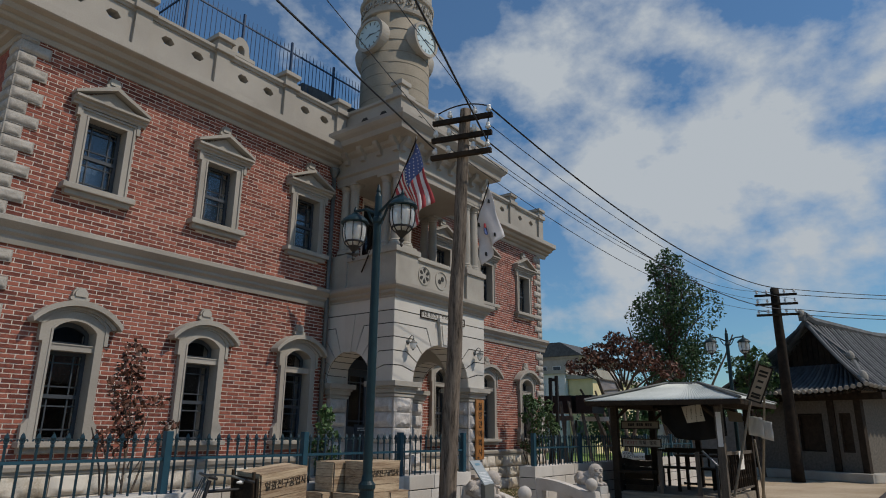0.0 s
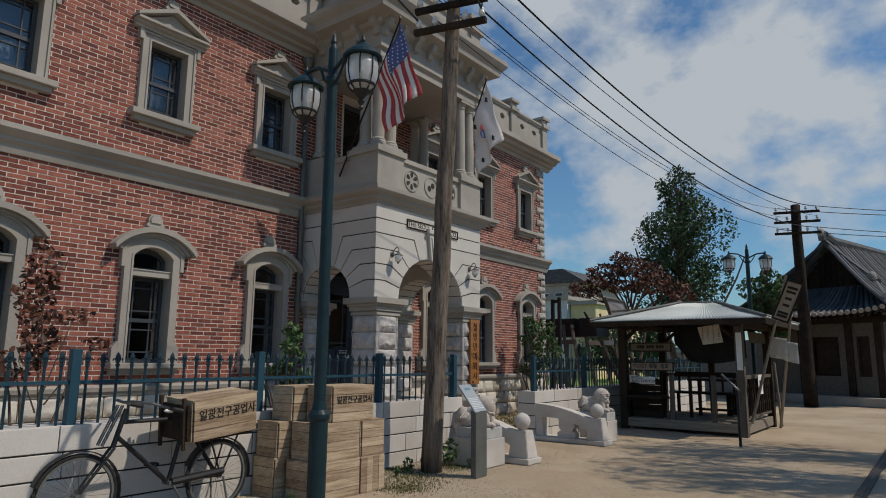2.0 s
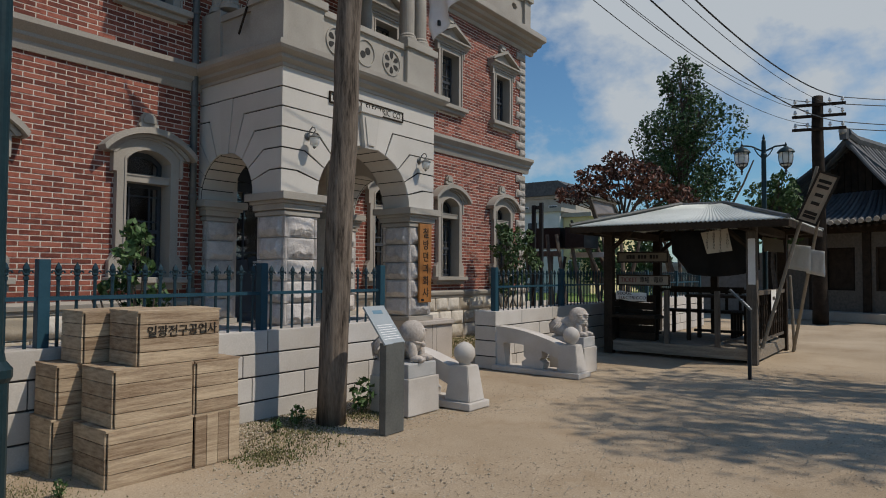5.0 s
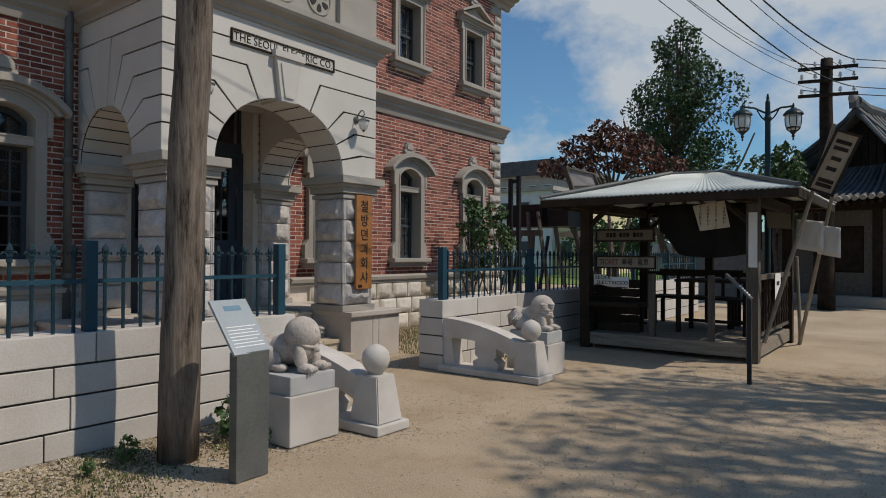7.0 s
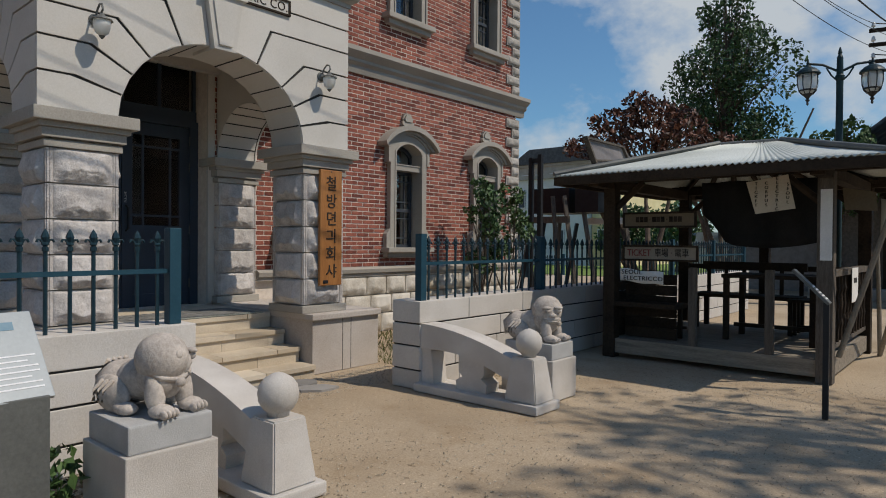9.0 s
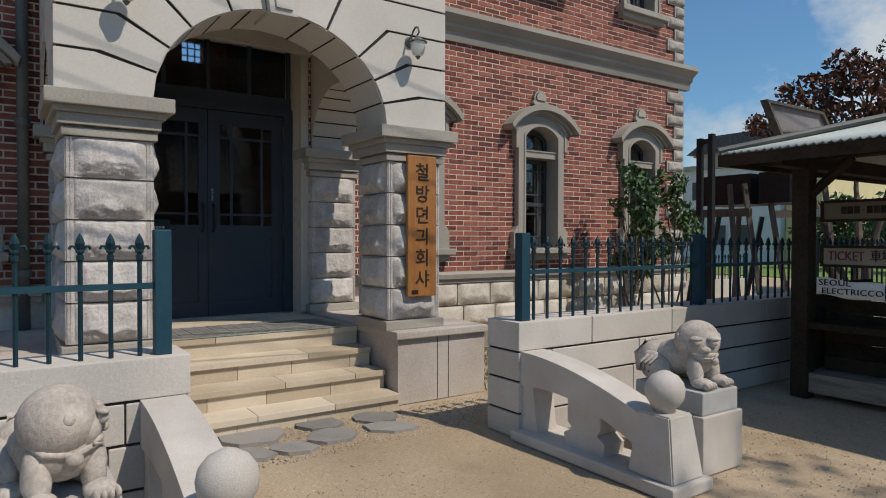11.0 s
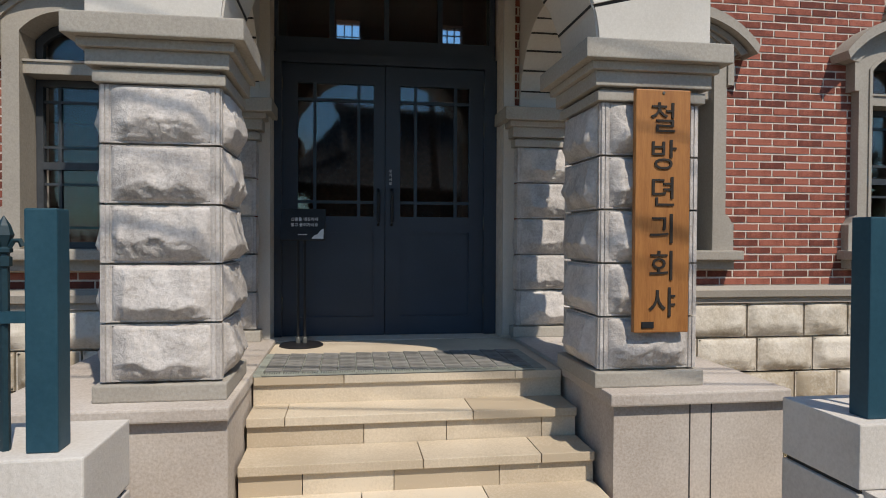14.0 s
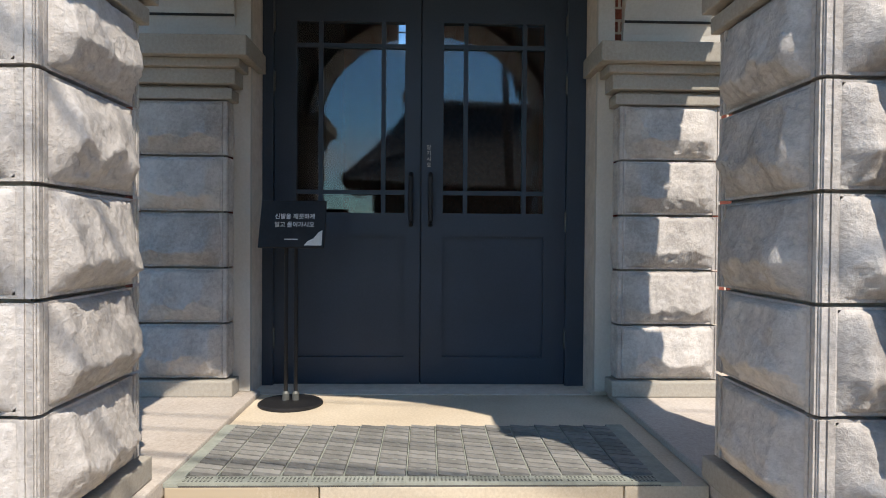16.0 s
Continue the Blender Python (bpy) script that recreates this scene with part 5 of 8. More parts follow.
def pedestal(x0, x1, y0, y1):
    p = thing("stone_pedestal", "white granite pedestal block with a cap slab", "pedestal", (x0, y0, 0), group="lion pedestals")
    part("block", bx(0, x1 - x0, 0, y1 - y0, 0, 0.33, bev=0.008), GRANITE, p)
    part("slab", bx(0.02, x1 - x0 - 0.02, 0.02, y1 - y0 - 0.02, 0.33, 0.46, bev=0.01), mat("grey_granite", (0.34, 0.34, 0.335), (0.50, 0.50, 0.49), 6, 0.85, bump=0.4, fine=160), p)


pedestal(-5.70, -5.23, 8.07, 8.51)
lion((-5.50, 8.29, 0.462), "seated granite guardian lion on a white pedestal", 16, 78)
pedestal(-5.58, -5.08, 11.34, 11.72)
lion((-5.36, 11.53, 0.462), "seated granite guardian lion beside the booth", 2, -38)


def stone_rail(y, label):
    r = thing("stone_balustrade", label, "balustrade", (0, y, 0), group="stone rails of the gateway")
    part("base_slab", bx(-6.195, -4.95, -0.17, 0.17, 0.0, 0.068, bev=0.012), GRANITE, r)
    n = 14
    X = [-6.19 + 0.99 * i / n for i in range(n + 1)]
    top = [(x, 0.575 - 0.20 * max(0, (x + 6.19) / 0.99) ** 1.9) for x in X]
    bot = [(x, 0.35 - 0.16 * max(0, (x + 6.19) / 0.99) ** 1.6 + 0.05 * math.sin(math.pi * (x + 6.19) / 0.99)) for x in X]
    part("handrail", strip(B(), bot, top, "y", -0.10, 0.10), GRANITE, r)
    bm = B()
    lo = [(-5.27, -0.13), (-4.98, -0.13), (-4.98, 0.13), (-5.27, 0.13)]
    hi = [(-5.23, -0.095), (-5.03, -0.095), (-5.03, 0.095), (-5.23, 0.095)]
    a, b = [bm.verts.new((x, v, 0.068)) for x, v in lo], [bm.verts.new((x, v, 0.40)) for x, v in hi]
    bm.faces.new(a[::-1]), bm.faces.new(b)
    for i in range(4):
        bm.faces.new((a[i], a[(i + 1) % 4], b[(i + 1) % 4], b[i]))
    bmesh.ops.bevel(bm, geom=list(bm.edges), offset=0.008, segments=2, affect="EDGES")
    part("end_post", bm, GRANITE, r)
    bm = lathe(B(), [(0.055, 0), (0.055, 0.02), (0.075, 0.035), (0.098, 0.075), (0.104, 0.115), (0.096, 0.155), (0.07, 0.19), (0.03, 0.212), (0.004, 0.22)], (-5.13, 0, 0.40), 28)
    part("ball_finial", bm, GRANITE, r, smooth=True)
    part("cloud_support", prism(B(), [(-5.78, 0.068), (-5.48, 0.068), (-5.47, 0.14), (-5.53, 0.18), (-5.50, 0.215), (-5.50, 0.36), (-5.76, 0.40), (-5.76, 0.215), (-5.72, 0.18), (-5.79, 0.14)], "y", -0.085, 0.085), GRANITE, r)
    part("wall_post", prism(B(), [(-6.19, 0.068), (-6.03, 0.068), (-6.07, 0.36), (-6.19, 0.38)], "y", -0.085, 0.085), GRANITE, r)


stone_rail(8.78, "carved white granite handrail with ball-topped post")
stone_rail(11.07, "carved white granite handrail with ball-topped post")

info = thing("information_stand", "grey steel pedestal with a slanted text panel", "sign stand", (-4.99, 7.58, 0))
part("pedestal", bx(-0.035, 0.035, -0.11, 0.11, 0, 0.72, bev=0.004), STEEL, info)
tilt = part("panel", bx(-0.012, 0.006, -0.13, 0.13, 0, 0.37, bev=0.003), mat("pale_panel", (0.30, 0.335, 0.35), (0.36, 0.395, 0.41), 4, 0.4, bump=0.0), info)
tilt.matrix_basis = pose(0.03, 0, 0.71, 0, -38, 4)
part("title_bar", bx(0.0065, 0.0075, -0.06, 0.06, 0.29, 0.325), mat("panel_blue", (0.10, 0.2, 0.27), (0.14, 0.25, 0.32), 9, 0.5, bump=0), tilt)
for k in range(7):
    part("text_line", bx(0.0065, 0.0075, -0.105, 0.105 - 0.03 * (k % 3 == 2), 0.045 + k * 0.022, 0.051 + k * 0.022), WHITEINK, tilt)

# ---- crates ----
def crate(at, size, rz=0, upright=False, text="", label="pale pine crate with nailed board sides"):
    """size: x, y, z. Boards on a frame, the long sides boarded level, the ends upright."""
    sx, sy, sz = size
    c = thing("wooden_crate", label, "crate", at, rz, group="stacked crates")
    rnd = random.Random(int(at[0] * 1000 + at[2] * 317 + at[1] * 91))
    # Added dark core: its colour gives the shade in the gaps between boards.
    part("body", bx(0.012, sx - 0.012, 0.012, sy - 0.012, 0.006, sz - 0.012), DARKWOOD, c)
    n = max(3, round(sz / 0.085)) if not upright else max(3, round(sy / 0.085))
    for k in range(n):
        j = rnd.uniform(-0.002, 0.002)
        if upright:
            a, b = sy * k / n + 0.002, sy * (k + 1) / n - 0.002
            part("plank", bx(sx - 0.016, sx + j, a, b, 0, sz - 0.014, bev=0.002), PALEWOOD, c)
        else:
            a, b = sz * k / n + 0.002, sz * (k + 1) / n - 0.002
            part("plank", bx(sx - 0.016, sx + j, 0.014, sy - 0.014, a, min(b, sz - 0.014), bev=0.002), PALEWOOD, c)
            part("plank", bx(0.014, sx - 0.017, 0.0 + j * 0.5, 0.014, a, min(b, sz - 0.014), bev=0.002), PALEWOOD, c)
            part("plank", bx(0.014, sx - 0.017, sy - 0.014, sy + j * 0.5, a, min(b, sz - 0.014), bev=0.002), PALEWOOD, c)
    m = max(2, round(sx / 0.11))
    for k in range(m):
        part("lid_board", bx(sx * k / m + 0.002, sx * (k + 1) / m - 0.002, 0.0, sy, sz - 0.014, sz + rnd.uniform(-0.001, 0.002), bev=0.002), PALEWOOD, c)
    if text:
        lettering(text, 0.092 if sy > 0.6 else 0.078, INK, c, Matrix.Translation((sx + 0.004, sy * 0.52, sz * 0.60)) @ FACE_X, 0.95)
    return c


crate((-5.80, 5.51, 0.0), (0.44, 0.565, 0.345), label="long pale pine crate standing on the sand")
crate((-5.78, 6.08, 0.0), (0.42, 0.34, 0.345), upright=True, label="small pine crate with upright boards on the sand")
crate((-6.16, 5.40, 0.0), (0.33, 0.55, 0.36), label="pine crate standing against the white wall")
crate((-5.79, 5.55, 0.347), (0.42, 0.52, 0.345), label="reddish weathered pine crate on the lower crates")
crate((-5.76, 6.075, 0.347), (0.40, 0.34, 0.345), label="pale pine crate on the lower crates")
crate((-6.15, 5.42, 0.362), (0.33, 0.55, 0.33), label="pine crate stacked against the white wall")
crate((-5.76, 5.70, 0.694), (0.37, 0.575, 0.34), text="일광전구공업사", label="pale pine crate with black brushed Korean lettering on top")
crate((-6.10, 5.55, 0.694), (0.32, 0.52, 0.33), label="pale pine crate on top against the wall")

# ---- bicycle ----
bike = thing("bicycle", "old black delivery bicycle leaning by the white wall", "bicycle", (-5.80, 4.77, 0.0), 0)
WR = 0.30
for y, nm in ((0.0, "wheel"), (-1.16, "wheel")):
    w = part(nm, strip(B(), [((WR - 0.045) * math.cos(i * math.tau / 36), (WR - 0.045) * math.sin(i * math.tau / 36)) for i in range(36)], [((WR - 0.028) * math.cos(i * math.tau / 36), (WR - 0.028) * math.sin(i * math.tau / 36)) for i in range(36)], "x", -0.014, 0.014, closed=True), STEEL, bike)
    w.location = (0, y, WR)
    ty = B()
    tube(ty, [(0, (WR - 0.016) * math.cos(i * math.tau / 36), (WR - 0.016) * math.sin(i * math.tau / 36)) for i in range(37)], 0.017, 8, caps=False)
    part("tyre", ty, RUBBER, w)
    sp = B()
    for i in range(28):
        a = i * math.tau / 28
        tube(sp, [(0.02 * (-1) ** i, 0.02 * math.cos(a), 0.02 * math.sin(a)), (0, (WR - 0.04) * math.cos(a + 0.15), (WR - 0.04) * math.sin(a + 0.15))], 0.0016, 4)
    part("spokes", sp, STEEL, w)
    part("hub", tube(B(), [(-0.045, 0, 0), (0.045, 0, 0)], 0.02, 10), STEEL, w)
    mg = strip(B(), [((WR + 0.012) * math.cos(a), (WR + 0.012) * math.sin(a)) for a in [math.radians(-10 + i * 10) for i in range(18)]], [((WR + 0.018) * math.cos(a), (WR + 0.018) * math.sin(a)) for a in [math.radians(-10 + i * 10) for i in range(18)]], "x", -0.028, 0.028)
    part("mudguard", mg, BLACK, w)
fr = B()
SE, HD, BB = (0, -0.33, 0.80), (0, -0.86, 0.76), (0, -0.45, 0.30)
for pts, r in (([SE, BB], 0.018), ([SE, (0, -0.88, 0.80)], 0.016), ([BB, (0, -0.90, 0.70)], 0.018), ([(0, -0.84, 0.90), (0, -0.92, 0.62)], 0.02),
               ([(0.02, 0, WR), (0.02, -0.45, 0.30)], 0.010), ([(-0.02, 0, WR), (-0.02, -0.45, 0.30)], 0.010), ([(0.02, 0, WR), (0.02, -0.34, 0.76)], 0.009), ([(-0.02, 0, WR), (-0.02, -0.34, 0.76)], 0.009),
               ([(0.03, -0.92, 0.62), (0.03, -1.16, WR)], 0.012), ([(-0.03, -0.92, 0.62), (-0.03, -1.16, WR)], 0.012)):
    tube(fr, pts, r, 8)
part("frame", fr, BLACK, bike)
part("handlebar", tube(B(), [(0.30, -0.66, 0.91), (0.27, -0.78, 0.95), (0.12, -0.86, 0.96), (0, -0.87, 0.95), (-0.12, -0.86, 0.96), (-0.27, -0.78, 0.95), (-0.30, -0.66, 0.91)], 0.011, 8), STEEL, bike)
for s in (-1, 1):
    part("grip", tube(B(), [(s * 0.30, -0.66, 0.91), (s * 0.305, -0.55, 0.885)], 0.016, 8), BLACK, bike)
rods = B()
for s in (-0.05, -0.02, 0.02, 0.05):
    tube(rods, [(s, -0.89, 0.93), (s, -1.02, 0.64)], 0.006, 6)
part("headset_rods", rods, STEEL, bike)
sd = B()
blob(sd, (0, -0.30, 0.865), (0.09, 0.13, 0.03), sub=3)
blob(sd, (0, -0.43, 0.865), (0.035, 0.10, 0.022), sub=3)
part("saddle", sd, CLOTH, bike, "saddle with a pale worn cover", smooth=True)
spn = B()
for s in (-1, 1):
    tube(spn, [(s * 0.06, -0.25, 0.80), (s * 0.07, -0.29, 0.85)], 0.018, 8)
tube(spn, [(0, -0.34, 0.76), (0, -0.32, 0.85)], 0.014, 8)
part("saddle_springs", spn, BLACK, bike)
rk = B()
for s in (-0.09, 0.09):
    tube(rk, [(s, -0.28, 0.60), (s, 0.36, 0.66)], 0.009, 6)
    tube(rk, [(s * 0.6, 0, WR), (s, 0.12, 0.63)], 0.008, 6)
    tube(rk, [(s * 0.6, 0, WR), (s, -0.14, 0.61)], 0.008, 6)
for y in (-0.2, 0.0, 0.2, 0.33):
    tube(rk, [(-0.09, y, 0.625 + 0.09 * y), (0.09, y, 0.625 + 0.09 * y)], 0.007, 6)
part("luggage_rack", rk, BLACK, bike)
part("chain_guard", tube(B(), [(0.05, -0.45, 0.31), (0.05, 0.02, 0.34)], 0.03, 8), BLACK, bike)
cr = B()
tube(cr, [(-0.06, -0.45, 0.30), (0.06, -0.45, 0.30)], 0.02, 8)
tube(cr, [(0.06, -0.45, 0.30), (0.07, -0.36, 0.16)], 0.010, 6)
tube(cr, [(-0.06, -0.45, 0.30), (-0.07, -0.54, 0.44)], 0.010, 6)
part("cranks", cr, STEEL, bike)
for x, y, z in ((0.11, -0.36, 0.16), (-0.11, -0.54, 0.44)):
    part("pedal", bx(x - 0.045, x + 0.045, y - 0.04, y + 0.04, z - 0.012, z + 0.012), RUBBER, bike)
ks = tube(B(), [(0.09, 0.0, WR), (0.13, 0.05, 0.0), (0.13, 0.20, 0.0)], 0.010, 6)
tube(ks, [(-0.09, 0.0, WR), (-0.13, 0.05, 0.0), (-0.13, 0.20, 0.0)], 0.010, 6)
tube(ks, [(-0.13, 0.12, 0.008), (0.13, 0.12, 0.008)], 0.010, 6)
part("kick_stand", ks, STEEL, bike)
bc = crate((-5.955, 4.42, 0.728), (0.37, 0.66, 0.335), text="일광전구공업사", label="pale pine crate with Korean lettering strapped on the bicycle rack")
bc.matrix_basis = pose(-5.965, 4.36, 0.635, 5, 3, 4)
bc["group"] = "crates with lettering"
bp2 = part("back_board", bx(0.0, 0.37, -0.05, -0.03, 0.02, 0.30), DARKWOOD, bc, "dark upright board")
for s in (0.03, 0.34):
    part("stake", bx(s - 0.012, s + 0.012, -0.075, -0.05, -0.05, 0.36), DARKWOOD, bc)

# ---- street lamps ----
def street_lamp(at, rz):
    l = thing("street_lamp", "dark green iron street lamp with two globe lanterns", "street lamp", at, rz, group="street lamps")
    part("post", lathe(B(), [(0.095, 0), (0.095, 0.10), (0.066, 0.14), (0.066, 0.86), (0.078, 0.88), (0.078, 0.91), (0.055, 0.94), (0.044, 1.0), (0.041, 3.40), (0.055, 3.42), (0.055, 3.46), (0.04, 3.48), (0.036, 3.70), (0.02, 3.74), (0.026, 3.76), (0.008, 3.83)], seg=20), GREENIRON, l)
    for s in (-1, 1):
        part("arm", tube(B(), [(s * 0.04, 0, 3.530), (s * 0.2, 0, 3.610), (s * 0.37, 0, 3.630)], 0.016, 8), GREENIRON, l)
        part("scroll", tube(B(), [(s * 0.04, 0, 3.410), (s * 0.10, 0, 3.470), (s * 0.16, 0, 3.570)], 0.011, 8), GREENIRON, l)
        x = s * 0.38
        head = part("lantern", lathe(B(), [(0.145, 3.490), (0.15, 3.500), (0.13, 3.530), (0.085, 3.570), (0.05, 3.585), (0.03, 3.610), (0.015, 3.620), (0.02, 3.640), (0.006, 3.680)], (x, 0, 0), 20), GREENIRON, l)
        part("globe", lathe(B(), [(0.06, 3.240), (0.095, 3.280), (0.118, 3.350), (0.122, 3.430), (0.11, 3.488)], (x, 0, 0), 20), LAMPGLASS, head, smooth=True)
        for k in range(8):
            a = k * math.tau / 8
            cage = B()
            tube(cage, [(x + r * math.cos(a), r * math.sin(a), z) for r, z in ((0.062, 3.235), (0.099, 3.275), (0.122, 3.350), (0.126, 3.430), (0.118, 3.495))], 0.006, 5)
            part("cage_bar", cage, BLACK, head)
        cage = B()
        lathe(cage, [(0.10, 3.275), (0.104, 3.280), (0.104, 3.290), (0.10, 3.295)], (x, 0, 0), 20)
        part("cage_ring", cage, BLACK, head)
        part("drop_finial", lathe(B(), [(0.004, 3.090), (0.018, 3.110), (0.01, 3.130), (0.028, 3.160), (0.015, 3.180), (0.04, 3.210), (0.066, 3.240)], (x, 0, 0), 14), BLACK, head)
        part("bulb", lathe(B(), [(0.02, 3.310), (0.035, 3.360), (0.02, 3.450)], (x, 0, 0), 12), CLOTH, head)
    return l


street_lamp((-4.33, 4.58, 0), -8)
street_lamp((-3.97, 16.5, 0), 30)

# ---- utility poles and wires ----
WIRE = mat("black_cable", (0.008, 0.008, 0.008), (0.015, 0.015, 0.015), 20, 0.6, bump=0)
PORCELAIN = mat("white_porcelain", (0.62, 0.63, 0.62), (0.75, 0.76, 0.75), 12, 0.25, bump=0)


def utility_pole(base, top, arms, arm_dir, half, r0, material, label):
    p = thing("utility_pole", label, "utility pole", base, group="utility poles")
    b, t = Vector((0, 0, 0)), Vector(top) - Vector(base)
    pts = [b.lerp(t, k / 16) + Vector((0.008 * math.sin(k * 1.3), 0.008 * math.cos(k * 1.9), 0)) for k in range(17)]
    pts[0].z = 0
    part("shaft", tube(B(), pts, r0, 18, r0 * 0.68), material, p, smooth=True)
    d = Vector(arm_dir).normalized()
    tips = []
    for z in arms:
        c = b.lerp(t, z / t.z)
        s = Vector((-d.y, d.x, 0)) * r0 * 0.85
        arm = B()
        m = Matrix.Translation(c - s) @ Matrix.Rotation(math.atan2(d.y, d.x), 4, "Z")
        box(arm, -half, half, -0.035, 0.035, -0.035, 0.035)
        bmesh.ops.transform(arm, matrix=m, verts=arm.verts)
        part("cross_arm", arm, DARKWOOD, p)
        for k in (-0.88, -0.42, 0.42, 0.88):
            q = c - s + d * half * k
            ins = part("insulator", lathe(B(), [(0.012, 0.03), (0.012, 0.07), (0.04, 0.08), (0.042, 0.11), (0.028, 0.125), (0.034, 0.14), (0.03, 0.165), (0.01, 0.18)], tuple(q), 12), PORCELAIN, p, smooth=True)
            tips.append(Vector(base) + q + Vector((0, 0, 0.15)))
    return tips


POLE = mat("cracked_grey_pole_wood", (0.02, 0.016, 0.013), (0.25, 0.205, 0.165), 2.0, 0.95, bump=1.0, fine=9, stretch=(7, 7, 0.8), mid=(0.15, 0.122, 0.098), spec=0.2)
tipsA = utility_pole((-5.626, 7.512, 0), (-5.332, 7.534, 6.25), (6.04, 5.75, 5.46), (0.965, 0.26, 0), 0.49, 0.125, POLE, "tall weathered timber utility pole with three cross-arms")
tipsB = utility_pole((-3.92, 23.0, 0), (-3.95, 23.2, 6.0), (5.75, 5.45, 5.1), (0.96, 0.28, 0), 0.62, 0.19, DARKWOOD, "dark tarred timber utility pole with three cross-arms")


def wire(a, b, sag, r=0.008, name="overhead_wire", label="black overhead cable strung between the poles"):
    a, b = Vector(a), Vector(b)
    pts = [a.lerp(b, k / 24) - Vector((0, 0, 4 * sag * (k / 24) * (1 - k / 24))) for k in range(25)]
    tagged(link(name, tube(B(), pts, r, 5), WIRE), label, "cable", "overhead cables")


for i, (r, sg) in ((0, (0.006, 0.66)), (3, (0.014, 0.72)), (5, (0.006, 0.64)), (7, (0.006, 0.60)), (9, (0.006, 0.64)), (11, (0.012, 0.70))):
    wire(tipsA[i], tipsB[i], sg, r)
wire(tipsA[11], (1.34, -9.0, 5.87), 0.0, 0.014)
wire(tipsA[8], (-1.98, -9.0, 5.82), 0.0, 0.014)
wire(tipsA[4], (-0.8, -9.0, 6.15), 0.0, 0.006)
wire(tipsA[2], (-0.9, -9.0, 6.5), 0.0, 0.006)
for i in (0, 3, 8, 11):
    wire(tipsB[i], Vector(tipsB[i]) + Vector((14, 6, 0.2)), 0.6, 0.012)
# jumper between the arms
wire(tipsA[0], tipsA[3], -0.10, 0.012)
wire(tipsA[3], tipsA[11], 0.0, 0.010)

# ---- flags ----
def flag_cloth(name, w, h, paint, parent, drape):
    """A hanging flag as one rippled sheet cut into coloured pieces."""
    for nm, material, u0, u1, v0, v1 in paint:
        bm = B()
        nu, nv = max(2, int(14 * (u1 - u0))), max(2, int(14 * (v1 - v0)))
        g = [[bm.verts.new(drape(u0 + (u1 - u0) * i / nu, v0 + (v1 - v0) * j / nv)) for j in range(nv + 1)] for i in range(nu + 1)]
        for i in range(nu):
            for j in range(nv):
                bm.faces.new((g[i][j], g[i + 1][j], g[i + 1][j + 1], g[i][j + 1]))
        o = part(nm, bm, material, parent, smooth=True)
        so = o.modifiers.new("thickness", "SOLIDIFY")
        so.thickness = 0.003


FR = mat("flag_red", (0.36, 0.05, 0.06), (0.46, 0.08, 0.09), 8, 0.9, bump=0.1)
FW = mat("flag_white", (0.66, 0.62, 0.62), (0.76, 0.73, 0.73), 8, 0.9, bump=0.1)
FB = mat("flag_blue", (0.07, 0.10, 0.24), (0.10, 0.14, 0.32), 8, 0.9, bump=0.1)


def flag(at, kind, staff, label):
    f = thing("flag", label, "flag", at, group="balcony flags")
    tipv = Vector(staff)
    part("staff", tube(B(), [(0, 0, 0), tuple(tipv)], 0.014, 8), DARKWOOD, f)
    part("finial", lathe(B(), [(0.008, 0), (0.022, 0.02), (0.012, 0.05), (0.002, 0.09)], tuple(tipv), 10), BLACK, f)
    back = -tipv.normalized()

    def drape(u, v):
        # v along the hoist down the staff, u along the fly; the cloth hangs in folds from the tip
        hoist = tipv * 0.99 + back * (v * 0.95)
        fall = Vector((0.10 * u, 0.34 * u - 0.10 * v * u, -1.08 * u + 0.22 * u * v))
        fold = 0.06 * math.sin(v * 9 + u * 2.2) * (0.3 + u) + 0.025 * math.sin(u * 8 + v * 5)
        return hoist + fall + Vector((0.5 * fold, fold, 0))
    if kind == "stripes":
        paint = []
        for k in range(13):
            v0, v1 = k / 13, (k + 1) / 13
            if k < 7:
                paint.append(("stripe", FR if k % 2 == 0 else FW, 0.42, 1.0, v0, v1))
            else:
                paint.append(("stripe", FR if k % 2 == 0 else FW, 0.0, 1.0, v0, v1))
        paint.append(("canton", FB, 0.0, 0.42, 0.0, 7 / 13))
        flag_cloth("flag", 1, 1, paint, f, drape)
        for i in range(6):
            for j in range(5):
                p = drape(0.04 + 0.36 * (i + 0.5) / 6, (7 / 13) * (j + 0.5) / 5)
                bm = B()
                bmesh.ops.create_icosphere(bm, subdivisions=1, radius=0.014, matrix=Matrix.Translation(p))
                part("star", bm, FW, f)
    else:
        flag_cloth("flag", 1, 1, [("field", FW, 0, 1, 0, 1)], f, drape)
        for s, mm in ((0.06, FR), (-0.06, FB)):
            p = drape(0.5, 0.5) + Vector((0.0, 0.0, s * 0.9))
            part("half_disc", tube(B(), [p - Vector((0.012, 0, 0)), p + Vector((0.012, 0, 0))], 0.085, 16), mm, f)
        for u, v in ((0.15, 0.2), (0.15, 0.8), (0.85, 0.2), (0.85, 0.8)):
            p = drape(u, v)
            part("black_bars", bx(p.x - 0.012, p.x + 0.012, p.y - 0.05, p.y + 0.05, p.z - 0.04, p.z + 0.04), BLACK, f)
    return f


flag((-8.30, 8.40, 4.20), "stripes", (1.30, -0.06, 2.30), "striped flag with blue starry corner drooping from a staff")
flag((-8.30, 11.27, 4.20), "white", (1.04, -0.12, 2.38), "white flag with red and blue disc drooping from a staff")

# ---- ticket booth ----
known = set(bpy.data.objects)
X0, X1, Y0, Y1, DZ = -5.28, -3.40, 12.72, 14.72, 0.20
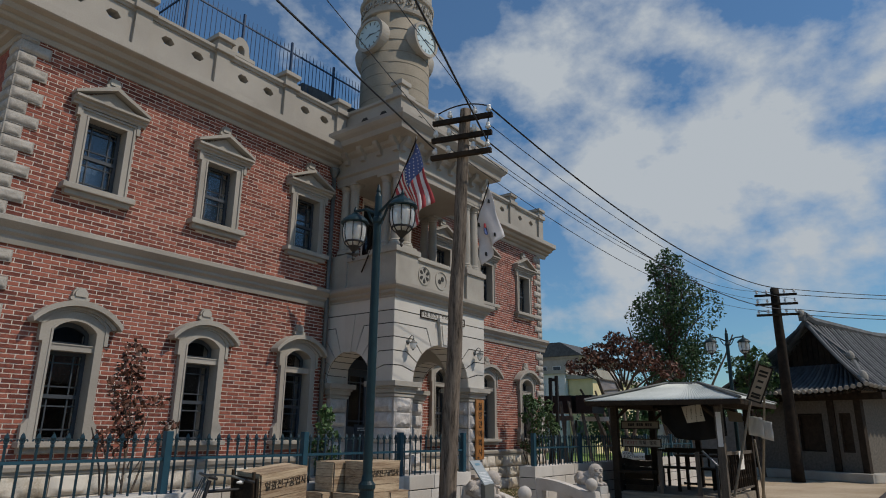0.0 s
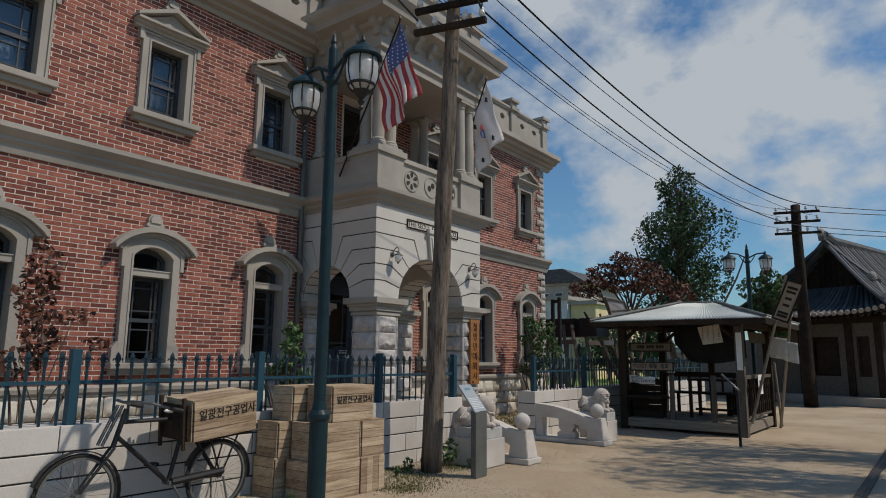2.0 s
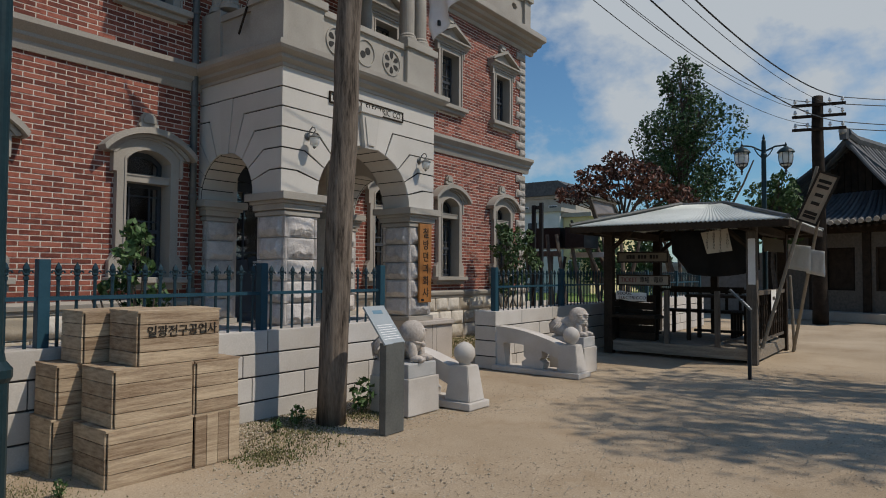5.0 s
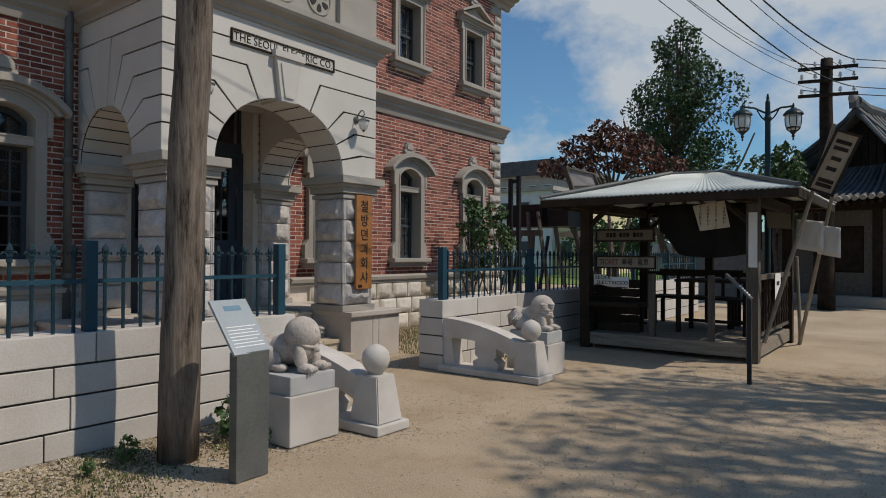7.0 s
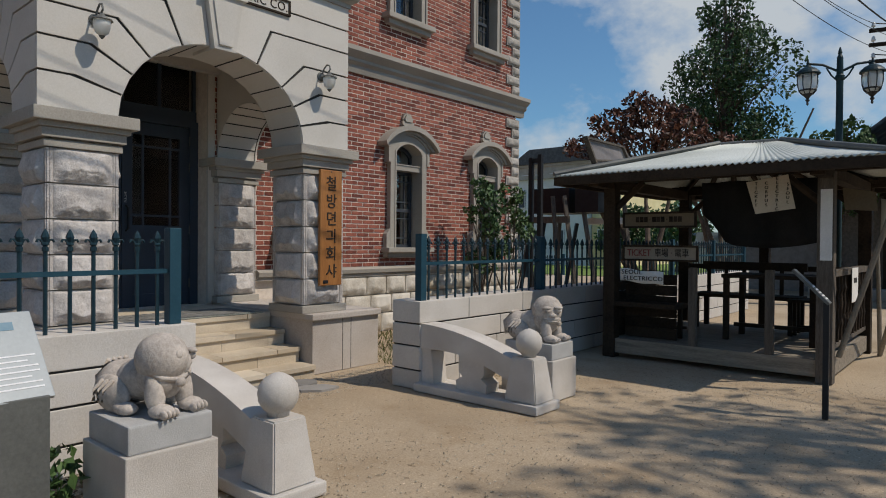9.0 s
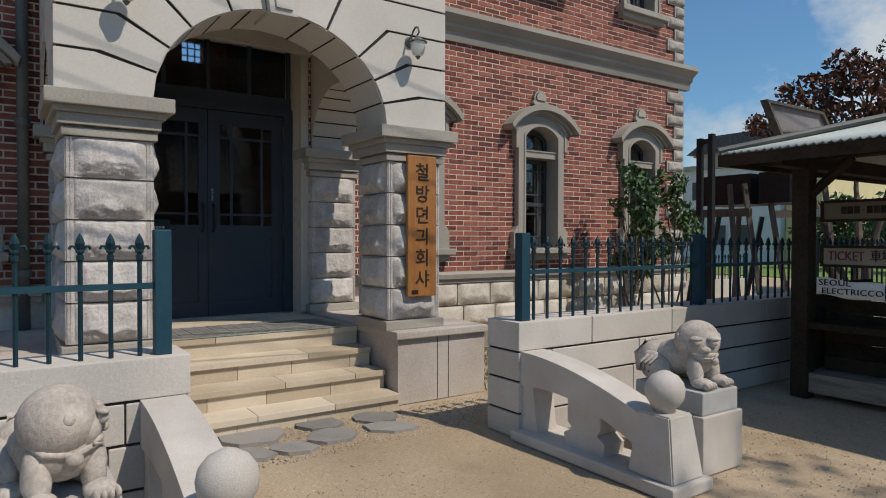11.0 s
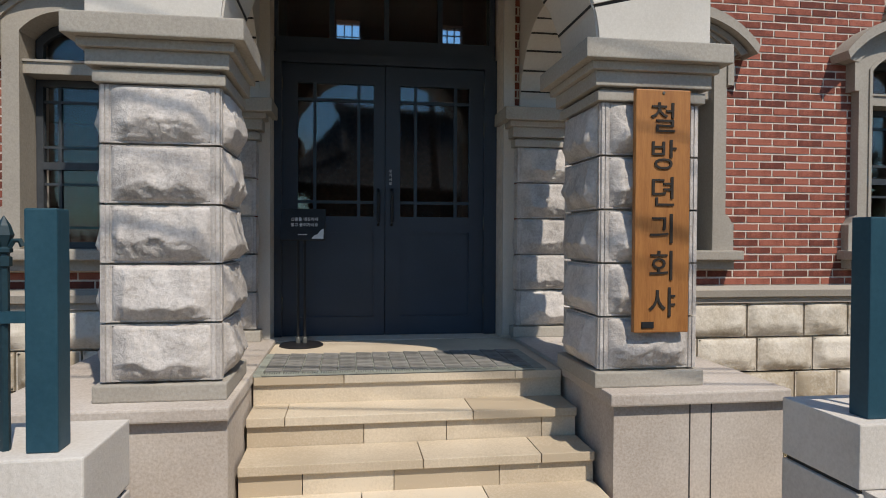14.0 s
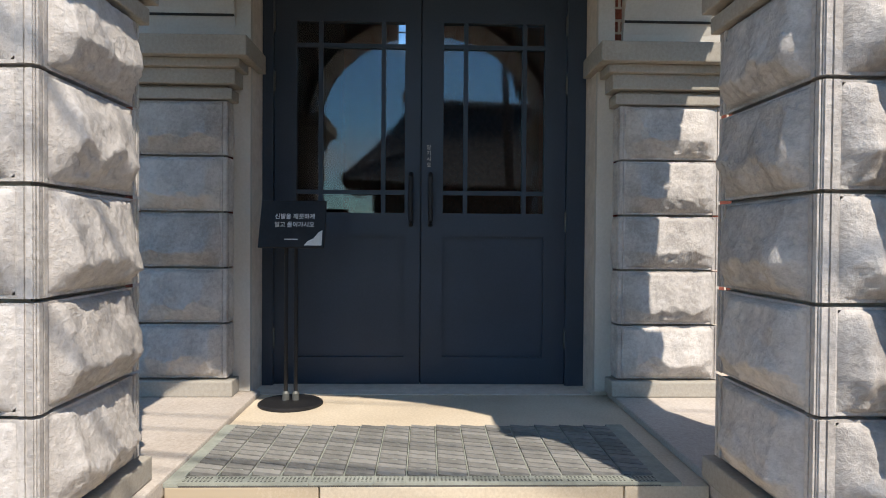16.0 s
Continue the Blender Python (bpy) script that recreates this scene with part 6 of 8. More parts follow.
booth = thing("ticket_booth", "dark timber ticket booth with a pale corrugated tin roof", "booth", (0, 0, 0))
for k in range(16):
    a, b = Y0 + (Y1 - Y0) * k / 16, Y0 + (Y1 - Y0) * (k + 1) / 16
    part("deck_board", bx(X0, X1, a + 0.003, b - 0.003, DZ - 0.03, DZ), DECKWOOD, booth)
part("front_skirt", bx(X0, X1 + 0.02, Y0 - 0.03, Y0 - 0.002, 0.05, DZ + 0.0), DECKWOOD, booth)
part("side_skirt", bx(X1 + 0.001, X1 + 0.03, Y0, Y1, 0.04, DZ), DECKWOOD, booth)
for x, y in ((X0, Y0), (X1, Y0), (X0, Y1), (X1, Y1)):
    part("post", bx(x - 0.06, x + 0.06, y - 0.06, y + 0.06, 0, 1.98, bev=0.006), OLDWOOD if x == X1 and y == Y0 else DARKWOOD, booth)
for x in (-4.47, -3.82):
    part("short_post", bx(x - 0.032, x + 0.032, Y0 - 0.03, Y0 + 0.035, DZ, 0.98, bev=0.005), OLDWOOD, booth)
part("post", bx(-4.42, -4.32, Y1 - 0.05, Y1 + 0.05, 0.2, 1.98), DARKWOOD, booth)
for a, b in (((X0 - 0.35, Y0 - 0.05), (X1 + 0.40, Y0 + 0.05)), ((X0 - 0.35, Y1 - 0.05), (X1 + 0.4, Y1 + 0.05)), ((X0 - 0.05, Y0 - 0.4), (X0 + 0.05, Y1 + 0.4)), ((X1 - 0.05, Y0 - 0.4), (X1 + 0.05, Y1 + 0.4))):
    z = 1.86 if abs(a[1] - b[1]) < 0.2 else 1.80
    part("beam", bx(a[0], b[0], a[1], b[1], z, z + 0.11), DARKWOOD, booth)
for x, y, s in ((X0, Y0, 1), (X1, Y0, -1), (X0, Y1, 1), (X1, Y1, -1)):
    part("brace", tube(B(), [(x, y, 1.55), (x + s * 0.32, y, 1.86)], 0.035, 6), DARKWOOD, booth)
# hipped roof: rafters below, corrugated sheet above
E0, E1, F0, F1, EZ = -5.64, -2.90, 12.20, 14.95, 1.92
R0, R1, RZ = (-4.50, 13.5), (-3.95, 13.6), 2.30
roofm = B()


def slope(bm, a, b, c, d, n, up=0.0):
    """A corrugated panel between an eave a-b and a top edge d-c."""
    rows = []
    for i in range(n + 1):
        u = i / n
        lo, hi = Vector(a).lerp(Vector(b), u), Vector(d).lerp(Vector(c), u)
        w = 0.012 * math.sin(i * math.pi / 1.5)
        rows.append([bm.verts.new(lo.lerp(hi, k / 4) + Vector((0, 0, w + up - 0.02 * math.sin(math.pi * k / 4)))) for k in range(5)])
    for p, q in zip(rows, rows[1:]):
        for k in range(4):
            bm.faces.new((p[k], q[k], q[k + 1], p[k + 1]))


T0, T1 = (*R0, RZ), (*R1, RZ)
for a, b, c, d, n in (((E0, F0, EZ), (E1, F0, EZ), T1, T0, 150), ((E1, F0, EZ), (E1, F1, EZ), T1, T1, 180), ((E1, F1, EZ), (E0, F1, EZ), T0, T1, 150), ((E0, F1, EZ), (E0, F0, EZ), T0, T0, 180)):
    slope(roofm, a, b, c, d, n)
rf = part("roof_sheet", roofm, TIN, booth, "pale corrugated tin sheet", smooth=True)
so = rf.modifiers.new("thickness", "SOLIDIFY")
so.thickness = 0.006
bm = B()
for a, b in (((E0, F0), T0), ((E1, F0), T1), ((E1, F1), T1), ((E0, F1), T0)):
    tube(bm, [(a[0], a[1], EZ + 0.02), tuple(Vector(b) + Vector((0, 0, 0.02)))], 0.028, 8)
tube(bm, [T0, T1], 0.03, 8)
part("ridge_cap", bm, STEEL, booth)
bm = B()
for k in range(8):
    x = E0 + 0.25 + (E1 - E0 - 0.5) * k / 7
    tube(bm, [(x, F0 + 0.05, EZ - 0.05), (-4.35 + (x + 4.4) * 0.2, 13.5, RZ - 0.08)], 0.03, 6)
    tube(bm, [(x, F1 - 0.05, EZ - 0.05), (-4.35 + (x + 4.4) * 0.2, 13.6, RZ - 0.08)], 0.03, 6)
part("rafters", bm, DARKWOOD, booth)
for a, b in (((E0, F0 + 0.0), (E1, F0 + 0.035)), ((E0, F1 - 0.035), (E1, F1)), ((E0, F0 + 0.04), (E0 + 0.035, F1 - 0.04)), ((E1 - 0.035, F0 + 0.04), (E1, F1 - 0.04))):
    part("fascia", bx(a[0], b[0], a[1], b[1], EZ - 0.10, EZ - 0.015), DARKWOOD, booth)
# rails with square balusters
part("side_rail", bx(X1 - 0.03, X1 + 0.04, Y0 + 0.06, Y1 - 0.06, 0.93, 0.99), OLDWOOD, booth)
part("side_rail", bx(X1 - 0.02, X1 + 0.02, Y0 + 0.06, Y1 - 0.06, 0.27, 0.31), OLDWOOD, booth)
for k in range(12):
    y = Y0 + 0.15 + (Y1 - Y0 - 0.3) * k / 11
    part("baluster", lathe(B(), [(0.022, 0.31), (0.022, 0.42), (0.03, 0.48), (0.018, 0.55), (0.026, 0.65), (0.018, 0.75), (0.03, 0.80), (0.022, 0.85), (0.022, 0.93)], (X1, y, 0), 8), DARKWOOD, booth)
part("back_rail", bx(X0 + 0.06, X1 - 0.06, Y1 - 0.03, Y1 + 0.03, 0.90, 0.96), DARKWOOD, booth)
part("front_counter", bx(X0 + 0.05, -4.62, Y0 - 0.05, Y0 + 0.28, 0.55, 0.60), DARKWOOD, booth)
for k in range(6):
    part("front_plank", bx(X0 + 0.06, -4.70, Y0 + 0.20, Y0 + 0.225, DZ + 0.005 + k * 0.115, DZ + 0.115 + k * 0.115), DARKWOOD, booth)
for k in range(7):
    part("side_plank", bx(X0 - 0.012, X0 + 0.012, Y0 + 0.06, Y1 - 0.9, DZ + k * 0.1, DZ + 0.095 + k * 0.1), DARKWOOD, booth)


def sign_board(name, label, x0, x1, y, z0, z1, base, rows):
    s = thing(name, label, "sign", ((x0 + x1) / 2, y, (z0 + z1) / 2), group="booth signs")
    w, h = (x1 - x0) / 2, (z1 - z0) / 2
    part("panel", bx(-w, w, 0, 0.02, -h, h, bev=0.004), base, s)
    part("frame", strip(B(), [(-w + 0.02, -h + 0.02), (w - 0.02, -h + 0.02), (w - 0.02, h - 0.02), (-w + 0.02, h - 0.02)], [(-w, -h), (w, -h), (w, h), (-w, h)], "y", -0.012, 0.0, closed=True), DARKWOOD, s)
    for body, size, u, v, m, sq in rows:
        lettering(body, size, m, s, Matrix.Translation((u, -0.005, v)) @ FACE_Y, 1.0, sq)
    return s


# Buff and cream set darker than the boards, with the booth's shade mixed in.
SHADEBUFF = mat("shade_darkened_buff", (0.12, 0.09, 0.055), (0.18, 0.14, 0.09), 4, 0.85, bump=0.2)
SHADECREAM = mat("shade_darkened_cream", (0.24, 0.205, 0.16), (0.32, 0.28, 0.22), 4, 0.85, bump=0.2)
sign_board("hanging_sign", "buff board, darkened for the booth's shade, with dark painted characters", -5.17, -4.45, Y0 + 0.02, 1.38, 1.545, SHADEBUFF, [("■■■ · ■■■ · ■■■", 0.075, 0.0, 0.0, DARKWOOD, 0.62)])
sign_board("hanging_sign", "cream ticket board, darkened for shade, with red and black painted characters", -5.17, -4.43, Y0 + 0.02, 1.035, 1.20, SHADECREAM, [("TICKET", 0.10, -0.2, 0.0, REDINK, 0.72), ("車場 · 電車", 0.095, 0.12, 0.0, INK, 0.72)])
bn = thing("cloth_banner", "small white cloth banner with black hand lettering", "banner", (-4.94, Y0 - 0.065, 0.90), group="booth signs")
bm = B()
g = [[bm.verts.new((-0.215 + 0.43 * i / 10, 0.006 * math.sin(i * 1.4), -0.075 + 0.13 * j / 3 - 0.03 * i / 10 + 0.008 * math.sin(i * 0.9))) for j in range(4)] for i in range(11)]
for i in range(10):
    for j in range(3):
        bm.faces.new((g[i][j], g[i + 1][j], g[i + 1][j + 1], g[i][j + 1]))
o = part("cloth", bm, CLOTH, bn, smooth=True)
so = o.modifiers.new("thickness", "SOLIDIFY")
so.thickness = 0.002
lettering("SEOUL", 0.066, INK, bn, Matrix.Translation((-0.09, -0.012, 0.018)) @ FACE_Y, 1.1)
lettering("ELECTRICCO", 0.062, INK, bn, Matrix.Translation((0.02, -0.012, -0.045)) @ FACE_Y, 1.1)

# drapes and papers in the booth
can = B()
g = []
for i in range(17):
    u = i / 16
    x = -4.55 + 1.15 * u
    low = 1.28 - 0.10 * math.sin(math.pi * u) + (0.25 * (1 - u / 0.2) if u < 0.2 else 0)
    g.append([can.verts.new((x, 13.15 + 0.05 * math.sin(i * 1.1) + 0.06 * j / 6, 1.86 - (1.86 - low) * j / 6)) for j in range(7)])
for i in range(16):
    for j in range(6):
        can.faces.new((g[i][j], g[i + 1][j], g[i + 1][j + 1], g[i][j + 1]))
cv = tagged(link("canvas_drape", can, BLACKCLOTH, None, True), "black canvas drape hanging from the booth beams", "drape")
so = cv.modifiers.new("thickness", "SOLIDIFY")
so.thickness = 0.004
pap = thing("paper_notice", "tan paper notice with vertical black lettering under the eave", "notice", (-3.82, Y0 - 0.02, 1.70), -6, group="booth signs")
part("paper", prism(B(), [(-0.20, 0.10), (0.14, 0.15), (0.20, -0.16), (-0.12, -0.20)], "y", -0.003, 0.003), mat("tan_paper", (0.46, 0.40, 0.31), (0.56, 0.50, 0.40), 5, 0.9, bump=0.1), pap)
for k, wd in enumerate(("TICKET", "CORPUS", "ELECTRIC", "SEOUL")):
    lettering("\n".join(wd), 0.040, INK, pap, Matrix.Translation((-0.115 + k * 0.085, -0.006, -0.02)) @ FACE_Y)
tagw = thing("post_notice", "narrow white paper strip on the booth post", "notice", (X1, Y0 - 0.062, 1.38), group="booth signs")
part("paper", bx(-0.035, 0.05, -0.003, 0.0, -0.30, 0.32), CLOTH, tagw)
wt = thing("tan_notice", "tan paper notice hung beside the booth post", "notice", (-3.22, Y0 + 0.35, 1.62), group="booth signs")
part("paper", prism(B(), [(-0.13, 0.12), (0.11, 0.07), (0.12, -0.10), (-0.11, -0.08)], "y", -0.003, 0.003), SHADEBUFF, wt)
wp = thing("small_notice", "small white paper notice on the booth rail", "notice", (X1 + 0.05, 13.75, 0.82), group="booth signs")
part("paper", bx(0.0, 0.003, -0.16, 0.16, -0.17, 0.17), CLOTH, wp)
part("text_line", bx(0.0035, 0.005, -0.08, 0.08, 0.02, 0.07), INK, wp)
lan = thing("hanging_lantern", "small dark metal lantern hanging in the booth", "lantern", (-3.98, 13.0, 1.62))
part("body", lathe(B(), [(0.03, 0), (0.04, 0.01), (0.05, 0.12), (0.06, 0.13), (0.02, 0.17), (0.005, 0.24)], seg=10), STEEL, lan)


def stool(at, h=0.34, w=0.24, d=0.2):
    s = thing("wooden_stool", "dark plain wooden stool in the booth", "stool", at, group="booth seats")
    part("seat", bx(-w, w, -d, d, h, h + 0.03, bev=0.004), DARKWOOD, s)
    for x in (-w + 0.03, w - 0.03):
        for y in (-d + 0.03, d - 0.03):
            part("leg", bx(x - 0.02, x + 0.02, y - 0.02, y + 0.02, 0, h), DARKWOOD, s)
    part("stretcher", bx(-w + 0.03, w - 0.03, -0.015, 0.015, 0.08, 0.11), DARKWOOD, s)


tab = thing("wooden_table", "dark plain wooden table in the booth", "table", (-4.0, 13.65, DZ))
part("tabletop", bx(-0.42, 0.42, -0.3, 0.3, 0.66, 0.70, bev=0.005), DARKWOOD, tab)
for x in (-0.38, 0.38):
    for y in (-0.26, 0.26):
        part("leg", bx(x - 0.025, x + 0.025, y - 0.025, y + 0.025, 0, 0.66), DARKWOOD, tab)
part("stretcher", bx(-0.38, 0.38, -0.02, 0.02, 0.12, 0.16), DARKWOOD, tab)
stool((-4.95, 13.3, DZ), 0.32)
stool((-3.75, 14.25, DZ), 0.38)
bench = thing("wooden_bench", "dark slatted wooden bench with backrest in the booth", "bench", (-4.45, 14.35, DZ))
part("seat", bx(-0.55, 0.55, -0.2, 0.2, 0.38, 0.42), DARKWOOD, bench)
part("backrest", bx(-0.55, 0.55, 0.18, 0.21, 0.70, 0.80), DARKWOOD, bench)
for k in range(6):
    part("back_slat", bx(-0.5 + k * 0.195, -0.46 + k * 0.195, 0.185, 0.205, 0.42, 0.70), DARKWOOD, bench)
for x in (-0.5, 0.5):
    for y in (-0.16, 0.18):
        part("leg", bx(x - 0.025, x + 0.025, y - 0.025, y + 0.025, 0, 0.38), DARKWOOD, bench)

# framed panel standing on the booth roof
fp = thing("framed_panel", "weathered grey framed board propped on the booth roof", "board", (-5.6, 13.05, 1.99))
pl = [(0.0, 0.0), (0.80, 0.17), (0.56, 0.42), (-0.32, 0.42)]
part("sheet", prism(B(), pl, "x", -0.01, 0.0), mat("weathered_ply", (0.16, 0.15, 0.15), (0.26, 0.24, 0.24), 3, 0.9, bump=0.3), fp)
inn = [(0.02 + (u - 0.26) * 0.92 + 0.24, 0.25 + (v - 0.25) * 0.86) for u, v in pl]
part("frame", strip(B(), [(0.26 + (u - 0.26) * 0.93, 0.25 + (v - 0.25) * 0.86) for u, v in pl], pl, "x", -0.03, 0.03, closed=True), OLDWOOD, fp)
part("cross_bar", tube(B(), [(0.01, -0.12, 0.17), (0.01, 0.72, 0.25)], 0.016, 6), OLDWOOD, fp)
part("prop", tube(B(), [(-0.0, 0.0, 0.02), (-0.3, 0.1, -0.06)], 0.015, 6), OLDWOOD, fp)

# bamboo poles, slanted sign and cloths by the booth
BAMBOO = mat("grey_bamboo", (0.17, 0.15, 0.12), (0.30, 0.27, 0.22), 5, 0.7, bump=0.3)
for k, (a, b) in enumerate((((-3.35, 13.0, 0.2), (-2.66, 12.62, 2.60)), ((-3.25, 14.6, 0.0), (-2.70, 13.0, 1.98)), ((-3.28, 14.9, 0.0), (-3.28, 14.6, 1.2)))):
    bp_ = tagged(link("bamboo_pole", tube(B(), [Vector(a).lerp(Vector(b), i / 8) for i in range(9)], 0.024, 10, 0.018), BAMBOO), "grey bamboo pole leaning on the booth eave", "pole", "bamboo poles")
ss = thing("slanted_signboard", "weathered wooden signboard with dark characters tied to a bamboo pole", "sign", (-2.72, 12.60, 2.18))
brd = part("board", bx(-0.115, 0.115, -0.02, 0.02, -0.33, 0.33, bev=0.004), mat("tan_sign_wood", (0.30, 0.205, 0.125), (0.44, 0.32, 0.21), 3, 0.8, bump=0.3, fine=20, stretch=(8, 8, 1)), ss)
brd.matrix_basis = pose(0.06, -0.04, 0.0, 0, 22, 20)
part("frame", strip(B(), [(-0.095, -0.31), (0.095, -0.31), (0.095, 0.31), (-0.095, 0.31)], [(-0.12, -0.335), (0.12, -0.335), (0.12, 0.335), (-0.12, 0.335)], "y", -0.032, -0.018, closed=True), DARKWOOD, brd)
for k, (ww, zz) in enumerate(((0.14, 0.22), (0.13, 0.15), (0.09, 0.04), (0.09, -0.07), (0.14, -0.20), (0.14, -0.25))):
    part("text_bar", bx(-ww / 2, ww / 2, -0.024, -0.019, zz - 0.02, zz + 0.02), DARKWOOD, brd)
for at, w, h in (((-2.98, 13.55, 1.66), 0.30, 0.36), ((-2.78, 13.40, 1.58), 0.24, 0.34)):
    c = B()
    g = [[c.verts.new((at[0] + w * (i / 8 - 0.5), at[1] - 0.25 * i / 8 + 0.02 * math.sin(i * 2 + j), at[2] - h * j / 6 - 0.05 * i / 8)) for j in range(7)] for i in range(9)]
    for i in range(8):
        for j in range(6):
            c.faces.new((g[i][j], g[i + 1][j], g[i + 1][j + 1], g[i][j + 1]))
    o = tagged(link("hanging_cloth", c, CLOTH, None, True), "white cotton cloth hanging from the booth eave", "cloth", "hanging cloths")
    so = o.modifiers.new("thickness", "SOLIDIFY")
    so.thickness = 0.003
# the booth and its furniture stand as one group beyond the reading post
BOOTH = Matrix.Translation((-1.99, 5.7, 0)) @ Matrix.Diagonal((1.14, 1.14, 1.055, 1)) @ Matrix.Translation((1.99, -5.7, 0))
for ob in set(bpy.data.objects) - known:
    if ob.parent is None:
        ob.matrix_basis = BOOTH @ ob.matrix_basis
rs = thing("post_sign", "black steel post with a slanted reading panel before the booth", "sign stand", (-3.34, 12.28, 0))
part("post", bx(-0.02, 0.02, -0.016, 0.016, 0, 0.86, bev=0.003), BLACK, rs)
pn = part("panel", bx(-0.34, 0.0, -0.045, 0.045, -0.010, 0.010), STEEL, rs)
pn.matrix_basis = pose(0.02, 0, 0.85, 0, 45, 0)
for k in range(5):
    part("text_line", bx(-0.05 - k * 0.03, -0.035 - k * 0.03, -0.035, 0.035, 0.0125, 0.014), CLOTH, pn)

# ---- tram rail in the yard ----
rail = tagged(link("tram_rail", prism(B(), [(-1.565, -0.02), (-1.565, 0.012), (-1.555, 0.020), (-1.515, 0.020), (-1.508, 0.008), (-1.480, 0.006), (-1.478, 0.014), (-1.462, 0.012), (-1.462, -0.02)], "y", -40.0, 40.0), mat("rusted_rail_steel", (0.035, 0.026, 0.02), (0.11, 0.085, 0.068), 8, 0.6, metal=0.5, bump=0.4, fine=40)), "rusty grooved steel tram rail set flush in the sand", "rail", "", "structure")

# ---- timber frame and far yard ----
tf = thing("timber_frame", "black and grey A-frame timber structure behind the fence", "timber frame", (0, 0, 0))
part("tank", bx(-10.5, -9.5, 19.3, 20.2, 1.95, 2.5), BLACK, tf)
part("tank", bx(-9.35, -8.8, 19.3, 20.2, 1.95, 2.5), BLACK, tf)
part("beam", bx(-10.75, -9.35, 19.0, 19.1, 1.72, 1.86), OLDWOOD, tf)
part("beam", bx(-9.7, -8.7, 20.3, 20.4, 1.72, 1.86), CLOTH, tf)
for x0, x1, y in ((-10.6, -10.95, 19.05), (-10.3, -10.5, 19.05), (-9.95, -10.2, 19.05), (-9.75, -9.45, 19.05), (-9.5, -9.05, 19.1), (-9.25, -8.75, 19.4), (-9.0, -8.45, 19.9), (-9.85, -10.1, 20.3), (-9.9, -9.9, 19.6), (-8.75, -8.4, 20.4)):
    part("leg", tube(B(), [(x0, y, 2.3 if x1 > x0 else 1.75), (x1, y - 0.15, 0.0)], 0.055, 4), BLACK if x1 < x0 else OLDWOOD, tf)
bk = thing("black_gantry", "black steel gantry post by the building corner", "post", (0, 0, 0))
part("post", bx(-9.0, -8.92, 17.25, 17.33, 0.0, 2.95), BLACK, bk)
part("post", bx(-9.2, -9.12, 17.25, 17.33, 0.0, 2.9), BLACK, bk)
part("cross_bar", bx(-9.12, -9.0, 17.26, 17.32, 2.8, 2.88), BLACK, bk)
GRASS = mat("bright_grass", (0.10, 0.16, 0.03), (0.2, 0.28, 0.06), 1.5, 0.95, bump=0.4)
struct("lawn", bx(-26, -5.5, 30, 60, -0.05, 0.03), GRASS, "bright green lawn beyond the yard", "lawn")
struct("wall_far_brick", bx(-8.3, -5.2, 27.0, 27.3, 0, 2.0), mat("grey_brick_far", (0.2, 0.19, 0.18), (0.32, 0.31, 0.29), 8, 0.9, bump=0.5, vary=0.2), "grey brick garden wall beyond the booth", "wall")


def office(at, w, d, h, material, label, floors):
    o = thing("office_building", label, "building", at, group="far buildings")
    part("wall", bx(0, w, 0, d, 0, h), material, o)
    part("roof", bx(-0.2, w + 0.2, -0.2, d + 0.2, h, h + 0.25), STONE, o)
    for f in range(floors):
        for k in range(max(2, int(w / 1.4))):
            x = 0.35 + k * 1.35
            if x + 0.8 > w:
                continue
            wd = part("window", bx(x, x + 0.8, -0.03, 0.02, 1.0 + f * 2.4, 2.1 + f * 2.4), SASH, o)
            part("frame", strip(B(), [(x + 0.05, 1.05 + f * 2.4), (x + 0.75, 1.05 + f * 2.4), (x + 0.75, 2.05 + f * 2.4), (x + 0.05, 2.05 + f * 2.4)], [(x, 1.0 + f * 2.4), (x + 0.8, 1.0 + f * 2.4), (x + 0.8, 2.1 + f * 2.4), (x, 2.1 + f * 2.4)], "y", -0.05, -0.031, closed=True), WHITEWALL, wd)
    return o


office((-29.5, 40, 0), 9.4, 8, 5.1, WHITEWALL, "white two-storey building with dark windows beyond the yard", 2)
office((-20.05, 40.4, 0), 1.75, 8, 4.75, YELLOW, "pale yellow rendered block beyond the yard", 1)
o = office((-33, 52, 0), 8.2, 8, 7.5, STONE, "grey pitched-roof building behind the white one", 3)
part("pitched_roof", prism(B(), [(-0.6, 7.7), (8.8, 7.7), (6.8, 8.9), (1.4, 8.9)], "y", -0.5, 8.5), ROOFTILE, o)
van = thing("parked_van", "pale grey van parked beyond the booth", "car", (-12.0, 34, 0.03), 10)
part("body", prism(B(), [(0, 0.35), (4.2, 0.35), (4.2, 0.95), (3.4, 1.1), (2.9, 1.75), (0.1, 1.75), (0, 1.2)], "y", 0, 1.7), mat("silver_car_paint", (0.42, 0.44, 0.46), (0.48, 0.5, 0.52), 3, 0.35, metal=0.3, bump=0), van)
part("windows", prism(B(), [(0.3, 1.15), (3.2, 1.15), (2.8, 1.62), (0.3, 1.62)], "y", -0.01, 1.71), GLASS, van)
for x in (0.8, 3.4):
    for y in (0.0, 1.7):
        part("wheel", tube(B(), [(x, y - 0.08, 0.32), (x, y + 0.08, 0.32)], 0.32, 18), RUBBER, van)

# far hills
bm = B()
# Distance haze is mixed into the hill colour as blue.
HILL = mat("haze_painted_hill", (0.10, 0.16, 0.22), (0.14, 0.21, 0.28), 0.01, 1.0, bump=0)
n = 60
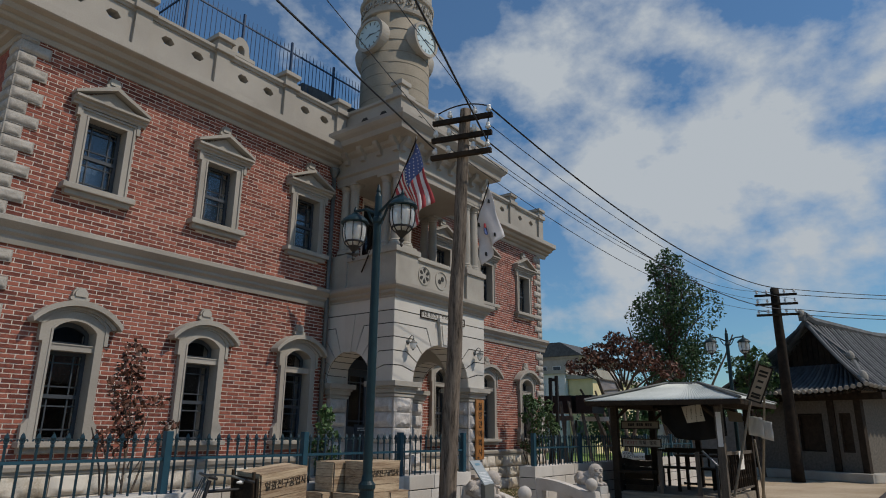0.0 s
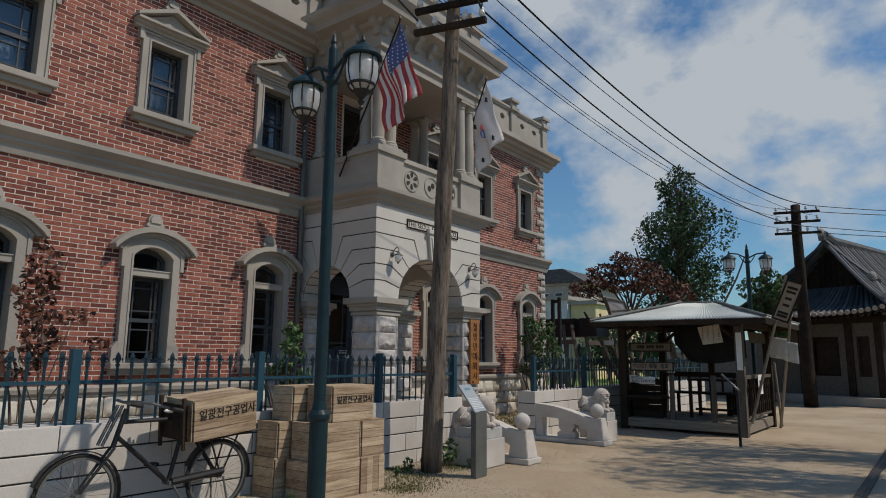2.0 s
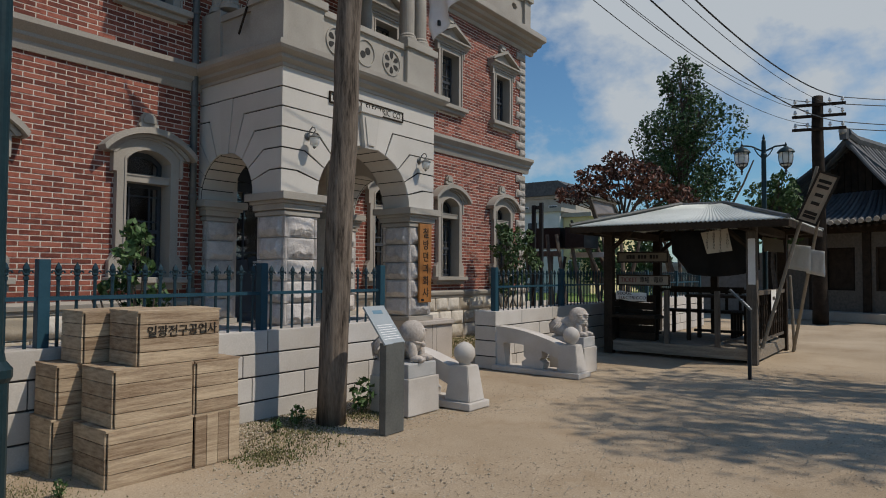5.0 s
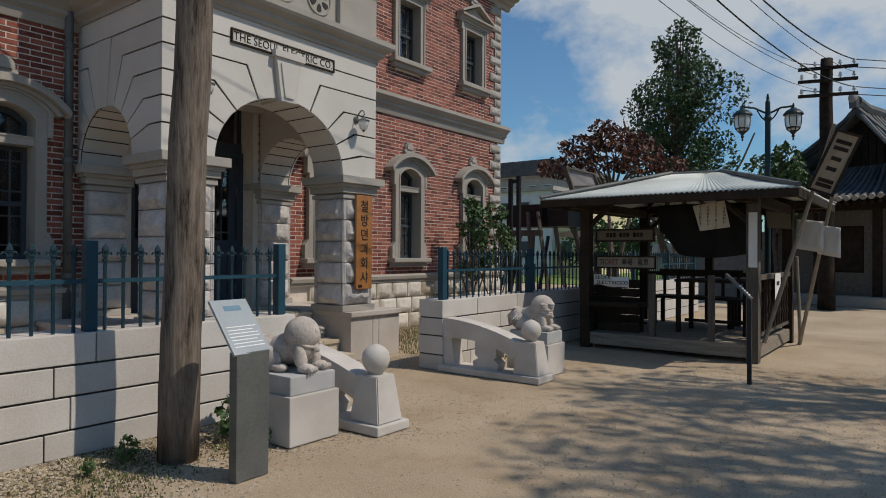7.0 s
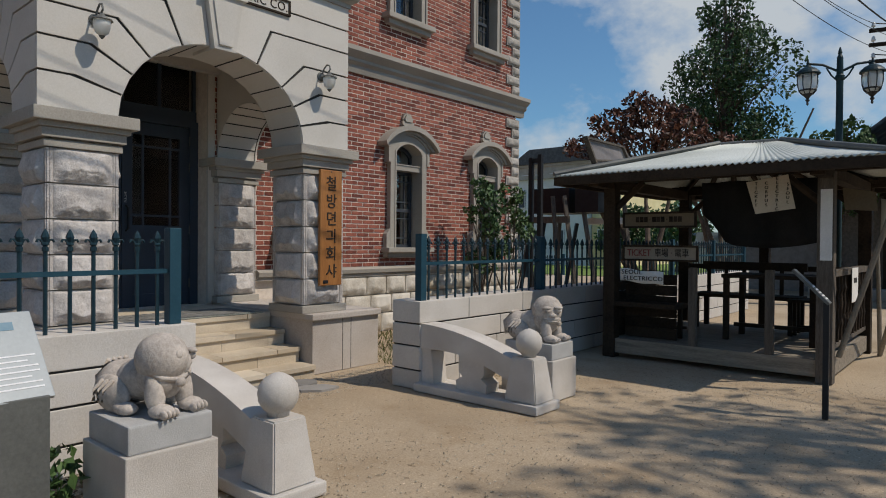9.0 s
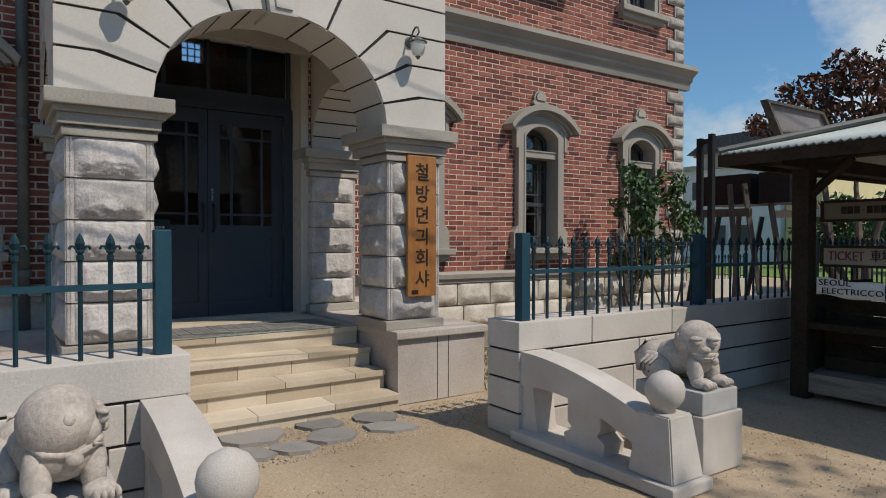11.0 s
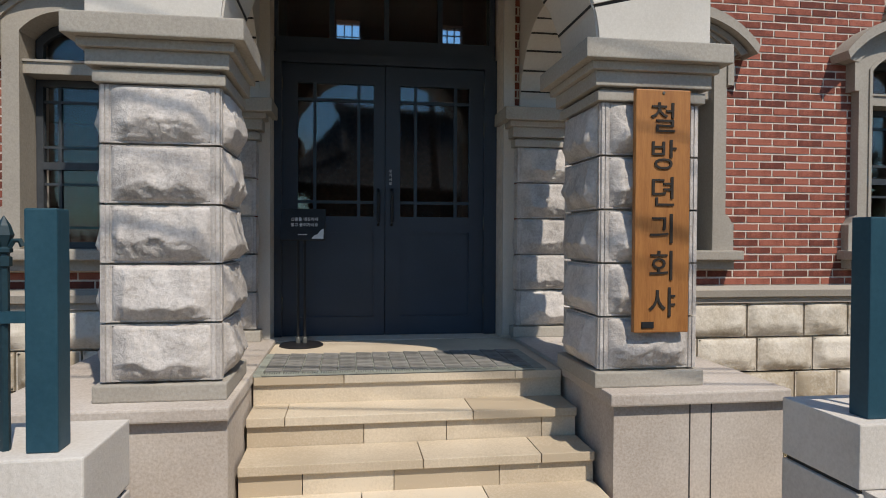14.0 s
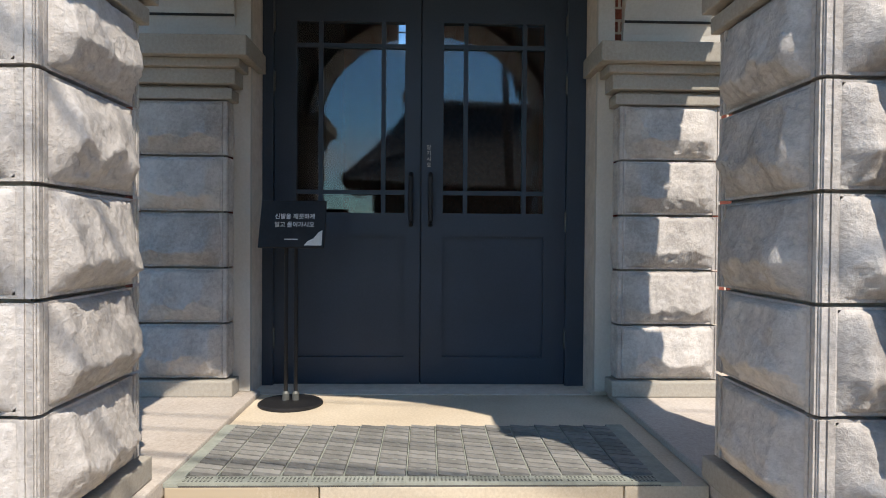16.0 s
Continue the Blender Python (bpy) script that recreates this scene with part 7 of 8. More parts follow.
pts = [(-1100 + 40 * i, 22 + 18 * noise.noise(Vector((i * 0.21, 0, 3))) + 7 * noise.noise(Vector((i * 0.7, 1, 3)))) for i in range(n)]
prism(bm, [(-1100, -2), *pts, (-1100 + 40 * (n - 1), -2)], "y", 700, 760)
struct("backdrop_hills", bm, HILL, "low wooded hills on the horizon, coloured blue for haze", "hill")

# ---- tiled-roof house ----
han = thing("hanok_house", "traditional house with grey tiled roof and brick walls", "house", (0, 0, 0))
HX0, HX1, HY = -4.85, -1.35, 23.25
HR = -3.1
# Brick colour lowered to hold the tree shade that lies on the house.
SHADEBRICK = mat("shade_darkened_grey_brown_brick", (0.085, 0.075, 0.062), (0.165, 0.145, 0.12), 14, 0.92, bump=0.5, fine=50)
part("stone_base", bx(HX0 - 0.4, HX1 + 0.35, 22.75, 33, 0, 0.26, bev=0.02), STONE, han)
part("wall", holed_wall(B(), 0, 0.2, HX0, HX1, 0.22, 2.75, [(-3.3, -2.5, 0.85, 2.05), (-1.98, -1.62, 0.85, 2.05)]), SHADEBRICK, han).matrix_basis = Matrix(((0, 1, 0, 0), (1, 0, 0, HY), (0, 0, 1, 0), (0, 0, 0, 1)))
part("side_wall", bx(HX1 - 0.2, HX1, HY + 0.2, 33, 0.22, 2.75), SHADEBRICK, han)
part("side_wall", bx(HX0, HX0 + 0.2, HY + 0.2, 33, 0.22, 2.75), SHADEBRICK, han)
for a, b in ((-3.3, -2.5), (-1.98, -1.62)):
    w = part("window", bx(a, b, HY + 0.1, HY + 0.14, 0.85, 2.05), DARKWOOD, han)
    part("frame", strip(B(), [(a + 0.05, 0.9), (b - 0.05, 0.9), (b - 0.05, 2.0), (a + 0.05, 2.0)], [(a, 0.85), (b, 0.85), (b, 2.05), (a, 2.05)], "y", HY + 0.02, HY + 0.1, closed=True), DARKWOOD, w)
for x in (HX0, -3.62, -2.18, HX1):
    part("pillar", bx(x - 0.1, x + 0.1, HY - 0.07, HY + 0.12, 0.22, 2.75), DARKWOOD, han)
part("eave_beam", bx(HX0 - 0.6, HX1 + 0.8, HY - 0.14, HY + 0.1, 2.45, 2.65), DARKWOOD, han)


def tiled(a, b, c, d, rows, label, sag=0.12):
    """A roof slope of round tile ribs from an eave a-b up to d-c, with end tiles."""
    bm = B()
    A, Bv, C, D = Vector(a), Vector(b), Vector(c), Vector(d)
    under = []
    for i in range(rows + 1):
        u = i / rows
        lo, hi = A.lerp(Bv, u), D.lerp(C, u)
        lift = 0.18 * (abs(2 * u - 1) ** 3)
        pts = []
        for k in range(9):
            p = lo.lerp(hi, k / 8)
            p.z += -sag * math.sin(math.pi * k / 8) + lift * (1 - k / 8)
            pts.append(p)
        tube(bm, [p + Vector((0, 0, 0.05)) for p in pts], 0.058, 7)
        under.append(pts)
    for p, q in zip(under, under[1:]):
        for k in range(8):
            v = [bm.verts.new(w) for w in (p[k], q[k], q[k + 1], p[k + 1])]
            bm.faces.new(v)
    o = part("tile_slope", bm, ROOFTILE, han, label)
    so = o.modifiers.new("thickness", "SOLIDIFY")
    so.thickness = 0.03
    for p in under:
        d0 = (p[0] - p[1]).normalized()
        ends = B()
        tube(ends, [p[0] + Vector((0, 0, 0.05)), p[0] + Vector((0, 0, 0.05)) + d0 * 0.05], 0.07, 8)
        part("end_tile", ends, STONE, han)
    for p in under:
        part("rafter", tube(B(), [p[0] + Vector((0, 0, -0.10)), p[0].lerp(p[8], 0.45) + Vector((0, 0, -0.12))], 0.045, 6), DARKWOOD, han)


EY, EZ2 = 22.45, 2.66
tiled((-5.55, EY, EZ2), (-0.65, EY, EZ2), (-1.75, 24.35, 3.62), (-4.45, 24.35, 3.62), 26, "grey tile skirt roof")
tiled((-0.65, EY, EZ2), (-0.65, 34, EZ2), (HR, 34, 5.1), (HR, 24.2, 5.15), 44, "grey tile slope")
tiled((-5.55, 34, EZ2), (-5.55, EY, EZ2), (HR, 24.2, 5.15), (HR, 34, 5.1), 44, "grey tile slope")
part("gable_panel", prism(B(), [(-4.45, 3.5), (-1.75, 3.5), (HR, 5.0)], "y", 24.4, 24.5), DARKWOOD, han)
for k in range(14):
    x = -4.4 + k * 0.19
    h = 3.5 + 1.45 * max(0.05, 1 - abs(x + 0.085 - HR) / 1.35)
    part("gable_plank", bx(x, x + 0.17, 24.36, 24.40, 3.46, h), DARKWOOD, han)
rg = B()
tube(rg, [(HR, 24.1, 5.42), (HR, 24.6, 5.28), (HR, 29, 5.12), (HR, 34, 5.3)], 0.17, 8)
tube(rg, [(HR, 24.05, 5.25), (HR, 24.0, 5.55)], 0.13, 8)
part("ridge", rg, ROOFTILE, han)
vg = B()
for sx in (-1, 1):
    tube(vg, [(HR, 24.15, 5.2), (HR + sx * 0.7, 24.15, 4.45), (HR + sx * 1.35, 24.2, 3.82), (HR + sx * 1.5, 24.1, 3.74)], 0.11, 8)
    tube(vg, [(HR + sx * 1.35, 24.2, 3.75), (HR + sx * 2.35, 22.6, 2.92)], 0.12, 8)
part("verge", vg, ROOFTILE, han)
knob = B()
blob(knob, (HR + 2.3, 22.7, 3.1), (0.13, 0.13, 0.2), sub=2)
blob(knob, (HR + 1.4, 24.0, 3.9), (0.13, 0.14, 0.17), sub=2)
blob(knob, (HR, 23.98, 5.5), (0.12, 0.14, 0.16), sub=2)
part("end_knobs", knob, STONE, han)

han.matrix_basis = pose(-3.57, 25.8, 0, 0, 0, -20) @ Matrix.Translation((-HR, -24.1, 0))

# the house across the lane, behind the walk, seen only in the door glass
opp = copy_thing(han, pose(0, 0, 0))
opp.matrix_basis = pose(9.7, -14.8, 0)
opp["label"] = "traditional tiled house across the lane"


# ---- plants ----
def leaves(name, parent, clumps, count, size, material, seed):
    """Many small folded leaves scattered through overlapping clumps. clumps: centre and three radii."""
    r = np.random.RandomState(seed)
    wts = np.array([c[3] * c[4] * c[5] for c in clumps]) ** 0.67
    pick = r.choice(len(clumps), count, p=wts / wts.sum())
    d = r.normal(size=(count, 3))
    d /= np.linalg.norm(d, axis=1)[:, None]
    rad = r.uniform(0.35, 1.0, count) ** 0.5
    cl = np.array(clumps)[pick]
    p = cl[:, :3] + d * cl[:, 3:] * rad[:, None]
    a = r.normal(size=(count, 3))
    a[:, 2] -= 0.35
    a /= np.linalg.norm(a, axis=1)[:, None]
    b = np.cross(a, r.normal(size=(count, 3)))
    b /= np.linalg.norm(b, axis=1)[:, None]
    s = size * r.uniform(0.55, 1.25, count)[:, None]
    n = np.cross(a, b)
    q = np.stack([p - a * s * 0.5, p + b * s * 0.28 + n * s * 0.08, p + a * s * 0.5, p - b * s * 0.28 + n * s * 0.08], 1).reshape(-1, 3)
    me = bpy.data.meshes.new(name)
    me.from_pydata(q.tolist(), [], [(4 * i, 4 * i + 1, 4 * i + 2, 4 * i + 3) for i in range(count)])
    me.materials.append(material)
    o = new(name, me)
    o.parent = parent
    return o


def tree(name, label, at, height, trunk_r, clumps, count, leaf, material, seed, stems=1, bark=BARK, fork=0.35):
    t = thing(name, label, "tree" if height > 2.8 else "shrub", at)
    rnd = random.Random(seed)
    tr = B()
    for k in range(stems):
        lean = Vector((rnd.uniform(-0.12, 0.12), rnd.uniform(-0.12, 0.12), 0)) * (1 if stems == 1 else 2.2)
        tops = Vector((0, 0, height * (0.75 if stems == 1 else 0.6))) + lean * height
        pts = [Vector((rnd.uniform(-0.05, 0.05) if stems > 1 else 0, rnd.uniform(-0.05, 0.05) if stems > 1 else 0, 0)).lerp(tops, i / 6) + Vector((0.03 * math.sin(i * 1.7 + k), 0.03 * math.cos(i * 1.3), 0)) * height * 0.2 for i in range(7)]
        tube(tr, pts, trunk_r, 8, trunk_r * 0.35)
    part("trunk", tr, bark, t)
    lb = B()
    for c in clumps:
        z = height * fork + 0.4 * max(0, c[2] - height * fork)
        st_ = Vector((0.1 * c[0], 0.1 * c[1], min(z, c[2])))
        en = Vector(c[:3])
        md = st_.lerp(en, 0.5) + Vector((rnd.uniform(-0.1, 0.1), rnd.uniform(-0.1, 0.1), 0.12)) * height * 0.1
        tube(lb, [st_, md, en], trunk_r * 0.42, 6, trunk_r * 0.1)
        for k in range(3):
            e2 = en + Vector((rnd.uniform(-1, 1) * c[3], rnd.uniform(-1, 1) * c[4], rnd.uniform(-0.5, 1) * c[5])) * 0.8
            tube(lb, [md, e2], trunk_r * 0.18, 5, trunk_r * 0.06)
    part("branchwork", lb, bark, t)
    leaves("crown", t, clumps, count, leaf, material, seed)
    return t


def cluster(seed, n, h0, h1, prof, spread):
    """Clump centres whose reach follows a width profile over the height."""
    r = random.Random(seed)
    out = []
    for k in range(n):
        u = (k + 0.5) / n
        w = prof(u)
        a = r.uniform(0, math.tau)
        d = w * r.uniform(0.25, 0.8)
        s = spread * r.uniform(0.7, 1.25) * (0.5 + 0.5 * w)
        out.append((d * math.cos(a), d * math.sin(a), h0 + (h1 - h0) * u, s, s, s * r.uniform(0.7, 1.2)))
    return out


tree("poplar_tree", "tall narrow green tree beyond the booth", (-8.35, 26, 0), 8.8, 0.075, cluster(3, 78, 2.4, 8.5, lambda u: 2.0 * math.sin(math.pi * min(1, 0.12 + u * 0.80)) ** 0.7 * (1.0 if u < 0.75 else 0.65), 0.40), 14000, 0.14, DARKLEAF, 3, stems=6)
tree("maple_tree", "spreading dark red maple beyond the fence", (-8.1, 20.2, 0), 4.5, 0.09, [(x, y, z, a, a, b) for x, y, z, a, b in ((-1.5, 0, 3.55, 0.5, 0.18), (-1.0, 0.5, 3.75, 0.55, 0.22), (-0.6, -0.4, 3.9, 0.6, 0.25), (0, 0.3, 4.1, 0.65, 0.3), (-0.1, -0.2, 4.35, 0.4, 0.16), (0.5, 0, 3.9, 0.6, 0.25), (0.9, -0.4, 3.6, 0.55, 0.22), (1.3, 0.3, 3.35, 0.5, 0.2), (-1.2, -0.5, 3.3, 0.5, 0.15), (0.4, 0.6, 3.5, 0.7, 0.25), (1.6, 0, 3.1, 0.4, 0.15), (-0.3, 0.1, 3.5, 0.7, 0.2))], 2900, 0.14, REDLEAF, 5, stems=4, fork=0.45)
tree("green_tree", "round green tree behind the tiled house", (-5.2, 24.6, 0), 4.2, 0.08, cluster(8, 14, 2.2, 4.1, lambda u: 0.9 * math.sin(math.pi * (0.15 + 0.8 * u)), 0.5), 2600, 0.15, LEAF, 8)
for k, (x, y, h) in enumerate(((-13.5, 36, 3.4), (-10.5, 40, 3.0), (-16.5, 38, 3.2), (-6.5, 42, 4.0), (-4, 40, 4.5))):
    tree("far_tree", "dark green tree at the edge of the lawn", (x, y, 0), h, 0.1, cluster(20 + k, 10, 1.0, h - 0.3, lambda u: 1.3 * math.sin(math.pi * (0.2 + 0.75 * u)), 0.8), 1500, 0.3, DARKLEAF, 20 + k)
# shade trees beside the lane, outside the view
for k, (x, y, h, rr) in enumerate(((3.1, 14.1, 10.4, 1.7), (3.6, 12.2, 10.6, 1.5))):
    tree("shade_tree", "leafy shade tree beside the lane", (x, y, 0), h, 0.14, cluster(40 + k, 26, 6.2, h, lambda u: rr * math.sin(math.pi * (0.2 + 0.7 * u)), 0.60), 1750, 0.17, LEAF, 40 + k)
# shrubs in the bed before the facade
tree("red_leaf_sapling", "thin sapling with dark red leaves before the facade", (-7.4, 3.92, 0), 2.3, 0.02, [(0.03, -0.08, 2.15, 0.14, 0.17, 0.24), (0, -0.13, 1.85, 0.17, 0.2, 0.25), (0.03, -0.06, 1.5, 0.2, 0.18, 0.25), (0, 0.24, 1.68, 0.12, 0.2, 0.08), (0, 0.46, 1.42, 0.12, 0.15, 0.07), (0, -0.2, 1.25, 0.15, 0.2, 0.16)], 560, 0.085, REDLEAF, 60, stems=4, fork=0.2)
tree("green_shrub", "upright green shrub before the facade", (-6.95, 6.5, 0), 1.75, 0.02, cluster(61, 12, 0.5, 1.66, lambda u: 0.27 * math.sin(math.pi * (0.25 + 0.6 * u)), 0.2), 1000, 0.085, LEAF, 61, stems=5, fork=0.15)
tree("green_shrub", "leafy green shrub before the facade window", (-8.42, 14.85, 0), 2.25, 0.02, cluster(62, 14, 0.9, 2.2, lambda u: 0.42 * math.sin(math.pi * (0.2 + 0.65 * u)), 0.24), 1000, 0.10, DARKLEAF, 62, stems=6, fork=0.2)
tree("green_shrub", "light green shrub at the facade corner", (-8.4, 15.6, 0), 2.2, 0.018, cluster(63, 10, 1.2, 2.2, lambda u: 0.38 * math.sin(math.pi * (0.2 + 0.65 * u)), 0.2), 560, 0.10, LEAF, 63, stems=4, fork=0.2)

# roof fence on the flat roof
rfn = thing("roof_railing", "blue iron spear railing on the roof", "fence", (-10.4, 5.5, 7.0), group="yard fences")
RB = mat("blue_railing_paint", (0.012, 0.035, 0.085), (0.02, 0.055, 0.12), 6, 0.5, bump=0.1)
for k in range(48):
    post = k % 12 == 0
    part("bar", tube(B(), [(0, 0.105 * k, 0), (0, 0.105 * k, 2.50), (0, 0.105 * k, 2.62 + 0.05 * post)], 0.034 if post else 0.011, 6, 0.034 if post else 0.004), RB, rfn)
for k in range(1, 20):
    part("bar", tube(B(), [(-0.105 * k, 0, 0), (-0.105 * k, 0, 2.50), (-0.105 * k, 0, 2.62)], 0.011, 6, 0.004), RB, rfn)
for z in (1.5, 2.42):
    part("rail", bx(-0.014, 0.014, 0.035, 4.95, z, z + 0.028), RB, rfn)
    part("rail", bx(-2.05, -0.035, -0.014, 0.014, z, z + 0.028), RB, rfn)
rh = struct("roof_house", prism(B(), [(-12.6, 7.0), (-9.9, 7.0), (-9.9, 8.55), (-10.6, 9.0), (-12.6, 9.0)], "y", 8.55, 11.1), ROOFTILE, "dark roof structure beside the clock tower", "roof")

# small stones, dry litter and weeds by the walls
def scatter(name, label, cat, n, place, size, material, seed, flat=0.5):
    r = np.random.RandomState(seed)
    vs, fs = [], []
    for k in range(n):
        x, y = place(r)
        s = size * r.uniform(0.4, 1.3)
        a0 = r.uniform(0, math.tau)
        m = len(vs)
        for q in range(5):
            a = a0 + q * math.tau / 5
            vs.append((x + s * math.cos(a) * r.uniform(0.7, 1.1), y + s * math.sin(a) * r.uniform(0.7, 1.1), -0.004))
        vs.append((x + s * 0.1, y, s * flat))
        fs += [(m + q, m + (q + 1) % 5, m + 5) for q in range(5)]
    me = bpy.data.meshes.new(name)
    me.from_pydata(vs, [], fs)
    me.materials.append(material)
    tagged(new(name, me), label, cat, "", "stuff")


PEB = mat("pebble", (0.26, 0.215, 0.155), (0.46, 0.40, 0.31), 9, 0.9, bump=0.1, vary=0.7)
scatter("gravel", "small stones and grit on the sandy ground", "gravel", 9000, lambda r: (-6.2 + abs(r.normal()) * 1.1, r.uniform(2.5, 9.0)), 0.010, PEB, 1, 0.25)
scatter("gravel", "small stones and grit on the sandy ground", "gravel", 16000, lambda r: (r.uniform(-6.1, -0.5), r.uniform(4.0, 14.0)), 0.0065, PEB, 2, 0.3)
scatter("gravel", "gravel strip by the stairs and bed", "gravel", 3200, lambda r: (r.uniform(-7.3, -6.6), r.uniform(8.6, 13.0)), 0.008, PEB, 3, 0.3)
scatter("gravel", "gravel along the front of the boundary wall", "gravel", 5000, lambda r: (-6.18 + abs(r.normal()) * 0.22, r.uniform(2.5, 8.9)), 0.014, PEB, 6, 0.3)


def grass(name, label, n, place, h, material, seed):
    r = np.random.RandomState(seed)
    vs, fs = [], []
    for k in range(n):
        x, y = place(r)
        a, l = r.uniform(0, math.tau), h * r.uniform(0.4, 1.2)
        dx, dy = 0.006 * math.cos(a + 1.57), 0.006 * math.sin(a + 1.57)
        m = len(vs)
        vs += [(x - dx, y - dy, -0.005), (x + dx, y + dy, -0.005), (x + l * 0.5 * math.cos(a), y + l * 0.5 * math.sin(a), l)]
        fs.append((m, m + 1, m + 2))
    me = bpy.data.meshes.new(name)
    me.from_pydata(vs, [], fs)
    me.materials.append(material)
    tagged(new(name, me), label, "grass", "", "stuff")


YG = mat("yellowed_grass", (0.08, 0.10, 0.03), (0.24, 0.21, 0.10), 6, 0.9, bump=0, vary=0.8)
grass("grass", "short grass in the bed behind the fence", 9000, lambda r: (r.uniform(-9.0, -6.7), r.uniform(11.6, 16.6)), 0.05, YG, 4)
grass("grass", "short grass in the bed behind the fence", 6000, lambda r: (r.uniform(-9.0, -6.7), r.uniform(3.0, 8.0)), 0.05, YG, 5)
patches = [(-5.35, 6.75, 0.22), (-5.6, 7.15, 0.2), (-5.75, 4.95, 0.18), (-5.55, 5.2, 0.15), (-5.6, 7.95, 0.12), (-6.0, 7.3, 0.15), (-5.9, 4.2, 0.25), (-5.2, 6.55, 0.12), (-5.95, 12.3, 0.2), (-5.9, 8.9, 0.1)]


def patch(r):
    x, y, s = patches[r.randint(len(patches))]
    return x + r.normal() * s, y + r.normal() * s


grass("grass", "thin tufts of grass and weeds by the wall", 7500, patch, 0.016, YG, 7)
for k, (x, y, h) in enumerate(((-5.78, 7.28, 0.16), (-5.68, 7.95, 0.30), (-5.72, 7.02, 0.10), (-5.45, 5.30, 0.1), (-5.4, 8.0, 0.12), (-6.02, 12.5, 0.2))):
    w = thing("weed", "small leafy green weed by the wall foot", "weed", (x, y, 0), group="weeds")
    st = B()
    for q in range(5):
        a = q * 1.3
        tube(st, [(0, 0, 0), (0.25 * h * math.cos(a), 0.25 * h * math.sin(a), h * (0.6 + 0.1 * q))], 0.003, 4)
    part("stems", st, LEAF, w)
    leaves("leaves", w, [(0, 0, h * 0.6, h * 0.4, h * 0.4, h * 0.5)], 70, h * 0.28, LEAF, 80 + k)

LITTER = mat("dry_leaf_litter", (0.10, 0.075, 0.045), (0.30, 0.24, 0.15), 5, 0.95, bump=0, vary=0.8)
scatter("leaf_litter", "dry leaf litter on the dirt along the wall", "litter", 5000, lambda r: (-6.15 + abs(r.normal()) * 0.3, r.uniform(2.5, 8.9)), 0.016, LITTER, 9, 0.2)

# ---- quoins, base stones and bricks of the facade ----
seed = 0
for corner, s in ((SOUTH, 1), (NORTH, -1)):
    z, k = 0.94, 0
    while z < 6.40:
        if 3.45 < z < 3.95:
            z = 3.97
        ln = 0.34 if k % 2 == 0 else 0.17
        h = 0.173
        bm = B()
        y0, y1 = (corner - 0.055, corner + ln) if s > 0 else (corner - ln, corner + 0.055)
        top = min(z + h, 6.46)
        box(bm, WALL_X - 0.3, WALL_X + 0.03, y0, y1, z + 0.005, top - 0.005)
        seed += 1
        rough_block(bm, 0, WALL_X + 0.03, y0 + 0.012, y1 - 0.012, z + 0.012, top - 0.012, "x+", 0.035, seed, 8)
        if s > 0:
            rough_block(bm, WALL_X - 0.28, WALL_X + 0.02, y0, y1, z + 0.012, top - 0.012, "y-", 0.035, seed + 0.5, 8)
        part("quoin", bm, QUOIN, wall_east)
        z += h
        k += 1
rnd = random.Random(11)
for z0, z1 in ((0.0, 0.265), (0.268, 0.532), (0.535, 0.80)):
    for a, b in ((SOUTH - 0.04, 8.02), (11.62, NORTH + 0.04)):
        y = a
        while y < b - 0.02:
            e = min(y + rnd.uniform(0.36, 0.52), b)
            if b - e < 0.2:
                e = b
            bm = B()
            box(bm, WALL_X, WALL_X + 0.05, y + 0.007, e - 0.007, z0 + 0.006, z1 - 0.006)
            split_block(bm, y + 0.014, e - 0.014, z0 + 0.012, z1 - 0.012, "x+", WALL_X + 0.05, 0.045, y * 3 + z0, 12)
            part("base_stone", bm, BASEROCK, wall_east)
            y = e
    struct("wall_base_backing", bx(WALL_X + 0.001, WALL_X + 0.012, SOUTH, NORTH, z0, z1), JOINT, "dark joints of the stone base", "wall") if z0 == 0 else None

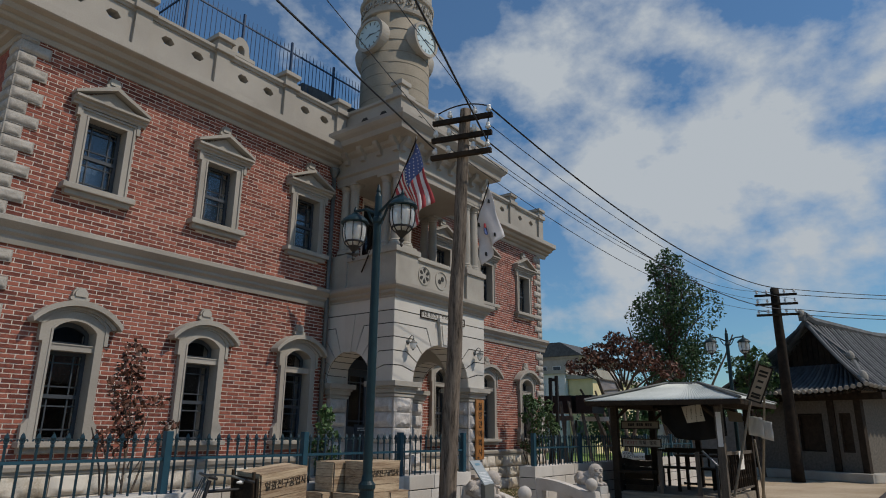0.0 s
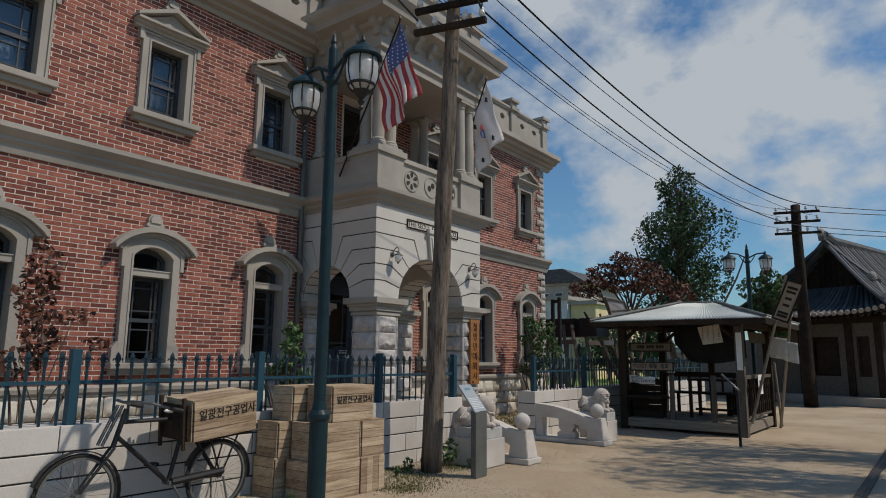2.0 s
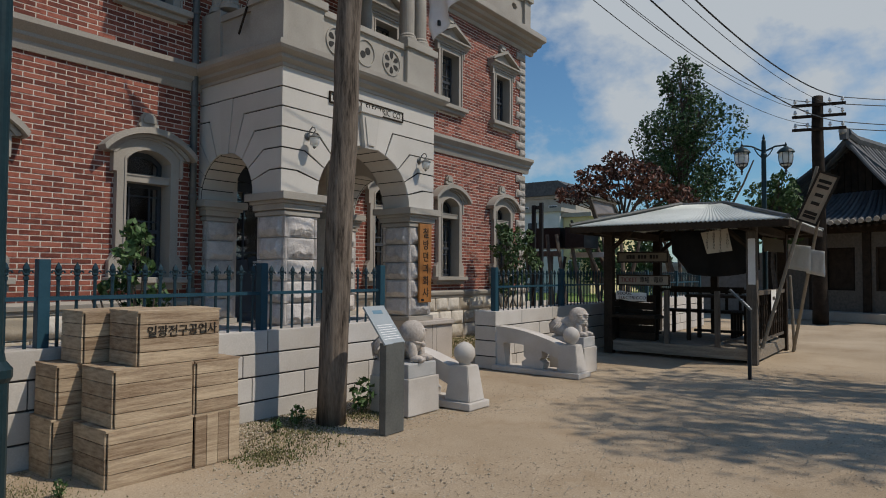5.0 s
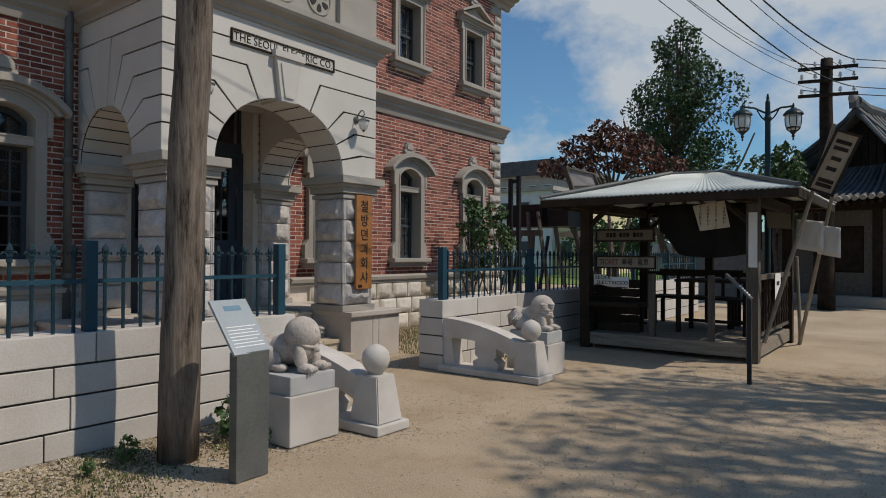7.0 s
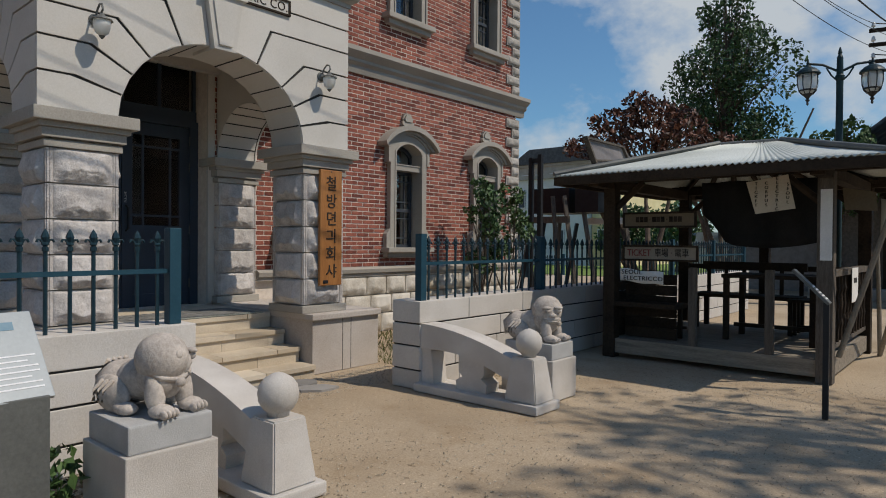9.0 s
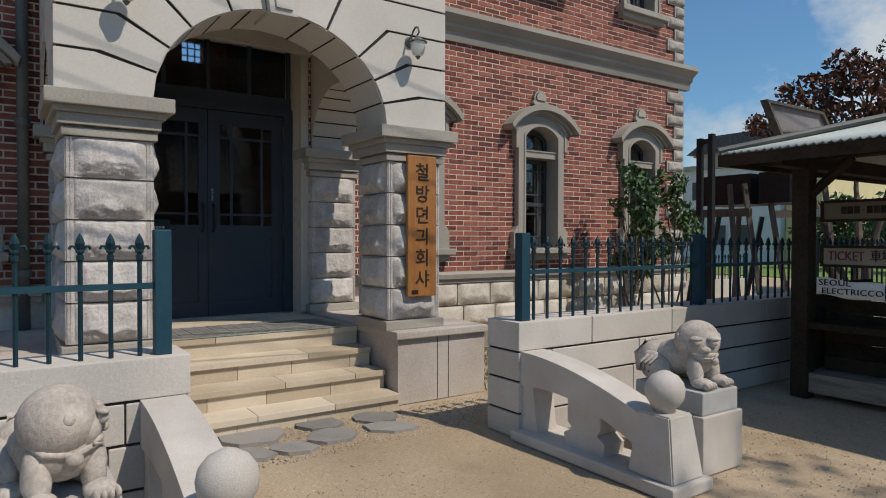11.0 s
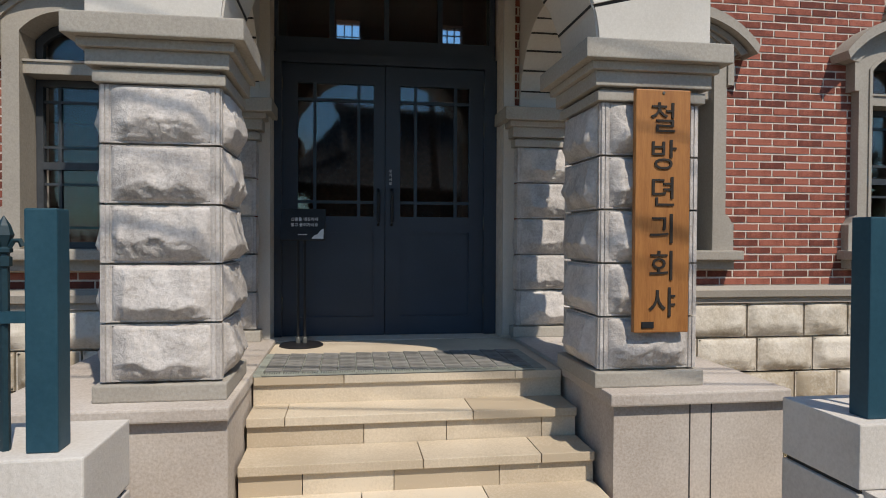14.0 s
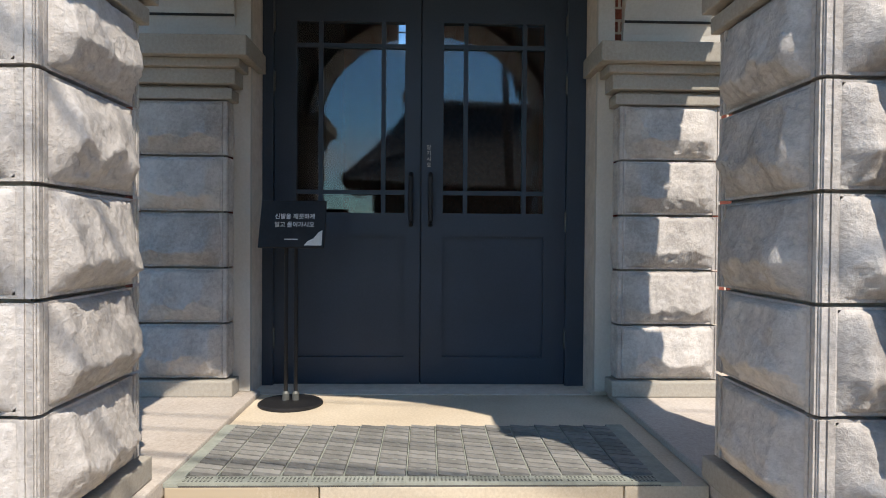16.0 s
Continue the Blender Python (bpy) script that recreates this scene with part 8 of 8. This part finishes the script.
CO, LEN, GAP = 0.0598, 0.214, 0.0105
skip = [(y - 0.33, y + 0.33, 1.12, 2.79) for y in WIN_Y] + [(y - 0.33, y + 0.33, 4.45, 5.70) for y in WIN_Y] + [(8.92, 10.70, 0, 3.45), (9.2, 10.46, 3.9, 6.1)]
verts, faces, near = [], [], []
zrow, j = 0.93, 0
rnd = random.Random(4)
while zrow < 6.50:
    z0, z1 = zrow + GAP / 2, zrow + CO - GAP / 2
    off = (j % 2) * LEN / 2
    y = SOUTH + 0.06 - off
    while y < NORTH:
        spans = [(max(y, SOUTH + 0.05), min(y + LEN - GAP, NORTH - 0.05))]
        for a, b, c, d in skip:
            if z1 > c and z0 < d:
                spans = [q for lo, hi in spans for q in ((lo, min(hi, a)), (max(lo, b), hi)) if q[1] - q[0] > 0.02]
        for lo, hi in spans:
            if hi - lo < 0.02:
                continue
            x = WALL_X + 0.005 + rnd.uniform(-0.0015, 0.0015)
            if 11.45 < y < 13.35 and z0 < 2.75 and hi - lo > 0.19 and len(near) < 300:
                near.append((lo, hi, z0, z1, x))
                continue
            n = len(verts)
            verts += [(WALL_X - 0.01, lo, z0), (WALL_X - 0.01, hi, z0), (WALL_X - 0.01, hi, z1), (WALL_X - 0.01, lo, z1), (x, lo + 0.002, z0 + 0.002), (x, hi - 0.002, z0 + 0.002), (x, hi - 0.002, z1 - 0.002), (x, lo + 0.002, z1 - 0.002)]
            faces += [(n + 4, n + 5, n + 6, n + 7), (n, n + 1, n + 5, n + 4), (n + 1, n + 2, n + 6, n + 5), (n + 2, n + 3, n + 7, n + 6), (n + 3, n, n + 4, n + 7)]
        y += LEN
    zrow += CO
    j += 1
me = bpy.data.meshes.new("brickwork")
me.from_pydata(verts, [], faces)
me.materials.append(BRICK)
bw = new("brickwork", me)
bw.parent = wall_east
tagged(bw, "red bricks in running bond", "", "", "stuff")
lo, hi, z0, z1, x = near[0]
L = LEN - GAP
bme = bpy.data.meshes.new("brick")
H = CO - GAP
v = [(-0.012, 0, 0), (-0.012, L, 0), (-0.012, L, H), (-0.012, 0, H), (0.008, 0.002, 0.002), (0.008, L - 0.002, 0.002), (0.008, L - 0.002, H - 0.002), (0.008, 0.002, H - 0.002)]
bme.from_pydata(v, [], [(4, 5, 6, 7), (0, 1, 5, 4), (1, 2, 6, 5), (2, 3, 7, 6), (3, 0, 4, 7)])
bme.materials.append(BRICK)
for lo, hi, z0, z1, x in near:
    o = new("brick", bme)
    o.parent = wall_east
    o.location = (x - 0.008, lo, z0)
    o.scale = (1, (hi - lo) / L, 1)
